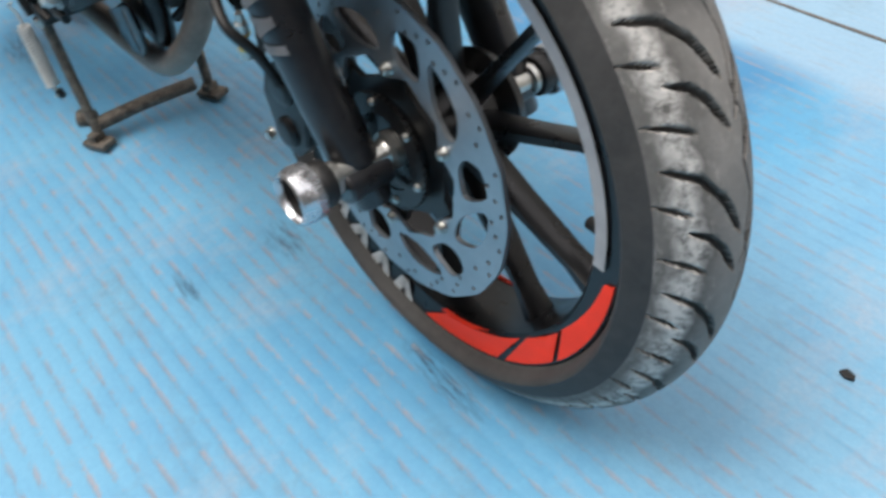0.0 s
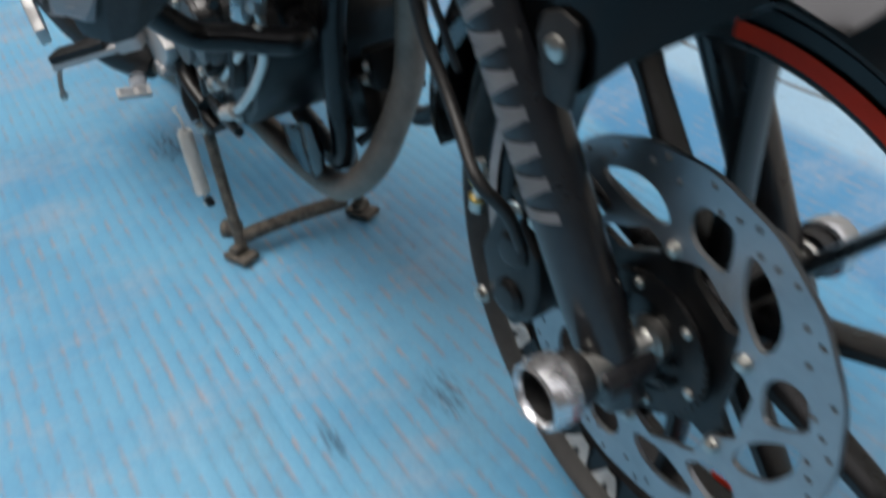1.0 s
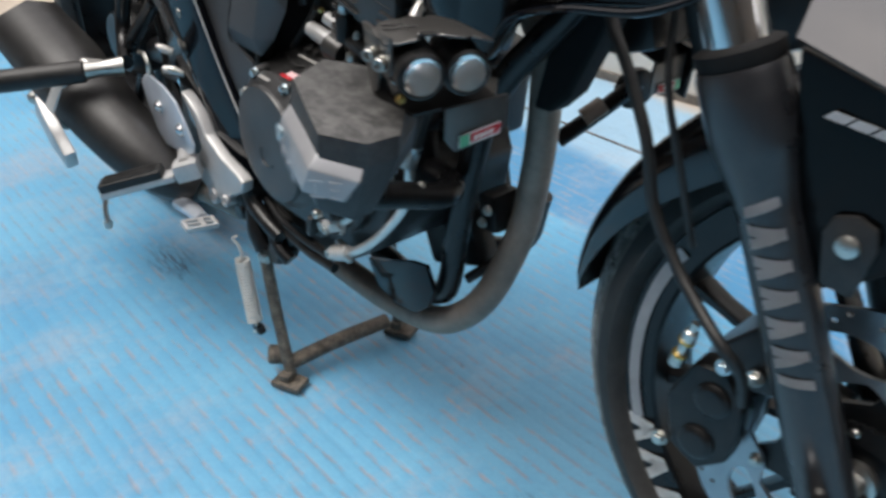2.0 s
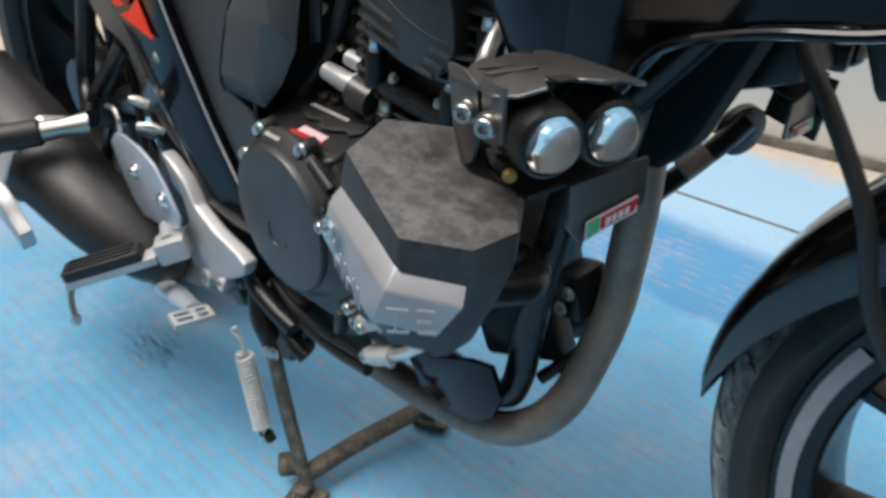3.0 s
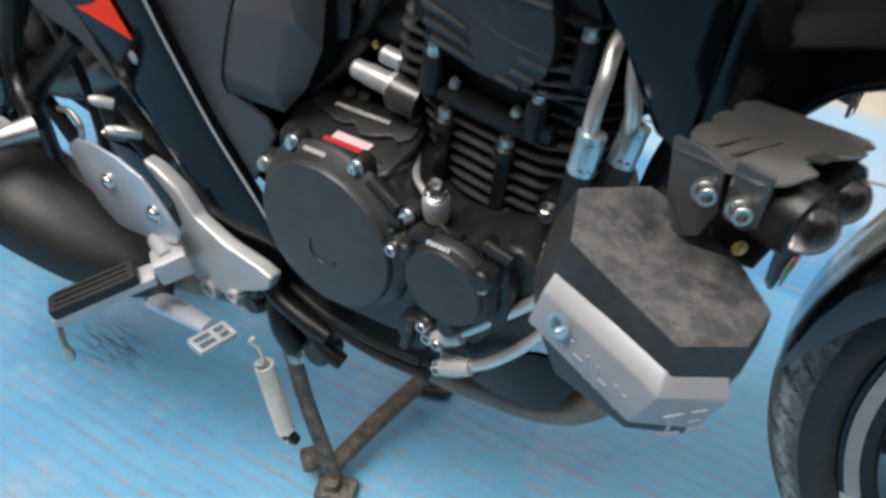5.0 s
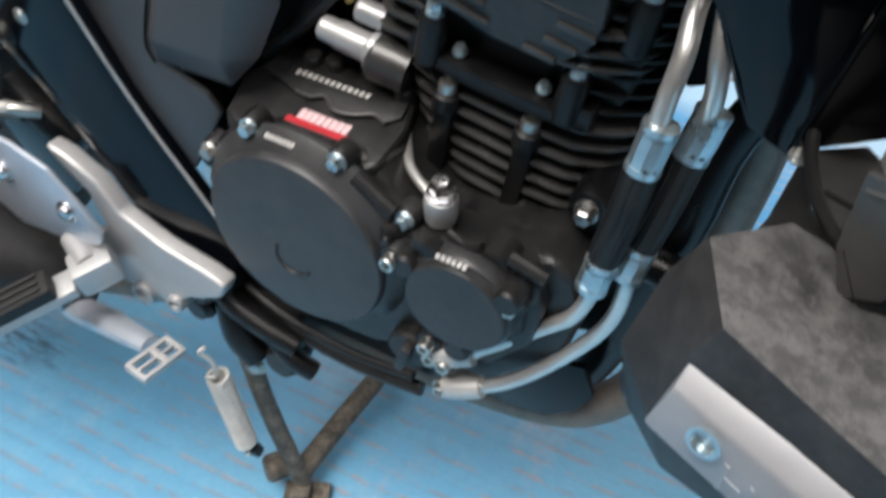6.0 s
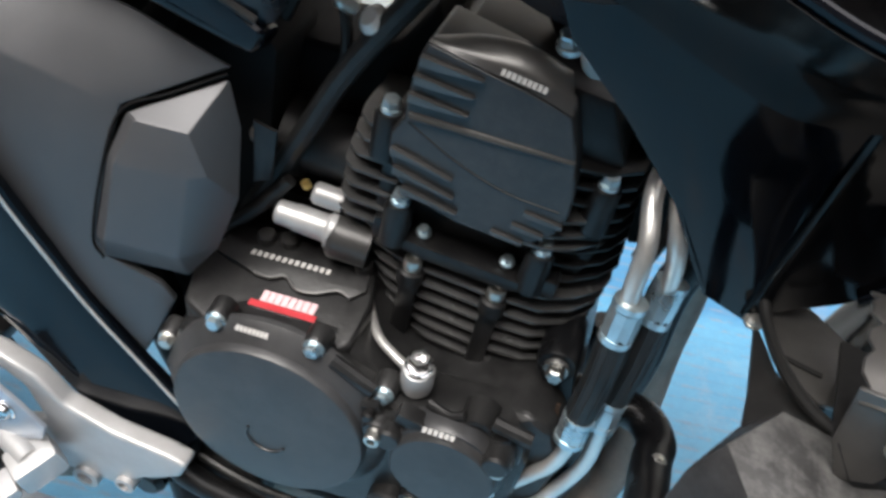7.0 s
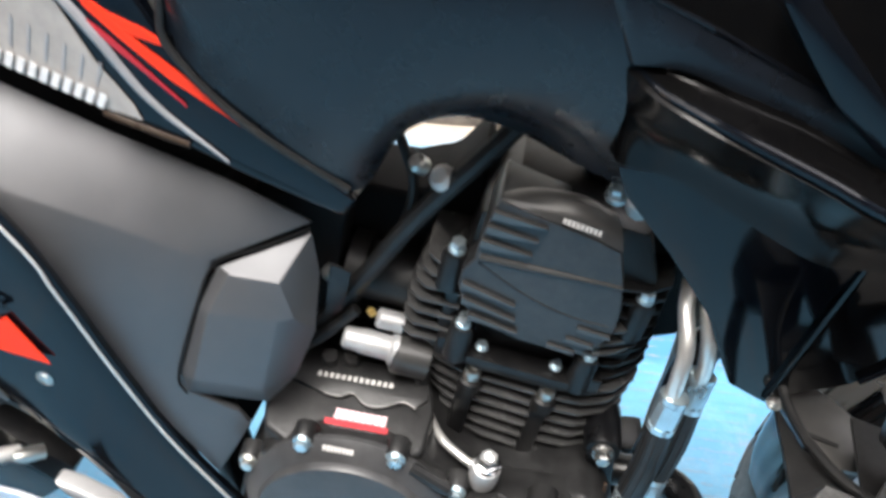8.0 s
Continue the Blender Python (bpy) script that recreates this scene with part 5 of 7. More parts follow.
# ---- intake behind the cylinder ----
throttle = at_bike("throttle_body", lathe(bmesh.new(), [(0.024, 0), (0.026, 0.01), (0.026, 0.02), (0.022, 0.022), (0.022, 0.055), (0.027, 0.057), (0.027, 0.07)], along((0.070, -0.075, 0.525), (-1, 0.0, 0.12)), 28),
                   "rubber", "black intake stub and throttle body")
DT = (-0.95, -0.10, 0.20)
bm = lathe(bmesh.new(), [(0.0125, -0.006), (0.0125, 0.000), (0.0095, 0.002), (0.0092, 0.022), (0.0085, 0.024), (0.0080, 0.034), (0.0060, 0.036)], along((0.0415, -0.112, 0.4915), DT), 28)
at_bike("thermo_housing", bm, "cast", "grey cast metal barrel beside the intake", throttle)
bm = lathe(bmesh.new(), [(0.0075, -0.004), (0.0075, 0.014), (0.0055, 0.016)], along((0.0440, -0.104, 0.5100), DT), 20)
at_bike("fitting", bm, "cast", "grey cast metal barrel beside the intake", throttle)
at_bike("fitting_ring", lathe(bmesh.new(), [(0.0030, 0), (0.0030, 0.004)], along((0.026, -0.109, 0.519), (-0.3, -0.3, 0.9)), 14), "brass", "yellow zinc fitting", throttle)
bm = lathe(bmesh.new(), [(0.0150, -0.010), (0.0155, 0.014), (0.0135, 0.017)], along((0.0590, -0.110, 0.4850), DT), 28)
at_bike("intake_boss", bm, "shoulder", "", throttle)
for pts, r in (([(0.120, -0.085, 0.690), (0.090, -0.100, 0.655), (0.052, -0.104, 0.605), (0.020, -0.102, 0.550), (-0.010, -0.098, 0.500), (-0.045, -0.095, 0.455)], 0.0070),
               ([(0.014, -0.108, 0.520), (-0.012, -0.112, 0.490), (-0.046, -0.110, 0.460)], 0.0045),
               ([(0.090, -0.075, 0.690), (0.030, -0.070, 0.660), (-0.010, -0.070, 0.600), (-0.025, -0.080, 0.540)], 0.006),
               ([(0.030, -0.080, 0.655), (0.046, -0.092, 0.620), (0.038, -0.092, 0.575)], 0.0035)):
    at_bike("cable", tube(bmesh.new(), pts, r, 10), "rubber", "black cable beside the intake")
bm = slab([(-0.040, -0.062, 0.640), (0.000, -0.060, 0.592), (0.035, -0.060, 0.592), (0.064, -0.058, 0.602), (0.088, -0.056, 0.634), (0.100, -0.056, 0.550), (0.060, -0.058, 0.480), (0.012, -0.060, 0.462), (-0.046, -0.062, 0.470), (-0.060, -0.064, 0.560)], (0, 0.07, 0), 0.008, 3)
at_bike("air_box", bm, "matt", "black air box behind the engine")
bm = slab([(0.150, -0.068, 0.668), (0.196, -0.072, 0.640), (0.226, -0.072, 0.606), (0.242, -0.070, 0.566), (0.246, -0.068, 0.512), (0.226, -0.064, 0.500), (0.200, -0.064, 0.560), (0.150, -0.064, 0.640)], (0, 0.020, 0), 0.004)
at_bike("engine_hanger", bm, "matt", "matt black engine hanger plate under the tank")
for x, y, z, r in ((0.070, -0.095, 0.628, 0.009), (0.052, -0.100, 0.640, 0.006), (-0.002, -0.105, 0.546, 0.006)):
    bm = lathe(bmesh.new(), [(r, 0), (r, r * 1.4), (r * 0.6, r * 1.8)], along((x, y, z), (-0.4, -0.6, 0.6)), 14)
    at_bike("hose_clip", bm, "alu" if r > 0.007 else "zinc", "small metal clip on the hoses", throttle)
bm = slab([(-0.002, -0.120, 0.566), (0.012, -0.118, 0.560), (0.006, -0.118, 0.524), (-0.006, -0.120, 0.520)], (0, 0.003, 0), 0.001)
at_bike("clip_plate", bm, "engine", "", throttle)

# ---- oil cooler lines ----
LINES = {
    "A": [(0.244, -0.060, 0.600), (0.236, -0.085, 0.596), (0.229, -0.118, 0.584), (0.232, -0.141, 0.564), (0.231, -0.150, 0.540), (0.231, -0.152, 0.518)],
    "B": [(0.258, -0.060, 0.598), (0.250, -0.085, 0.595), (0.242, -0.112, 0.586), (0.246, -0.130, 0.568), (0.250, -0.133, 0.545), (0.250, -0.131, 0.520)],
}
LOW = {
    "A": [(0.222, -0.163, 0.432), (0.221, -0.164, 0.412), (0.215, -0.166, 0.394), (0.204, -0.169, 0.382), (0.178, -0.177, 0.358), (0.152, -0.185, 0.335)],
    "B": [(0.238, -0.151, 0.440), (0.238, -0.152, 0.412), (0.236, -0.154, 0.392), (0.228, -0.158, 0.372), (0.206, -0.168, 0.340), (0.184, -0.177, 0.318), (0.160, -0.183, 0.302)],
}


def ferrule(p, d, length=0.030):
    """A crimped hose end: flats between two collars."""
    m = along(p, d)
    bm = lathe(bmesh.new(), [(0.0070, -length / 2), (0.0098, -length / 2 + 0.001), (0.0098, -length / 2 + 0.005), (0.0086, -length / 2 + 0.006)], m, 20)
    lathe(bm, [(0.0094, -length / 2 + 0.006), (0.0098, 0.0), (0.0094, length / 2 - 0.005)], m, 10)
    lathe(bm, [(0.0098, length / 2 - 0.005), (0.0098, length / 2 - 0.001), (0.0075, length / 2)], m, 20)
    return bm


for key in ("A", "B"):
    top = at_bike("oil_line", tube(bmesh.new(), LINES[key], 0.0054, 16), "line", "bright steel oil cooler line with a rubber hose")
    at_bike("oil_pipe", tube(bmesh.new(), LOW[key], 0.0050, 16), "line", "bright steel lower pipe", top)
    a, b = Vector(LINES[key][-1]), Vector(LOW[key][0])
    d = (b - a).normalized()
    bm = bmesh.new()
    tube(bm, [a, a.lerp(b, 0.5) + Vector((0.001, -0.002, 0)), b], 0.0086, 18)
    at_bike("oil_hose", bm, "rubber", "ribbed black rubber hose", top)
    for k in range(10):
        an = 2 * math.pi * k / 10
        x = d.orthogonal().normalized()
        o = x * math.cos(an) * 0.0086 + d.cross(x) * math.sin(an) * 0.0086
        at_bike("hose_rib", tube(bmesh.new(), [a.lerp(b, 0.15) + o, a.lerp(b, 0.5) + o + Vector((0.001, -0.002, 0)), a.lerp(b, 0.85) + o], 0.0011, 5, 2), "rubber", "", top)
    at_bike("ferrule", ferrule(a, d), "blue_zinc", "crimped zinc ferrule", top)
    at_bike("ferrule", ferrule(b, d, 0.024), "blue_zinc", "crimped zinc ferrule", top)
    e = Vector(LOW[key][-1])
    bm = lathe(bmesh.new(), [(0.0088, -0.004), (0.0092, 0.010), (0.0075, 0.024)], along(e + Vector((-0.012, -0.002, -0.004)), (0.9, 0.12, 0.42)), 18)
    merge(bm, block(along(e + Vector((-0.010, 0.006, -0.004)), (0, -1, 0)), (0.026, 0.020, 0.008), 0.003))
    at_bike("pipe_fitting", bm, "alu", "cast aluminium pipe fitting", top)
    at_bike("case_bolt", bolt_bm(face_right(e.x - 0.018, e.y - 0.004, e.z - 0.006), 0.0055, 0.007, hexed=False, socket=True), "zinc", "", top)

# ---- exhaust ----
HEADER = [(0.222, -0.020, 0.575), (0.254, -0.014, 0.556), (0.274, -0.012, 0.510), (0.278, -0.014, 0.440), (0.275, -0.018, 0.378), (0.274, -0.026, 0.335), (0.270, -0.044, 0.292), (0.262, -0.066, 0.250), (0.240, -0.084, 0.218), (0.200, -0.095, 0.196),
          (0.120, -0.100, 0.182), (0.030, -0.105, 0.181), (-0.050, -0.115, 0.190), (-0.120, -0.145, 0.205), (-0.195, -0.195, 0.236)]
header = at_bike("exhaust_header", tube(bmesh.new(), HEADER, 0.0165, 24, 7), "exhaust", "heat-stained brown-grey exhaust header pipe")
MUFF = [(-0.190, -0.196, 0.236), (-0.222, -0.220, 0.252), (-0.262, -0.240, 0.274), (-0.320, -0.254, 0.302), (-0.440, -0.268, 0.345), (-0.560, -0.280, 0.385)]
bm = soften(tube(bmesh.new(), MUFF, [0.022, 0.034, 0.042, 0.048, 0.056, 0.054], 8, 5, flat=1.12), 0.006, 3, 30)
muffler = at_bike("muffler", bm, "plastic", "short angular black muffler with a silver end", angle=60)
at_bike("muffler_bolt", bolt_bm(along((-0.273, -0.277, 0.277), (0.2, -0.9, 0.3)), 0.0070, 0.007, hexed=False), "zinc", "bright cover bolt", muffler)
bm = lathe(bmesh.new(), [(0.0570, 0), (0.0600, 0.003), (0.0610, 0.018), (0.0580, 0.022)], along((-0.385, -0.262, 0.324), (-0.90, -0.22, 0.36)), 8)
soften(bm, 0.004, 2, 30)
at_bike("muffler_band", bm, "alu", "silver end band", muffler)
strip_bm = slab([(-0.470, -0.326, 0.290), (-0.424, -0.330, 0.334), (-0.372, -0.333, 0.306), (-0.326, -0.332, 0.276), (-0.342, -0.328, 0.248), (-0.400, -0.330, 0.264)], (0.004, 0.016, 0.004), 0.003)
at_bike("muffler_strip", strip_bm, "cast", "silver strip along the muffler", muffler)
at_bike("muffler_bolt", bolt_bm(along((-0.430, -0.330, 0.330), (0.1, -0.95, 0.2)), 0.0070, 0.007, hexed=False), "zinc", "bright cover bolt", muffler)

# ---- frame ----
for pts, r, lab in (([(0.470, -0.02, 0.86), (0.420, -0.03, 0.74), (0.340, -0.036, 0.600), (0.268, -0.064, 0.500), (0.254, -0.086, 0.420), (0.238, -0.089, 0.335), (0.224, -0.087, 0.262), (0.205, -0.085, 0.232), (0.160, -0.080, 0.218), (0.020, -0.070, 0.216)], 0.0135, "black frame downtube before the engine"),
                    ([(0.20, -0.06, 0.72), (0.05, -0.07, 0.690), (-0.06, -0.085, 0.62), (-0.11, -0.10, 0.50), (-0.09, -0.12, 0.38), (-0.06, -0.12, 0.27)], 0.018, "black main frame tube")):
    at_bike("frame_tube", tube(bmesh.new(), pts, r, 16), "frame", lab)
# engine mount and skid plate
bm = slab([(0.108, -0.120, 0.245), (0.150, -0.121, 0.262), (0.195, -0.121, 0.285), (0.222, -0.120, 0.292), (0.234, -0.119, 0.264), (0.224, -0.119, 0.236), (0.202, -0.120, 0.216), (0.165, -0.121, 0.208), (0.128, -0.120, 0.214)], (0, 0.006, 0), 0.002)
at_bike("skid_plate", bm, "gloss_navy", "black plate under the engine")
bm = lathe(bmesh.new(), [(0.0135, -0.04), (0.0135, -0.004), (0.0120, 0.0)], face_right(0.203, -0.137, 0.4510), 28)
merge(bm, slab([(0.192, -0.130, 0.450), (0.214, -0.128, 0.450), (0.222, -0.128, 0.375), (0.204, -0.130, 0.375)], (0, 0.03, 0), 0.003))
mount = at_bike("engine_mount", bm, "frame", "black front engine mount")
at_bike("mount_bolt", bolt_bm(face_right(0.203, -0.137, 0.4510), 0.0058, 0.010, flange=1.4), "steel", "dirty steel mount bolt", mount)
at_bike("mount_bolt", bolt_bm(face_right(0.212, -0.146, 0.3860), 0.0052, 0.007), "zinc", "small zinc bolt", mount)
at_bike("mount_strap", slab([(0.2085, -0.1465, 0.428), (0.2115, -0.1465, 0.428), (0.2125, -0.1465, 0.396), (0.2095, -0.1465, 0.396)], (0, 0.002, 0), 0.0005), "bronze", "thin copper strap", mount)
# plain box added to fill the dark area in front of the engine
bm = block(pose(0.184, 0.000, 0.345, 0, -14, 0), (0.018, 0.06, 0.13), 0.006)
at_bike("front_box", bm, "frame", "black box before the engine")
# block added to fill the dark gap behind the skid plate
bm = block(pose(0.190, -0.045, 0.285, 0, -24, 0), (0.095, 0.030, 0.060), 0.006)
at_bike("lower_filler", bm, "engine", "black block that fills the gap between the frame and the engine")
# gusset between the downtube and the steering head
at_bike("frame_gusset", slab([(0.420, -0.030, 0.700), (0.372, -0.028, 0.600), (0.357, -0.026, 0.578), (0.318, -0.026, 0.492), (0.298, -0.028, 0.470), (0.278, -0.032, 0.470), (0.296, -0.034, 0.540), (0.330, -0.034, 0.640)], (0, 0.03, 0), 0.006, 3), "matt", "black pressed frame gusset under the tank")
bm = block(pose(0.322, 0.075, 0.560, 0, -20, 0), (0.060, 0.08, 0.075), 0.010)
at_bike("steering_lock", bm, "frame", "black lump beside the steering head")
bm = slab([(0.356, 0.112, 0.518), (0.346, 0.118, 0.464), (0.298, 0.122, 0.474), (0.312, 0.114, 0.522)], (0, 0.004, 0), 0.001)
at_bike("far_plate", bm, "frame", "black bracket plate on the far side")
# bar from the engine mount out to the slider
bar = at_bike("crash_bar", tube(bmesh.new(), [(0.210, -0.110, 0.404), (0.246, -0.115, 0.408), (0.266, -0.122, 0.409), (0.275, -0.138, 0.409), (0.273, -0.156, 0.413), (0.271, -0.184, 0.423), (0.270, -0.224, 0.438), (0.284, -0.262, 0.484)], 0.0128, 18), "frame", "bent black bar that carries the crash slider")
at_bike("bar_bolt", bolt_bm(along((0.2745, -0.166, 0.428), (0.1, -0.1, 1.0)), 0.0036, 0.003, hexed=False, socket=True), "zinc", "", bar)
# exhaust bracket and strut
bm = block(pose(0.246, -0.036, 0.345, 0, -10, 0), (0.026, 0.040, 0.044), 0.006)
bracket = at_bike("exhaust_bracket", bm, "engine", "black bracket between exhaust and crash bar")
at_bike("bracket_strut", tube(bmesh.new(), [(0.268, -0.030, 0.302), (0.246, -0.064, 0.274), (0.238, -0.074, 0.264)], 0.0060, 12), "engine", "", bracket)
for x, y, z in ((0.250, -0.058, 0.352), (0.243, -0.058, 0.334)):
    at_bike("bracket_bolt", bolt_bm(face_right(x, y, z), 0.0045, 0.005), "zinc", "", bracket)
# lower frame behind the exhaust, on the far side
for pts in ([(0.235, 0.04, 0.33), (0.210, 0.04, 0.255), (0.12, 0.04, 0.215), (-0.05, 0.04, 0.22)],):
    at_bike("frame_tube", tube(bmesh.new(), pts, 0.013, 14), "frame", "black frame tube on the far side")
# horns and brackets under the steering head
bm = lathe(bmesh.new(), [(0.0215, -0.008), (0.023, -0.006), (0.023, 0.002), (0.019, 0.004), (0.007, 0.005), (0.006, 0.008)], along((0.284, 0.120, 0.455), (0.90, -0.35, -0.10)), 36)
at_bike("horn", bm, "engine", "round black horn")
strut = at_bike("far_strut", tube(bmesh.new(), [(0.246, 0.045, 0.402), (0.262, 0.072, 0.424), (0.280, 0.098, 0.450), (0.290, 0.114, 0.468)], 0.0095, 14), "frame", "black strut with a rusty end on the far side")
at_bike("strut_end", tube(bmesh.new(), [(0.268, 0.058, 0.432), (0.272, 0.066, 0.438), (0.277, 0.078, 0.446)], 0.0105, 14, flat=0.6), "exhaust", "rusty end of the strut", strut)
for x, z in ((0.445, 0.585), (0.468, 0.588)):
    at_bike("steering_bolt", bolt_bm(along((x, 0.02, z), (0.1, -0.9, 0.1)), 0.008, 0.008), "zinc", "dull steel bolt under the steering head")
bm = block(pose(0.455, 0.06, 0.605, 0, -24, 0), (0.12, 0.10, 0.09), 0.012)
at_bike("steering_head", bm, "frame", "black steering head and lower yoke")


# ---- stands and footrests ----
def build_centre_stand():
    bm = bmesh.new()
    tube(bm, [(-0.012, -0.185, 0.030), (-0.008, -0.10, 0.034), (-0.004, -0.02, 0.032)], 0.011, 16)
    tube(bm, [(-0.058, -0.176, 0.226), (-0.040, -0.180, 0.130), (-0.008, -0.184, 0.022)], 0.0105, 14, flat=0.75)
    tube(bm, [(-0.052, 0.02, 0.226), (-0.036, 0.015, 0.130), (-0.004, 0.002, 0.022)], 0.0105, 14, flat=0.75)
    lathe(bm, [(0.013, 0), (0.014, 0.006), (0.014, 0.024), (0.011, 0.027)], along((-0.026, -0.176, 0.034), (-0.55, -0.8, 0.05)), 20)
    return bm


# greasy links between hanger and stand
for pts, r in (([(-0.075, -0.178, 0.292), (-0.050, -0.186, 0.276), (-0.020, -0.186, 0.262), (0.010, -0.182, 0.250)], 0.010), ([(-0.058, -0.180, 0.262), (-0.046, -0.188, 0.236), (-0.034, -0.186, 0.212)], 0.012),
               ([(-0.020, -0.178, 0.246), (0.004, -0.182, 0.230), (0.020, -0.178, 0.218)], 0.009)):
    at_bike("stand_link", tube(bmesh.new(), pts, r, 12), "engine", "greasy black linkage of the stand")
stand = at_bike("centre_stand", build_centre_stand(), "stand", "muddy scraped steel centre stand")
for x, y in ((0.000, -0.190), (0.002, 0.002)):
    bm = block(pose(x, y, 0.008, 0, -4, 24), (0.046, 0.030, 0.010), 0.003)
    merge(bm, block(pose(x - 0.004, y, 0.017, 0, -4, 24), (0.018, 0.022, 0.014), 0.003))
    at_bike("stand_foot", bm, "stand", "bent steel foot pad", stand)
# pivot lump with its bolt
bm = slab([(-0.075, -0.172, 0.250), (-0.040, -0.174, 0.275), (0.004, -0.172, 0.262), (0.002, -0.172, 0.222), (-0.020, -0.174, 0.196), (-0.050, -0.174, 0.192), (-0.068, -0.172, 0.215)], (0, 0.05, 0), 0.006, 3)
pivot = at_bike("stand_bracket", bm, "engine", "greasy black stand bracket")
at_bike("pivot_bolt", bolt_bm(face_right(-0.037, -0.185, 0.199), 0.0085, 0.008, hexed=False), "zinc", "bright pivot bolt", pivot)
bm = lathe(bmesh.new(), [(0.015, -0.02), (0.016, 0.004), (0.013, 0.009)], face_right(-0.010, -0.178, 0.216), 20)
at_bike("bracket_boss", bm, "case", "", pivot)
for x, z in ((-0.082, 0.268), (-0.060, 0.284), (-0.086, 0.246)):
    bm = lathe(bmesh.new(), [(0.013, -0.02), (0.014, 0.006), (0.010, 0.012)], face_right(x, -0.180, z), 18)
    at_bike("bracket_boss", bm, "engine", "", pivot)


def build_spring():
    a, b = Vector((-0.064, -0.206, 0.188)), Vector((-0.046, -0.208, 0.098))
    d = (b - a).normalized()
    x = d.orthogonal().normalized()
    y = d.cross(x)
    turns, n = 19, 19 * 10
    pts = [a.lerp(b, k / n) + 0.0088 * (x * math.cos(2 * math.pi * turns * k / n) + y * math.sin(2 * math.pi * turns * k / n)) for k in range(n + 1)]
    bm = tube(bmesh.new(), pts, 0.0021, 6, 1)
    tube(bm, [a + x * 0.0088, a, a - d * 0.018, a - d * 0.030 + x * 0.006, a - d * 0.034], 0.002, 6)
    tube(bm, [b + x * 0.0088, b, b + d * 0.012, b + d * 0.018 + x * 0.004], 0.002, 6)
    return bm


at_bike("stand_spring", build_spring(), "spring", "pale coil spring of the stand")
bm = block(pose(-0.045, -0.204, 0.083, 10, -15, 0), (0.020, 0.012, 0.014), 0.004)
at_bike("spring_hook", bm, "rubber", "black hook at the spring's foot")

# footrest hanger
HANGER = [(-0.190, 0.384), (-0.172, 0.380), (-0.145, 0.366), (-0.129, 0.342), (-0.092, 0.326), (-0.050, 0.319), (-0.034, 0.313), (-0.041, 0.297), (-0.058, 0.286), (-0.075, 0.278), (-0.092, 0.262), (-0.104, 0.256), (-0.128, 0.258), (-0.150, 0.257),
          (-0.182, 0.268), (-0.192, 0.290), (-0.168, 0.300), (-0.149, 0.318), (-0.157, 0.352), (-0.180, 0.372)]
bm = side(HANGER, -0.203, 0.016, 0.0035, 3)
hanger = at_bike("footrest_hanger", bm, "cast", "cast aluminium footrest hanger with a curved arm", angle=50)
for x, z, r in ((-0.128, 0.256, 0.011), (-0.092, 0.264, 0.008)):
    bm = lathe(bmesh.new(), [(r, -0.01), (r, 0.006), (r * 0.62, 0.0065), (r * 0.55, 0.001), (0.0005, 0.001)], face_right(x, -0.201, z), 22, cap=False)
    at_bike("hanger_eye", bm, "cast", "", hanger)
# heel guard with two bolts
GUARD = [(-0.286, 0.372), (-0.266, 0.387), (-0.246, 0.391), (-0.205, 0.388), (-0.172, 0.378), (-0.150, 0.354), (-0.134, 0.332), (-0.141, 0.316), (-0.168, 0.305), (-0.232, 0.297), (-0.256, 0.312), (-0.275, 0.342)]
guard = at_bike("heel_guard", side(GUARD, -0.219, 0.004, 0.0015), "guard", "brushed aluminium heel guard with two bolts")
for x, z in ((-0.227, 0.354), (-0.164, 0.342)):
    at_bike("guard_bolt", bolt_bm(face_right(x, -0.2195, z), 0.0068, 0.006, hexed=False, flange=1.4), "chrome", "domed bright bolt", guard)
at_bike("pedal_rod", tube(bmesh.new(), [(-0.262, -0.214, 0.386), (-0.258, -0.214, 0.402), (-0.272, -0.212, 0.412), (-0.290, -0.212, 0.410)], 0.0032, 10), "zinc", "bent bright wire above the heel guard")


# rider's peg
def build_peg():
    a, b = Vector((-0.150, -0.232, 0.296)), Vector((-0.206, -0.322, 0.272))
    d = (b - a).normalized()
    m = along(a.lerp(b, 0.55) + Vector((0, 0, -0.006)), d)
    return m, a, b, d


PEG, pa, pb, pd = build_peg()
bm = block(PEG, (0.026, 0.010, 0.100), 0.003)
merge(bm, block(along(pa + Vector((0.004, 0.006, 0.0)), pd), (0.030, 0.026, 0.034), 0.005))
lathe(bm, [(0.010, -0.018), (0.010, 0.018)], along(pa + Vector((-0.012, 0.010, 0.006)), (0.9, -0.4, 0.0)), 18)
peg = at_bike("foot_peg", bm, "cast", "cast aluminium foot peg with a rubber pad")
bm = block(PEG @ Matrix.Translation((0, 0.010, 0.006)), (0.026, 0.014, 0.084), 0.004, 3)
for k in range(3):
    merge(bm, block(PEG @ Matrix.Translation((-0.008 + 0.008 * k, 0.0175, 0.006)), (0.004, 0.003, 0.070), 0.001))
at_bike("peg_rubber", bm, "rubber", "worn ribbed black peg rubber", peg)
bm = tube(bmesh.new(), [pb + Vector((-0.002, 0.004, -0.006)), pb + Vector((0.006, -0.004, -0.028)), pb + Vector((0.012, -0.006, -0.044))], 0.0034, 10)
lathe(bm, [(0.0052, -0.004), (0.0058, 0.002), (0.004, 0.007)], along(pb + Vector((0.012, -0.006, -0.044)), (0.2, -0.1, -1)), 12)
at_bike("peg_feeler", bm, "zinc", "bright feeler pin under the peg", peg)
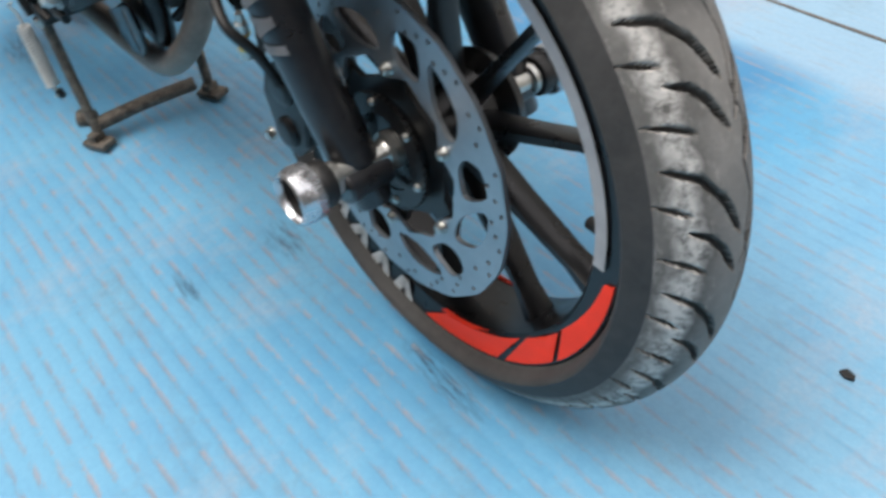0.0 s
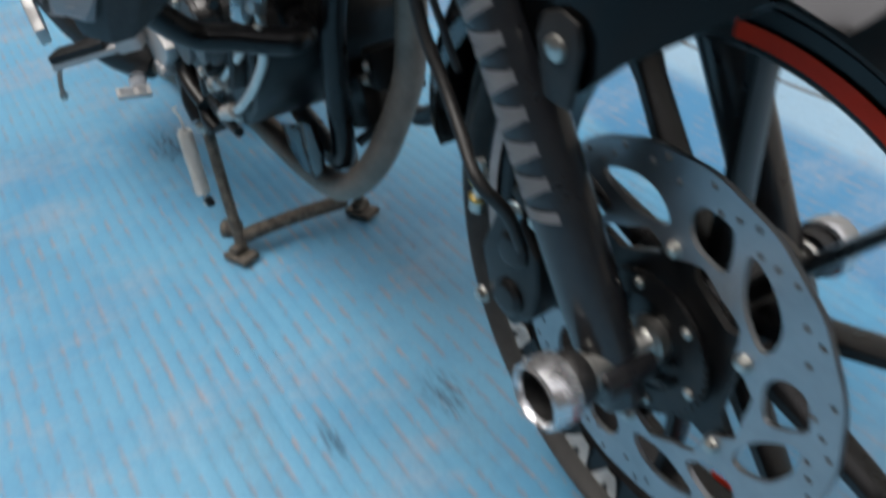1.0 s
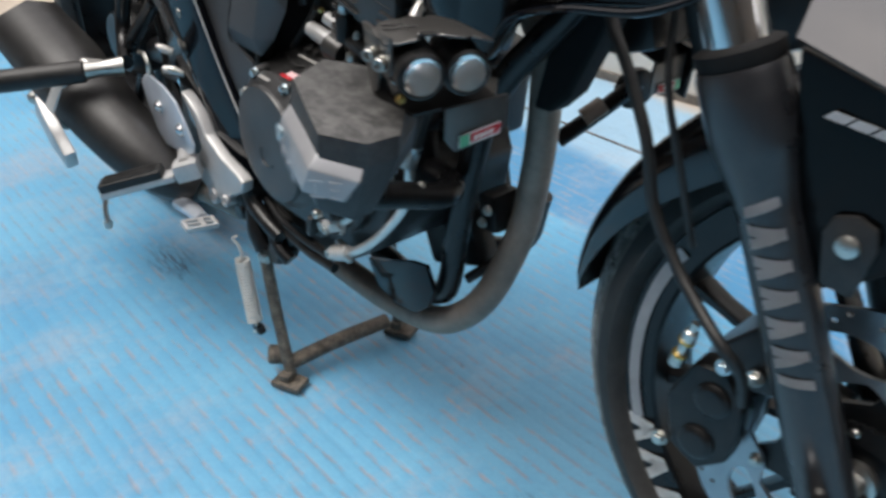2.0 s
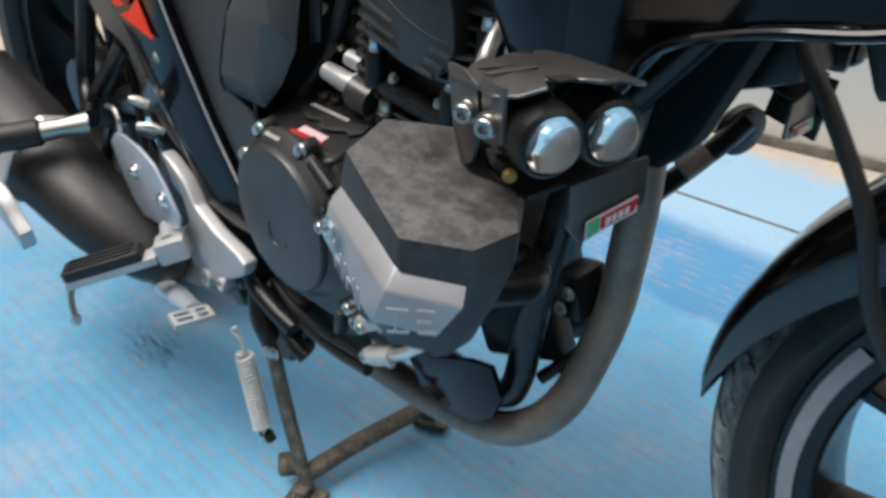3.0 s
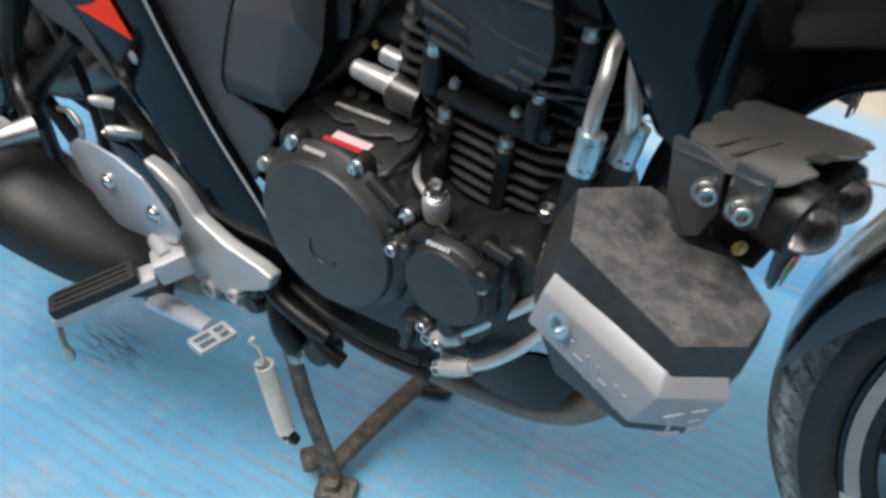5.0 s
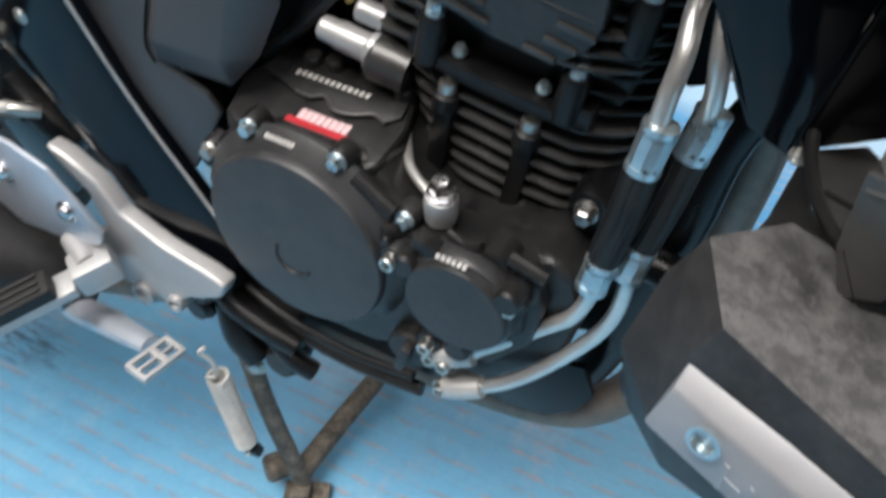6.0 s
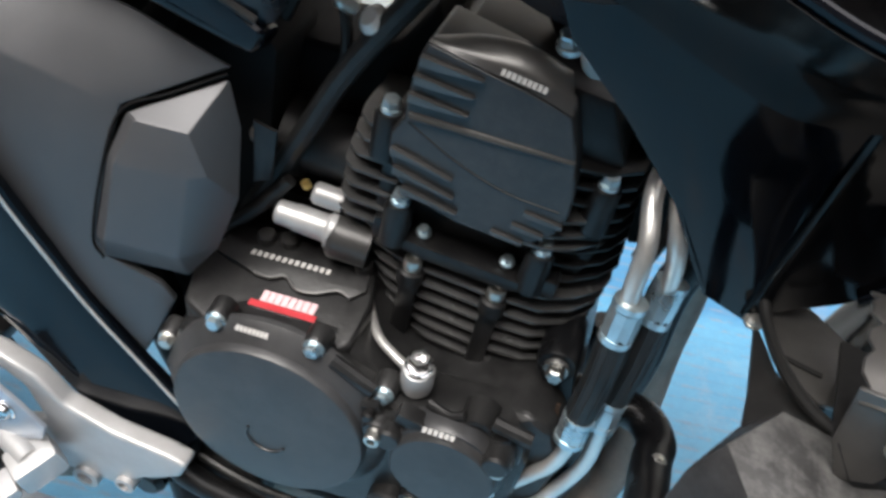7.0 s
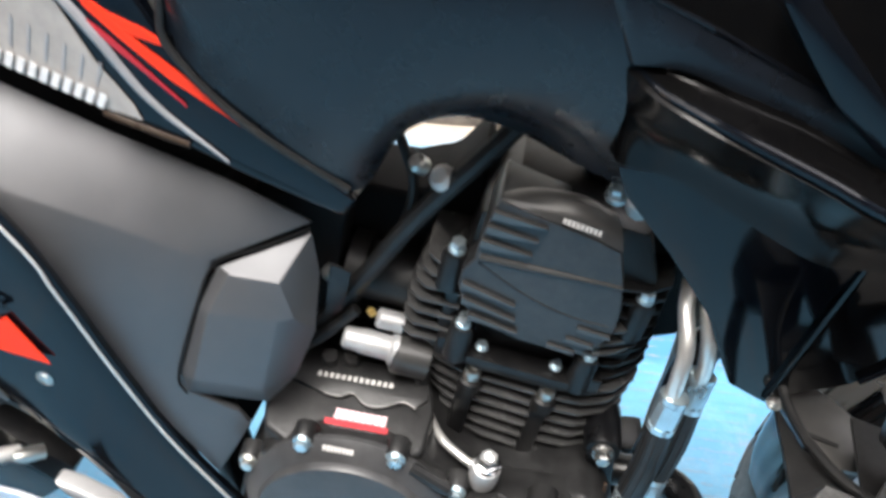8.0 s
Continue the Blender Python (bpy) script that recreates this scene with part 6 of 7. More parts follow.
# brake pedal
bm = tube(bmesh.new(), [(-0.245, -0.198, 0.212), (-0.195, -0.226, 0.224), (-0.137, -0.235, 0.242), (-0.088, -0.241, 0.253)], [0.008, 0.0085, 0.008, 0.006], 12, flat=1.5)
pedal = at_bike("brake_pedal", bm, "guard", "bright brake pedal with a slotted pad")
PAD = pose(-0.073, -0.250, 0.255, 6, 8, 86) @ Matrix.Scale(0.80, 4)
bm = bmesh.new()
for dx, dy, sx, sy in ((0, -0.0115, 0.052, 0.005), (0, 0.0115, 0.052, 0.005), (0, 0, 0.050, 0.004), (-0.0235, 0, 0.006, 0.026), (0.0235, 0, 0.006, 0.026), (0.004, 0, 0.008, 0.024)):
    merge(bm, block(PAD @ Matrix.Translation((dx, dy, 0)), (sx, sy, 0.008), 0.0015))
at_bike("pedal_pad", bm, "cast", "", pedal)
# added dark backing behind the hangers, in place of the rear clutter
bm = slab([(-0.640, -0.062, 0.520), (-0.460, -0.064, 0.470), (-0.330, -0.070, 0.452), (-0.270, -0.080, 0.410), (-0.205, -0.090, 0.430), (-0.225, -0.090, 0.640), (-0.300, -0.070, 0.800), (-0.640, -0.060, 0.820)], (0, 0.03, 0), 0.006)
at_bike("rear_backing", bm, "matt", "matt black backing for the dark clutter at the rear")
# added dark slab that closes the view beyond the rear wheel
bm = slab([(-1.000, 0.060, 0.260), (-0.720, 0.060, 0.230), (-0.420, 0.060, 0.270), (-0.400, 0.060, 0.470), (-0.640, 0.060, 0.520), (-1.000, 0.060, 0.440)], (0, 0.02, 0), 0.008)
at_bike("far_backing", bm, "matt", "black backing slab beyond the rear wheel")
# passenger peg
bm = tube(bmesh.new(), [(-0.318, -0.228, 0.386), (-0.326, -0.255, 0.386), (-0.336, -0.285, 0.385)], [0.014, 0.0105, 0.013], 16)
pp = at_bike("passenger_peg", bm, "zinc", "bright passenger peg with a black rubber")
bm = lathe(bmesh.new(), [(0.0135, 0), (0.0155, 0.003), (0.0155, 0.112), (0.0125, 0.118)], along((-0.332, -0.275, 0.385), (-0.34, -0.93, -0.02)), 22)
at_bike("peg_rubber", bm, "rubber", "black peg rubber", pp)
# passenger peg hanger and rear sub-frame
for pts, r, mat, lab in (([(-0.345, -0.188, 0.520), (-0.372, -0.190, 0.468), (-0.384, -0.196, 0.425), (-0.366, -0.206, 0.398), (-0.325, -0.222, 0.388)], 0.011, "frame", "black tube of the passenger peg hanger"),
                         ([(-0.262, -0.188, 0.482), (-0.300, -0.190, 0.452), (-0.336, -0.198, 0.418), (-0.346, -0.206, 0.398)], 0.010, "frame", "black tube of the passenger peg hanger"),
                         ([(-0.330, -0.170, 0.470), (-0.306, -0.172, 0.428), (-0.290, -0.178, 0.390), (-0.276, -0.184, 0.352)], 0.005, "engine", "grey rod behind the hanger"),
                         ([(-0.180, -0.12, 0.50), (-0.30, -0.13, 0.42), (-0.45, -0.10, 0.345), (-0.62, -0.08, 0.300)], 0.022, "frame", "black swingarm")):
    at_bike("subframe_tube", tube(bmesh.new(), pts, r, 14), mat, lab)
for x, y, z, mat in ((-0.226, -0.196, 0.398, "alu"), (-0.206, -0.196, 0.404, "zinc"), (-0.250, -0.190, 0.420, "alu"), (-0.240, -0.192, 0.388, "zinc")):
    bm = lathe(bmesh.new(), [(0.0055, -0.010), (0.006, 0.003), (0.0042, 0.009), (0.0025, 0.012)], along((x, y, z), (-0.5, -0.7, 0.4)), 14)
    at_bike("cylinder_fitting", bm, mat, "small bright fitting of the rear brake cylinder")
bm = block(pose(-0.225, -0.168, 0.378, 0, 30, 0), (0.075, 0.024, 0.030), 0.006)
at_bike("brake_master", bm, "engine", "black rear brake cylinder")
bm = slab([(-0.330, -0.150, 0.330), (-0.240, -0.150, 0.335), (-0.225, -0.150, 0.300), (-0.262, -0.150, 0.262), (-0.310, -0.150, 0.285)], (0, 0.01, 0), 0.003)
at_bike("chain_guard", bm, "gloss_navy", "dark blue-black plastic guard behind the hanger")

# rear wheel
REAR = Matrix.Translation((-0.640, -0.070, 0.316)) @ Euler((0, 0, radians(4.0))).to_matrix().to_4x4()
rim_bm = ring_lathe(bmesh.new(), [(0.2265, 0.05), (0.206, 0.034), (0.204, 0), (0.206, -0.034), (0.2265, -0.05), (0.2, -0.046), (0.194, 0), (0.2, 0.046)], REAR @ FACE, 96)
lathe(rim_bm, [(0.05, -0.06), (0.06, -0.04), (0.06, 0.04), (0.05, 0.06)], REAR @ FACE, 32)
rear_spokes = []
for k in range(5):
    for s in (-1, 1):
        p0, p1 = polar(72 * k + 10 * s, 0.05), polar(72 * k + 16 * s, 0.2)
        rear_spokes.append(tube(bmesh.new(), [REAR @ Vector((p0[0], 0, p0[1])), REAR @ Vector((p1[0], 0, p1[1]))], 0.011, 8))
rear_wheel = at_bike("rear_wheel", rim_bm, "frame", "black cast alloy rear wheel")
for sp in rear_spokes:
    at_bike("spoke", sp, "frame", parent=rear_wheel)
at_bike("tyre", build_tyre(REAR, 0.314, 0.070, 0.222, 160, tread=False), "sidewall", "dusty black rear tyre", rear_wheel, 45)
bm = bmesh.new()
ring = [(polar(-50 + 3 * k, 0.2225), polar(-50 + 3 * k, 0.200)) for k in range(8)]
lo = [[bm.verts.new((REAR @ FACE) @ Vector((*p, 0.0505 if j == 0 else 0.0475))) for j, p in enumerate(q)] for q in ring]
for p, q in zip(lo, lo[1:]):
    bm.faces.new((p[0], q[0], q[1], p[1]))
bmesh.ops.solidify(bm, geom=bm.faces[:], thickness=-0.0008)
at_bike("rim_sticker", bm, "red", "red rim sticker", rear_wheel)

# ---- body panels ----
# grey side cover: an upper facet to the sky, a lower facet to the side
bm = bmesh.new()
V = {k: bm.verts.new(p) for k, p in dict(
    u0=(-0.360, -0.118, 0.712), u1=(-0.205, -0.124, 0.667), u2=(-0.137, -0.124, 0.644), u3=(-0.067, -0.123, 0.622), u4=(-0.013, -0.120, 0.598),
    k0=(-0.360, -0.182, 0.650), k1=(-0.192, -0.166, 0.618), k2=(-0.130, -0.156, 0.596), k3=(-0.089, -0.147, 0.576), k4=(-0.074, -0.143, 0.571),
    b0=(-0.330, -0.186, 0.640), b1=(-0.192, -0.176, 0.602), b2=(-0.166, -0.174, 0.554), b3=(-0.138, -0.173, 0.497), b4=(-0.106, -0.171, 0.435), b5=(-0.075, -0.168, 0.385),
    p0=(-0.081, -0.1545, 0.542), p1=(-0.096, -0.1635, 0.484), p2=(-0.091, -0.1640, 0.467), p3=(-0.058, -0.160, 0.450), c0=(-0.050, -0.158, 0.436)).items()}
for fc in (("u0", "u1", "k1", "k0"), ("u1", "u2", "k2", "k1"), ("u2", "u3", "k3", "k2"), ("u3", "u4", "k4", "k3"), ("k0", "k1", "b1", "b0"), ("k1", "k2", "b2", "b1"), ("k2", "k3", "p0", "b2"), ("k3", "k4", "p0"),
           ("p0", "p1", "b3", "b2"), ("p1", "p2", "b4", "b3"), ("p2", "p3", "c0", "b5", "b4")):
    bm.faces.new([V[k] for k in fc])
bmesh.ops.recalc_face_normals(bm, faces=bm.faces[:])
bmesh.ops.solidify(bm, geom=bm.faces[:], thickness=0.006)
soften(bm, 0.002, 2, 14)
side_cover = at_bike("side_cover", bm, "grey_panel", "matt dark grey side cover with a raised pad", angle=30)
# raised pad, cut into facets
bm = bmesh.new()
V = {k: bm.verts.new(p) for k, p in dict(
    q1=(-0.071, -0.1425, 0.567), q2=(-0.013, -0.1215, 0.592), q3=(-0.007, -0.1240, 0.562), q4=(-0.008, -0.1340, 0.516), q5=(-0.018, -0.1470, 0.484), q6=(-0.037, -0.1560, 0.461), q7=(-0.091, -0.1645, 0.467), q8=(-0.0955, -0.1640, 0.484), q9=(-0.0805, -0.1550, 0.542),
    A=(-0.060, -0.1510, 0.569), B=(-0.027, -0.1488, 0.567), C=(-0.017, -0.1508, 0.541), D=(-0.028, -0.1553, 0.540), E=(-0.037, -0.1645, 0.483), F=(-0.083, -0.1715, 0.488), G=(-0.071, -0.1625, 0.543)).items()}
for fc in (("q1", "q2", "B", "A"), ("q2", "q3", "B"), ("B", "q3", "q4", "C"), ("A", "B", "C", "D"), ("D", "C", "q4", "q5", "E"), ("A", "D", "G"), ("G", "D", "E", "F"), ("E", "q5", "q6"), ("F", "E", "q6", "q7"), ("q8", "F", "q7"), ("q9", "G", "F", "q8"), ("q1", "A", "G", "q9"),
           ("q1", "q9", "q8", "q7", "q6", "q5", "q4", "q3", "q2")):
    bm.faces.new([V[k] for k in fc])
bmesh.ops.recalc_face_normals(bm, faces=bm.faces[:])
soften(bm, 0.0016, 2, 10)
at_bike("cover_pad", bm, "grey_panel", "", side_cover, 25)
# dark seam round the pad
at_bike("pad_seam", tube(bmesh.new(), [(-0.014, -0.1225, 0.5945), (-0.045, -0.1345, 0.5810), (-0.072, -0.1435, 0.5690), (-0.0815, -0.1560, 0.5420), (-0.0965, -0.1650, 0.4840), (-0.0925, -0.1655, 0.4660)], 0.0009, 8), "matt", "", side_cover)

# dark inner panel behind the side cover
bm = slab([(-0.300, -0.100, 0.720), (-0.020, -0.098, 0.640), (0.004, -0.096, 0.600), (-0.004, -0.096, 0.540), (-0.020, -0.100, 0.470), (-0.050, -0.110, 0.430), (-0.090, -0.125, 0.330), (-0.200, -0.130, 0.400), (-0.300, -0.120, 0.560)], (0, 0.06, 0), 0.004)
at_bike("inner_panel", bm, "matt", "black inner panel behind the side cover")

# glossy frame panel that runs down to the footrest
PANEL_REAR = [(-0.440, -0.186, 0.620), (-0.319, -0.190, 0.505), (-0.256, -0.191, 0.485), (-0.212, -0.191, 0.456), (-0.177, -0.191, 0.420), (-0.150, -0.190, 0.384), (-0.130, -0.188, 0.345), (-0.105, -0.184, 0.315), (-0.058, -0.180, 0.292)]
PANEL_EDGE = [(-0.300, -0.196, 0.775), (-0.235, -0.194, 0.690), (-0.178, -0.190, 0.611), (-0.154, -0.189, 0.563), (-0.132, -0.184, 0.500), (-0.104, -0.178, 0.430), (-0.073, -0.175, 0.378), (-0.050, -0.175, 0.345), (-0.040, -0.176, 0.312)]
rows = [[Vector(p) + Vector((0.003, 0.010, 0.002)) for p in PANEL_REAR], PANEL_REAR, [Vector(p).lerp(Vector(q), 0.5) + Vector((0, -0.0010, 0)) for p, q in zip(PANEL_REAR, PANEL_EDGE)], PANEL_EDGE, [Vector(p) + Vector((-0.001, 0.010, 0)) for p in PANEL_EDGE]]
strip = at_bike("frame_panel", loft(rows, 4, 0.003), "gloss_navy", "glossy blue-black frame panel with a silver edge and red flash", angle=40)
def panel_point(k, t):
    return Vector(PANEL_REAR[k]).lerp(Vector(PANEL_EDGE[k]), t) + Vector((0, -0.0022 + 0.001 * t, 0))


rows = [[panel_point(k, a * w) for k, w in ((0, 0.32), (1, 0.27), (2, 0.17), (3, 0.04))] for a in (0.03, 0.5, 1.0)]
at_bike("panel_border", loft(rows, 4, 0.0016), "shoulder", "matt grey rear border of the panel", strip, 40)
at_bike("pin_stripe", tube(bmesh.new(), [(-0.290, -0.197, 0.760), (-0.178, -0.191, 0.611), (-0.154, -0.190, 0.563), (-0.132, -0.185, 0.500), (-0.104, -0.179, 0.430), (-0.073, -0.176, 0.378), (-0.050, -0.176, 0.345)], 0.0013, 8), "alu", "thin silver edge line", strip)


def flash(points, y0, mat, name, parent, label="", thick=0.0012):
    return at_bike(name, slab([(x, y0, z) for x, z in points], (0, thick, 0), 0), mat, label, parent)


YF = -0.1945
flash([(-0.190, 0.541), (-0.169, 0.505), (-0.239, 0.517), (-0.212, 0.526)], YF, "red", "red_flash", strip, "red flash decal")
flash([(-0.286, 0.566), (-0.225, 0.577), (-0.195, 0.557), (-0.198, 0.543), (-0.216, 0.531), (-0.245, 0.524), (-0.266, 0.533), (-0.300, 0.551)], YF, "red", "red_flash", strip, "red flash decal")
flash([(-0.330, 0.600), (-0.290, 0.572), (-0.232, 0.583), (-0.262, 0.640)], YF, "red", "red_flash", strip, "red flash decal")
R4 = [(-0.253, 0.552), (-0.222, 0.569), (-0.187, 0.551), (-0.222, 0.532)]
for p, q in zip(R4, R4[1:] + R4[:1]):
    d = Vector((q[0] - p[0], q[1] - p[1])).normalized() * 0.0017
    flash([(p[0] - d.y, p[1] + d.x), (q[0] - d.y, q[1] + d.x), (q[0] + d.y, q[1] - d.x), (p[0] + d.y, p[1] - d.x)], YF - 0.0006, "gloss", "flash_line", strip, "thin black line in the red flash", 0.0006)
at_bike("panel_screw", bolt_bm(face_right(-0.179, -0.1905, 0.485), 0.0045, 0.002, hexed=False), "zinc", "", strip)

# trim between tank and side cover
TRIM = [(-0.330, 0.800), (-0.340, 0.730), (-0.190, 0.690), (-0.110, 0.664), (-0.050, 0.640), (0.010, 0.618), (0.020, 0.632), (-0.030, 0.668), (-0.082, 0.708), (-0.100, 0.738), (-0.108, 0.790), (-0.200, 0.850)]
trim = at_bike("tank_trim", slab([(x, -0.141 + 0.05 * max(0, x + 0.05), z) for x, z in TRIM], (0, 0.02, -0.004), 0.005, 3), "gloss_navy", "blue-black tank trim with silver and red decals")
YT = -0.1424
flash([(-0.300, 0.760), (-0.300, 0.728), (-0.190, 0.690), (-0.156, 0.679), (-0.128, 0.671), (-0.107, 0.667), (-0.111, 0.676), (-0.130, 0.700), (-0.146, 0.730), (-0.180, 0.760)], YT, "field", "silver_field", trim, "silver hatched decal field")
for k in range(12):
    x = -0.236 + 0.0095 * k
    flash([(x, 0.722 - 0.35 * (x + 0.236)), (x + 0.0016, 0.722 - 0.35 * (x + 0.236)), (x + 0.006, 0.746 - 0.45 * (x + 0.236)), (x + 0.0044, 0.746 - 0.45 * (x + 0.236))], YT - 0.0006, "grey_mark", "hatch_line", trim)
mark_row("trim_mark", "white", "pale printed bars on the trim", trim, (-0.204, YT - 0.0012, 0.696), (0.95, 0, -0.31), (0.3, 0, 0.95), 0.082, 0.0095, 12, 0.1, 0.42)
at_bike("silver_line", tube(bmesh.new(), [(-0.152, YT + 0.0008, 0.744), (-0.130, YT + 0.0008, 0.7185), (-0.100, YT + 0.0008, 0.680), (-0.057, YT + 0.0015, 0.647)], [0.0030, 0.0034, 0.0024, 0.0009], 8), "silver_bar", "silver decal line", trim)
flash([(-0.134, 0.741), (-0.128, 0.736), (-0.119, 0.730), (-0.099, 0.723), (-0.087, 0.717), (-0.090, 0.715), (-0.105, 0.7185), (-0.122, 0.7260), (-0.136, 0.737)], YT, "red", "red_flash", trim, "red flash decal")
flash([(-0.131, 0.732), (-0.114, 0.717), (-0.087, 0.696), (-0.044, 0.6715), (-0.043, 0.6730), (-0.077, 0.698), (-0.100, 0.7135), (-0.127, 0.734)], YT - 0.0004, "red", "red_flash", trim, "red flash decal")
flash([(-0.136, 0.728), (-0.120, 0.712), (-0.079, 0.680), (-0.080, 0.682), (-0.118, 0.715)], YT, "dark_red", "red_line", trim)
at_bike("bronze_edge", tube(bmesh.new(), [(-0.130, YT + 0.0005, 0.668), (-0.100, YT + 0.0005, 0.660), (-0.080, YT + 0.001, 0.655)], 0.0022, 8), "bronze", "", trim)

# tank: right flank, bulged, over to the far side
TANK = [
    [(-0.115, -0.100, 0.775), (-0.086, -0.138, 0.714), (-0.044, -0.140, 0.672), (0.014, -0.132, 0.634), (0.040, -0.118, 0.670), (0.070, -0.112, 0.684), (0.108, -0.114, 0.681), (0.165, -0.120, 0.662), (0.215, -0.124, 0.660)],
    [(-0.120, -0.110, 0.800), (-0.080, -0.146, 0.760), (-0.030, -0.156, 0.730), (0.024, -0.158, 0.710), (0.060, -0.154, 0.712), (0.090, -0.152, 0.716), (0.125, -0.152, 0.718), (0.175, -0.150, 0.705), (0.230, -0.148, 0.695)],
    [(-0.125, -0.105, 0.840), (-0.075, -0.140, 0.830), (-0.020, -0.158, 0.810), (0.040, -0.166, 0.795), (0.085, -0.168, 0.790), (0.125, -0.168, 0.786), (0.165, -0.166, 0.780), (0.215, -0.160, 0.770), (0.260, -0.155, 0.760)],
    [(-0.125, -0.060, 0.880), (-0.070, -0.090, 0.890), (-0.010, -0.110, 0.900), (0.060, -0.120, 0.895), (0.110, -0.122, 0.885), (0.160, -0.122, 0.875), (0.210, -0.118, 0.860), (0.260, -0.112, 0.845), (0.300, -0.105, 0.830)],
    [(-0.125, -0.02, 0.890), (-0.070, -0.02, 0.910), (-0.010, -0.02, 0.925), (0.060, -0.02, 0.925), (0.110, -0.02, 0.918), (0.160, -0.02, 0.908), (0.210, -0.02, 0.892), (0.260, -0.02, 0.875), (0.300, -0.02, 0.86)],
    [(-0.115, 0.06, 0.775), (-0.086, 0.10, 0.76), (-0.044, 0.11, 0.75), (0.014, 0.11, 0.74), (0.040, 0.11, 0.74), (0.070, 0.11, 0.74), (0.108, 0.11, 0.74), (0.165, 0.11, 0.73), (0.215, 0.11, 0.72)],
]
tank = at_bike("fuel_tank", loft(TANK, 5, 0.004), "tank", "satin blue-black fuel tank", angle=60)
at_bike("tank_rim", tube(bmesh.new(), [(-0.089, -0.139, 0.740), (-0.085, -0.142, 0.714), (-0.044, -0.143, 0.675), (0.014, -0.136, 0.638)], 0.0026, 8), "rubber", "black rubber edge of the tank", tank)

# shroud beside the tank with its two air scoops
shroud = at_bike("tank_shroud", slab([(0.155, -0.134, 0.700), (0.172, -0.134, 0.662), (0.205, -0.136, 0.629), (0.238, -0.138, 0.590), (0.256, -0.138, 0.556), (0.267, -0.136, 0.536), (0.294, -0.136, 0.524), (0.296, -0.138, 0.570), (0.300, -0.142, 0.620), (0.310, -0.146, 0.660), (0.260, -0.150, 0.690), (0.200, -0.148, 0.715)], (0, 0.008, 0), 0.003, 2),
                 "gloss_navy", "glossy blue-black tank shroud with air scoops")
EDGE = [(0.160, -0.140, 0.696), (0.166, -0.153, 0.695), (0.180, -0.161, 0.699), (0.193, -0.168, 0.700), (0.218, -0.178, 0.693), (0.247, -0.186, 0.683), (0.262, -0.188, 0.678), (0.274, -0.185, 0.676), (0.297, -0.180, 0.675), (0.345, -0.168, 0.672)]
LIP = [(0.150, -0.152, 0.752), (0.158, -0.165, 0.751), (0.168, -0.182, 0.749), (0.187, -0.196, 0.746), (0.204, -0.203, 0.742), (0.223, -0.208, 0.737), (0.244, -0.210, 0.730), (0.269, -0.210, 0.720), (0.300, -0.205, 0.710), (0.350, -0.190, 0.698)]
HOLLOW = [(a[0] * 0.55 + b[0] * 0.45, a[1] * 0.5 + b[1] * 0.5 + 0.006, a[2] * 0.5 + b[2] * 0.5) for a, b in zip(EDGE, LIP)]
FLANK = [(0.144, -0.154, 0.757), (0.154, -0.168, 0.754), (0.162, -0.170, 0.755), (0.174, -0.173, 0.756), (0.187, -0.176, 0.755), (0.200, -0.178, 0.752), (0.226, -0.180, 0.746), (0.256, -0.180, 0.734), (0.288, -0.176, 0.719), (0.348, -0.165, 0.698)]
CREASE = [(0.118, -0.154, 0.796), (0.136, -0.168, 0.791), (0.149, -0.170, 0.788), (0.167, -0.172, 0.783), (0.183, -0.174, 0.778), (0.202, -0.176, 0.771), (0.232, -0.178, 0.760), (0.260, -0.178, 0.750), (0.291, -0.174, 0.738), (0.344, -0.163, 0.719)]
scoop = at_bike("air_scoop", loft([EDGE, HOLLOW, LIP], 5, 0.005), "wing", "glossy black air scoop with a hollow face", shroud, 50)
at_bike("scoop_edge", tube(bmesh.new(), [Vector(p) + Vector((0, -0.0012, 0)) for p in EDGE], [0.0003, 0.0004, 0.0006, 0.0007, 0.0008, 0.0009, 0.0012, 0.0022, 0.0024, 0.0024], 8), "alu", "silver line along the scoop's edge", shroud)
# deep channel above the lip, then the flank that runs on from the tank up to its crease
CHANNEL = [LIP, [(0.5 * a[0] + 0.5 * b[0], 0.5 * a[1] + 0.5 * b[1] + 0.010, 0.5 * a[2] + 0.5 * b[2]) for a, b in zip(LIP, FLANK)], FLANK]
at_bike("scoop_channel", loft(CHANNEL, 4, 0.003), "wing", "glossy black channel above the scoop", shroud, 40)
UPPER = [FLANK, [(0.5 * a[0] + 0.5 * b[0], 0.5 * a[1] + 0.5 * b[1] - 0.001, 0.5 * a[2] + 0.5 * b[2]) for a, b in zip(FLANK, CREASE)], CREASE]
at_bike("shroud_flank", loft(UPPER, 4, 0.003), "tank", "satin blue-black flank above the scoop", shroud, 50)
at_bike("crease_line", tube(bmesh.new(), [Vector(p) + Vector((0, -0.0004, 0)) for p in CREASE], [0.0003, 0.0004, 0.0008, 0.0010, 0.0012, 0.0012, 0.0012, 0.0012, 0.0012, 0.0012], 8), "gloss_navy", "", shroud)
TOP = [CREASE, [(p[0], p[1] + 0.004, p[2] + 0.024) for p in CREASE], [(p[0], p[1] + 0.010, p[2] + 0.060) for p in CREASE]]
at_bike("shroud_top", loft(TOP, 4, 0.003), "wing", "glossy black plastic above the crease", shroud, 50)
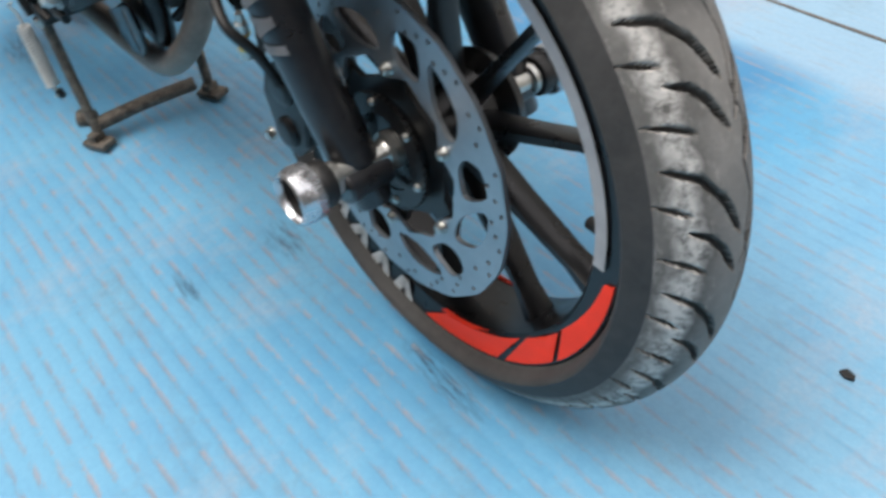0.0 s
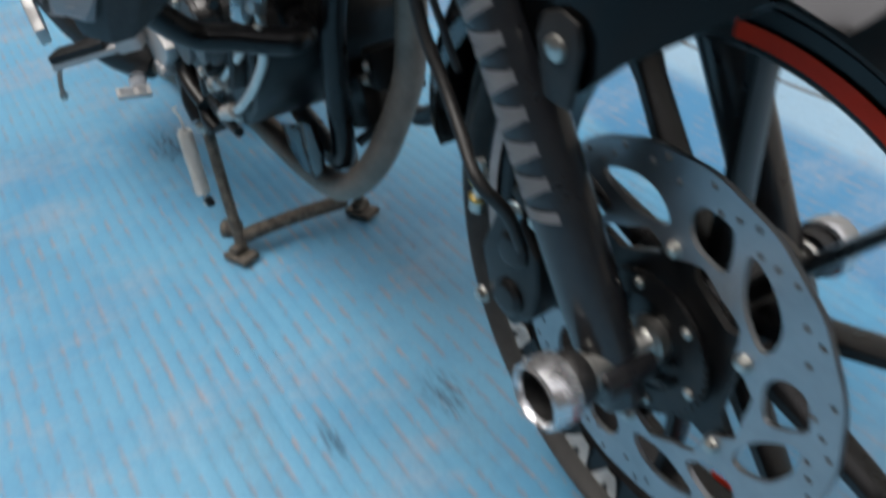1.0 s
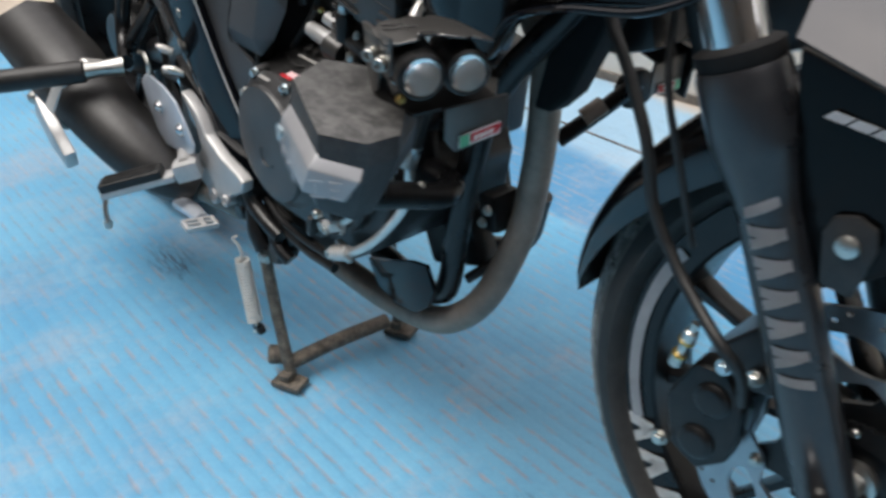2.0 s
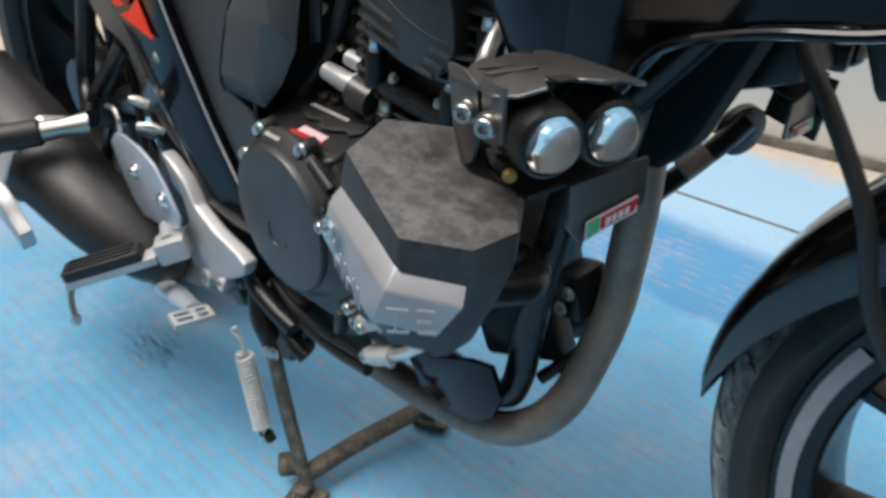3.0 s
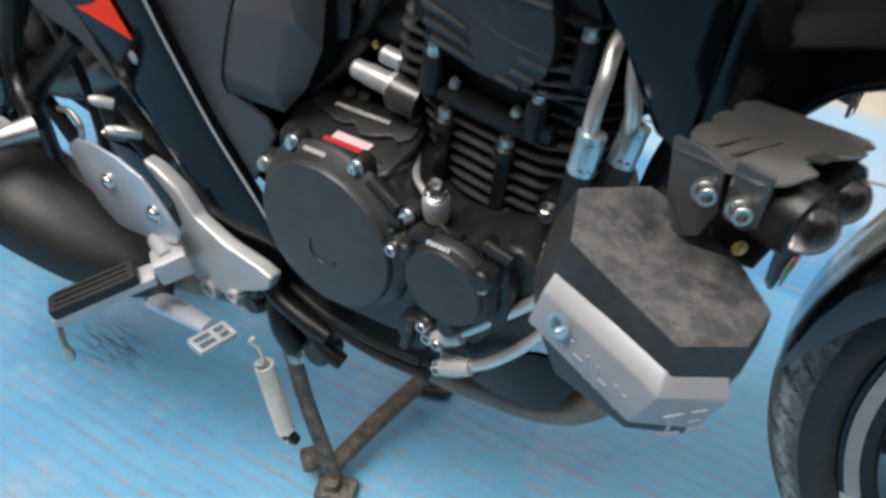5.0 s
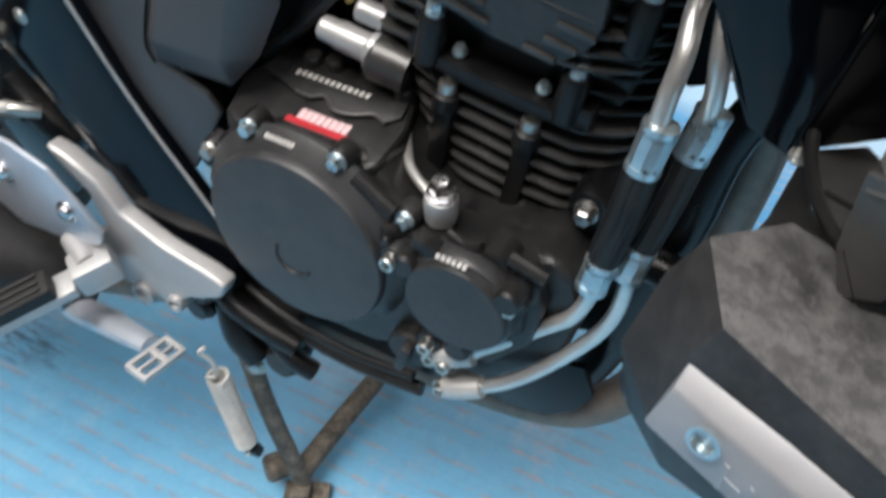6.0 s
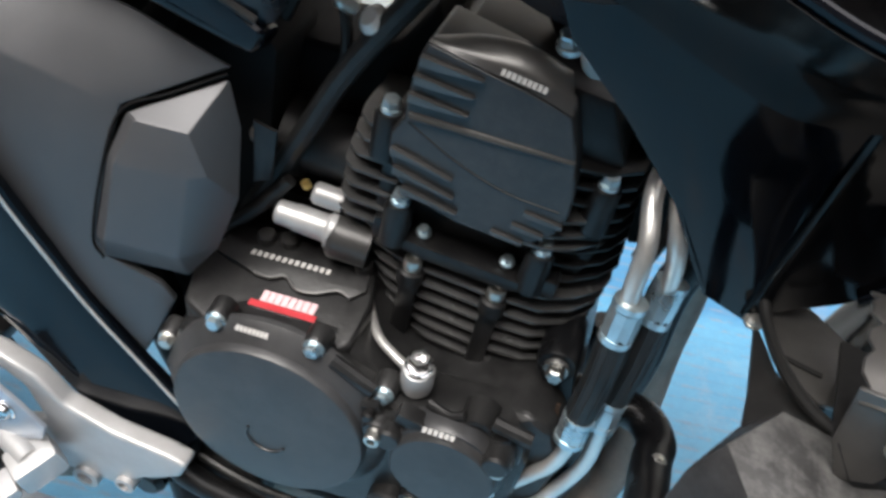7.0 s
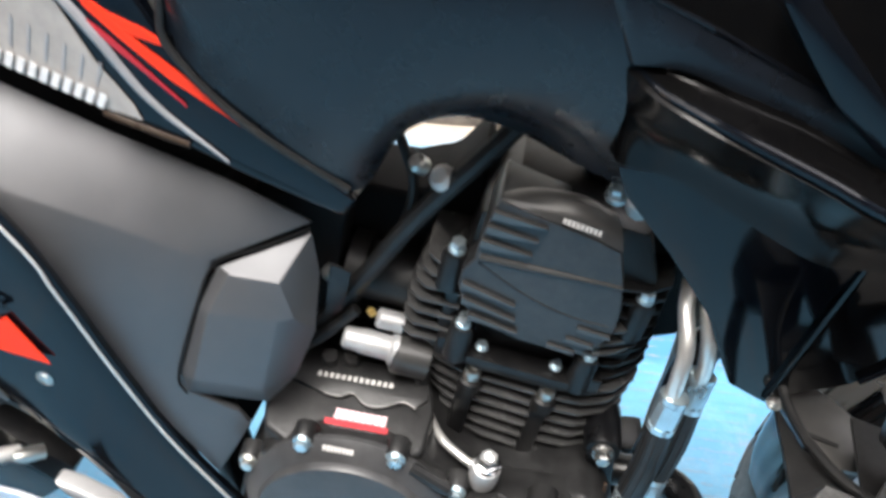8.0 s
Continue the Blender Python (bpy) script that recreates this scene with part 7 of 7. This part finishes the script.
at_bike("shroud_strut", slab([(0.204, -0.186, 0.797), (0.215, -0.186, 0.803), (0.259, -0.186, 0.763), (0.290, -0.186, 0.732), (0.270, -0.186, 0.733), (0.242, -0.186, 0.754), (0.222, -0.186, 0.776)], (0, 0.008, 0), 0.003, 2), "gloss_navy", "glossy blue-black strap of the upper shroud", shroud)
at_bike("scoop_lip", tube(bmesh.new(), [Vector(p) + Vector((0, -0.001, 0)) for p in LIP], [0.0006, 0.0008, 0.0018, 0.0024, 0.0028, 0.0030, 0.0030, 0.0030, 0.0030, 0.0030], 10), "gloss_navy", "", shroud)
# nose of the shroud that reaches forward under the headlamp
NOSE = [(0.289, -0.140, 0.529), (0.333, -0.144, 0.559), (0.364, -0.146, 0.597), (0.410, -0.142, 0.618), (0.470, -0.132, 0.628), (0.520, -0.120, 0.650), (0.500, -0.124, 0.690), (0.400, -0.150, 0.690), (0.310, -0.150, 0.680)]
nose = at_bike("shroud_nose", slab(NOSE, (0, 0.012, 0), 0.004, 3), "gloss", "glossy black nose of the shroud", shroud)
at_bike("nose_lip", tube(bmesh.new(), [(0.335, -0.146, 0.566), (0.364, -0.148, 0.600), (0.412, -0.146, 0.617), (0.470, -0.136, 0.626), (0.516, -0.124, 0.648)], [0.002, 0.0028, 0.0032, 0.0032, 0.0025], 10), "gloss_navy", "", shroud)
# inner dark box above the lamps
bm = block(pose(0.330, -0.055, 0.665, 0, -12, 0), (0.15, 0.14, 0.13), 0.02)
at_bike("shroud_inner", bm, "matt", "black inner panel behind the shroud")

# ---- crash slider ----
PLAN_T = [(0.275, -0.258, 0.5680), (0.290, -0.294, 0.5650), (0.352, -0.3125, 0.5490), (0.375, -0.289, 0.5430), (0.377, -0.262, 0.5430), (0.340, -0.226, 0.5480), (0.300, -0.226, 0.5610)]
PLAN_M = [(0.265, -0.259, 0.546), (0.284, -0.295, 0.546), (0.352, -0.3130, 0.531), (0.375, -0.288, 0.525), (0.376, -0.263, 0.525), (0.342, -0.220, 0.530), (0.288, -0.222, 0.540)]
PLAN_N = [(0.257, -0.262, 0.503), (0.278, -0.296, 0.509), (0.341, -0.3130, 0.503), (0.367, -0.292, 0.499), (0.369, -0.268, 0.503), (0.340, -0.224, 0.506), (0.284, -0.224, 0.508)]
PLAN_B = [(0.268, -0.262, 0.463), (0.290, -0.291, 0.474), (0.336, -0.3085, 0.481), (0.360, -0.2928, 0.4770), (0.360, -0.276, 0.4780), (0.334, -0.240, 0.490), (0.294, -0.236, 0.484)]


def build_slider():
    bm = bmesh.new()
    rings = [[bm.verts.new(p) for p in plan] for plan in (PLAN_T, PLAN_M, PLAN_N, PLAN_B)]
    bm.faces.new(rings[0])
    bm.faces.new(rings[-1][::-1])
    for a, b in zip(rings, rings[1:]):
        for k in range(7):
            bm.faces.new((a[k], b[k], b[(k + 1) % 7], a[(k + 1) % 7]))
    bmesh.ops.recalc_face_normals(bm, faces=bm.faces[:])
    return soften(bm, 0.0016, 2, 12)


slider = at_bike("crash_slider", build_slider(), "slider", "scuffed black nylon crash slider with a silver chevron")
# paler flat top: dust, with the light from overhead put into its colour
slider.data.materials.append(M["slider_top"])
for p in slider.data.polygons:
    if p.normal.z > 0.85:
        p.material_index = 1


def build_chevron():
    """The silver bar that wraps the slider's outer corner."""
    top = [(0.2850, -0.2940, 0.5460), (0.3500, -0.3130, 0.5340), (0.3715, -0.2890, 0.5250)]
    low = [(0.2800, -0.2970, 0.5130), (0.3400, -0.3150, 0.5000), (0.3630, -0.2990, 0.4965)]
    out = [Vector((-0.25, -0.95, 0.1)).normalized(), Vector((0.15, -0.98, 0.1)).normalized(), Vector((0.55, -0.83, 0.1)).normalized()]
    bm = bmesh.new()
    th = 0.0085
    a = [bm.verts.new(Vector(p)) for p in top]
    b = [bm.verts.new(Vector(p)) for p in low]
    c = [bm.verts.new(Vector(p) + o * th - Vector((0, 0, 0.0100))) for p, o in zip(top, out)]
    d = [bm.verts.new(Vector(p) + o * th + Vector((0, 0, 0.003))) for p, o in zip(low, out)]
    for k in range(2):
        bm.faces.new((a[k], a[k + 1], c[k + 1], c[k]))
        bm.faces.new((c[k], c[k + 1], d[k + 1], d[k]))
        bm.faces.new((d[k], d[k + 1], b[k + 1], b[k]))
        bm.faces.new((b[k], b[k + 1], a[k + 1], a[k]))
    for k in (0, 2):
        bm.faces.new((a[k], c[k], d[k], b[k]))
    bmesh.ops.recalc_face_normals(bm, faces=bm.faces[:])
    return soften(bm, 0.0014, 2, 10)


chevron = at_bike("chevron", build_chevron(), "silver_bar", "silver chevron bar with pressed marks", slider)
# pressed marks on the two arms of the chevron, as plain bars
A0, A1 = Vector((0.2900, -0.3110, 0.5270)), Vector((0.3490, -0.3292, 0.5150))
r1 = (A1 - A0).normalized()
for k, (du, w, h) in enumerate(((0.018, 0.0016, 0.014), (0.020, 0.006, 0.0016), (0.028, 0.0016, 0.014), (0.0345, 0.0016, 0.014), (0.036, 0.005, 0.0016), (0.046, 0.0016, 0.014), (0.051, 0.0016, 0.012))):
    bm = slab([A0 + r1 * du + Vector((0, -0.0004, -h / 2)), A0 + r1 * (du + w) + Vector((0, -0.0004, -h / 2)), A0 + r1 * (du + w) + Vector((0, -0.0004, h / 2)), A0 + r1 * du + Vector((0, -0.0004, h / 2))], (-0.0002, -0.0007, 0), 0)
    at_bike("pressed_mark", bm, "silver_bar", "", slider)
B0 = Vector((0.3545, -0.3272, 0.5140))
r2 = Vector((0.0225, -0.0225 + 0.052, -0.0055)).normalized()
for du, dz, w, h in ((0.003, 0.006, 0.010, 0.0012), (0.003, -0.006, 0.010, 0.0012), (0.006, 0.0, 0.0014, 0.011), (0.017, 0.006, 0.008, 0.0012), (0.017, 0.0, 0.006, 0.0012), (0.017, -0.006, 0.008, 0.0012)):
    p = B0 + r2 * du
    bm = slab([p + Vector((0, 0, dz - h / 2)), p + r2 * w + Vector((0, 0, dz - h / 2)), p + r2 * w + Vector((0, 0, dz + h / 2)), p + Vector((0, 0, dz + h / 2))], (0.0007, -0.0005, 0), 0)
    at_bike("pressed_mark", bm, "silver_bar", "", slider)
bm = lathe(bmesh.new(), [(0.0062, 0), (0.0062, 0.0012), (0.0045, 0.0014), (0.0042, -0.002), (0.0005, -0.002)], along((0.2985, -0.3132, 0.5315), (-0.25, -0.95, 0.12)), 20, cap=False)
at_bike("slider_bolt", bm, "blue_zinc", "sunk zinc bolt", slider)
bm = slab([(0.298, -0.138, 0.535), (0.322, -0.120, 0.535), (0.352, -0.150, 0.533), (0.345, -0.190, 0.534), (0.326, -0.190, 0.535), (0.308, -0.176, 0.536)], (0, 0, -0.003), 0.0008)
at_bike("slider_plate", bm, "visor", "satin grey bracket plate with a slot", slider)
bm = slab([(0.310, -0.166, 0.5364), (0.328, -0.172, 0.5362), (0.327, -0.175, 0.5362), (0.309, -0.169, 0.5364)], (0, 0, 0.0006), 0)
at_bike("plate_slot", bm, "rubber", "", slider)
bm = slab([(0.297, -0.138, 0.531), (0.308, -0.176, 0.532), (0.330, -0.192, 0.531), (0.338, -0.236, 0.540), (0.300, -0.240, 0.552), (0.287, -0.228, 0.545), (0.292, -0.198, 0.538)], (0, 0, -0.004), 0.001)
at_bike("slider_plate", bm, "plastic", "black folded bracket plate", slider)
at_bike("plate_bolt", bolt_bm(along((0.2955, -0.143, 0.533), (0, -0.3, 0.95)), 0.0040, 0.004, hexed=False), "zinc", "", slider)


# ---- auxiliary lamps ----
def build_lamp(mirror=1.0):
    """A pair of projector lamps under a folded visor on a bracket, with a small sticker plate."""
    lamp = new("auxiliary_lamp")
    tagged(lamp, "pair of small black projector lamps under a folded steel visor", "lamp")
    d = Vector((0.93, -0.34, -0.06)).normalized()

    def add(name, bm, mat, label="", angle=32.0):
        if mirror < 0:
            bmesh.ops.transform(bm, matrix=Matrix.Translation((-0.022, -0.098, -0.032)) @ Matrix.Diagonal((1, -1, 1, 1)), verts=bm.verts[:])
            bmesh.ops.reverse_faces(bm, faces=bm.faces[:])
        return part(name, bm, mat, lamp, label, angle)

    for c in (Vector((0.3745, -0.2420, 0.5800)), Vector((0.3800, -0.2060, 0.5765))):
        m = along(c, d)
        bm = lathe(bmesh.new(), [(0.0130, -0.046), (0.0165, -0.040), (0.0174, -0.010), (0.0176, -0.002), (0.0170, 0.003), (0.0150, 0.0045), (0.0138, 0.0040), (0.0132, -0.001)], m, 40, cap=False)
        lathe(bm, [(0.0125, -0.047), (0.0130, -0.046)], m, 40)
        add("lamp_body", bm, "engine", "black ribbed lamp housing")
        bm = lathe(bmesh.new(), [(0.0132, -0.001), (0.0115, -0.006), (0.0070, -0.011), (0.0005, -0.012)], m, 36, cap=False)
        add("reflector", bm, "reflector", "bright reflector")
        prof = [(0.0132 * math.cos(radians(a)), 0.002 + 0.0135 * math.sin(radians(a))) for a in (0, 12, 25, 40, 55, 70, 82)] + [(0.0004, 0.0155)]
        bm = lathe(bmesh.new(), [(0.0004, -0.0005), (0.0132, -0.0005)] + prof, m, 40, cap=False)
        add("lens", bm, "glass", "clear domed glass lens")
        for k in range(2):
            bm = lathe(bmesh.new(), [(0.0168, -0.030 + 0.006 * k), (0.0182, -0.0295 + 0.006 * k), (0.0182, -0.0275 + 0.006 * k), (0.0168, -0.027 + 0.006 * k)], m, 36, cap=False)
            add("cooling_rib", bm, "engine")
    # visor: folded sheet with a raised middle and a saw-cut edge
    vis = [[(0.313, -0.2465, 0.5980), (0.330, -0.2510, 0.5995), (0.348, -0.2550, 0.6000), (0.366, -0.258, 0.6005)],
           [(0.316, -0.226, 0.6020), (0.336, -0.234, 0.6045), (0.356, -0.239, 0.6055), (0.376, -0.244, 0.6060)],
           [(0.320, -0.208, 0.6020), (0.341, -0.216, 0.6050), (0.362, -0.221, 0.6065), (0.384, -0.226, 0.6070)],
           [(0.324, -0.190, 0.6000), (0.346, -0.196, 0.6020), (0.366, -0.202, 0.6035), (0.388, -0.206, 0.6035)],
           [(0.326, -0.174, 0.5950), (0.348, -0.178, 0.5960), (0.368, -0.182, 0.5965), (0.388, -0.184, 0.5960)]]
    bm = bmesh.new()
    fine = []
    for a, b in zip(vis, vis[1:]):
        fine += [[Vector(p).lerp(Vector(q), s) for p, q in zip(a, b)] for s in (0.0, 0.34, 0.67)]
    fine.append([Vector(p) for p in vis[-1]])
    for j, cut in enumerate((0.012, 0.004, 0.003, 0.002, 0.012, 0.010, 0.004, 0.0, 0.0, 0.004, 0.0, 0.002, 0.004)):
        fine[j][3] = fine[j][3] + Vector((-cut, 0, 0))
    for j, cut in ((1, 0.004), (2, 0.0), (4, 0.003), (7, 0.005), (9, 0.0), (11, 0.004)):
        fine[j][0] = fine[j][0] + Vector((cut, 0, 0))
    grid = [[bm.verts.new(p) for p in row] for row in fine]
    for j, (a, b) in enumerate(zip(grid, grid[1:])):
        for k in range(3):
            bm.faces.new((a[k], a[k + 1], b[k + 1], b[k]))
    bmesh.ops.recalc_face_normals(bm, faces=bm.faces[:])
    bmesh.ops.solidify(bm, geom=bm.faces[:], thickness=0.0022)
    soften(bm, 0.0006, 1, 40)
    visor = add("visor", bm, "visor", "folded dark grey steel visor with cut slots", 15)
    for p, q in (((0.330, -0.243, 0.6032), (0.338, -0.233, 0.6048)), ((0.338, -0.247, 0.6032), (0.352, -0.231, 0.6062)), ((0.366, -0.237, 0.6062), (0.371, -0.229, 0.6066))):
        p, q = Vector(p), Vector(q)
        w = Vector((0.003, 0.002, 0)) if p.x < 0.36 else Vector((0.007, 0.001, -0.0006))
        o = part("visor_slot", slab([p, q, q + w, p + w], (0, 0, 0.0009), 0), "rubber", lamp) if mirror > 0 else None
        if o:
            o.parent = visor
    # side ear with two socket bolts
    bm = slab([(0.3425, -0.2530, 0.6050), (0.3600, -0.2570, 0.6050), (0.3590, -0.2565, 0.5780), (0.3520, -0.2550, 0.5740), (0.3420, -0.2525, 0.5760)], (0.0008, 0.0025, 0), 0.0006)
    add("side_ear", bm, "visor", "bent steel ear with a socket bolt")
    bm = slab([(0.312, -0.2460, 0.6035), (0.326, -0.2490, 0.6040), (0.3385, -0.2520, 0.6000), (0.3400, -0.2525, 0.578), (0.334, -0.2510, 0.560), (0.322, -0.2470, 0.552), (0.314, -0.2450, 0.572)], (0.0008, 0.0025, 0), 0.0006)
    ear = add("side_ear", bm, "visor", "bent steel ear with a socket bolt")
    bm = slab([(0.316, -0.246, 0.572), (0.326, -0.249, 0.556), (0.340, -0.248, 0.540), (0.352, -0.244, 0.538), (0.352, -0.240, 0.545), (0.336, -0.243, 0.555), (0.328, -0.244, 0.575)], (0.0008, 0.003, 0), 0.0006)
    add("side_ear", bm, "plastic")
    if mirror > 0:
        for p in ((0.3325, -0.2520, 0.5865), (0.3495, -0.2550, 0.5850)):
            bm = lathe(bmesh.new(), [(0.0064, 0), (0.0064, 0.0016), (0.0052, 0.0018), (0.0047, 0.0032), (0.0047, 0.0076), (0.0041, 0.0082), (0.0027, 0.0082), (0.0024, 0.0052), (0.0005, 0.0052)], along(p, (0.42, -0.90, 0.05)), 24, cap=False)
            add("ear_bolt", bm, "zinc", "bright socket bolt with washer")
        add("lamp_screw", bolt_bm(along((0.352, -0.243, 0.556), (0.6, -0.7, 0.2)), 0.0028, 0.003, hexed=False), "brass", "small brass screw")
        # cable loop
        add("lamp_cable", tube(bmesh.new(), [(0.296, -0.132, 0.548), (0.299, -0.152, 0.543), (0.306, -0.178, 0.542), (0.317, -0.206, 0.546), (0.330, -0.226, 0.552)], 0.0032, 10), "rubber", "thin black lamp cable")
    # base and sticker plate
    bm = slab([(0.320, -0.246, 0.552), (0.360, -0.238, 0.546), (0.368, -0.165, 0.545), (0.330, -0.165, 0.555)], (0, 0, -0.003), 0.001)
    add("base_plate", bm, "plastic", "black base plate")
    bm = slab([(0.366, -0.2130, 0.545), (0.372, -0.1550, 0.545), (0.3715, -0.1540, 0.517), (0.3690, -0.1750, 0.511), (0.3670, -0.2030, 0.508), (0.3655, -0.2120, 0.520)], (-0.003, 0, 0), 0.001)
    add("sticker_plate", bm, "visor", "black plate with a red and green sticker")
    # sticker: white backing, a green end, a red band and pale bars
    bm = slab([(0.3688, -0.2020, 0.5115), (0.3722, -0.1630, 0.5150), (0.3720, -0.1630, 0.5250), (0.3686, -0.2020, 0.5215)], (0.0006, 0, 0), 0)
    add("sticker", bm, "white", "small white sticker with red and green print")
    bm = slab([(0.3696, -0.2015, 0.5120), (0.3706, -0.1930, 0.5128), (0.3704, -0.1930, 0.5222), (0.3694, -0.2015, 0.5214)], (0.0005, 0, 0), 0)
    add("sticker_mark", bm, "green", "green end of the sticker")
    bm = slab([(0.3706, -0.1915, 0.5142), (0.3728, -0.1660, 0.5165), (0.3726, -0.1620, 0.5238), (0.3704, -0.1915, 0.5212)], (0.0005, 0, 0), 0)
    add("sticker_mark", bm, "dark_red", "red band of the sticker")
    for k in range(4):
        add("sticker_mark", bars(Vector((0.3716, -0.1895, 0.5160)) + Vector((0.07, 1, 0.08)).normalized() * (0.005 * k), (0.07, 1, 0.08), (0, 0, 1), 0.005, 0.0040, 1, 0.2, 0.35), "white")
    return lamp


build_lamp(1.0)
build_lamp(-1.0)
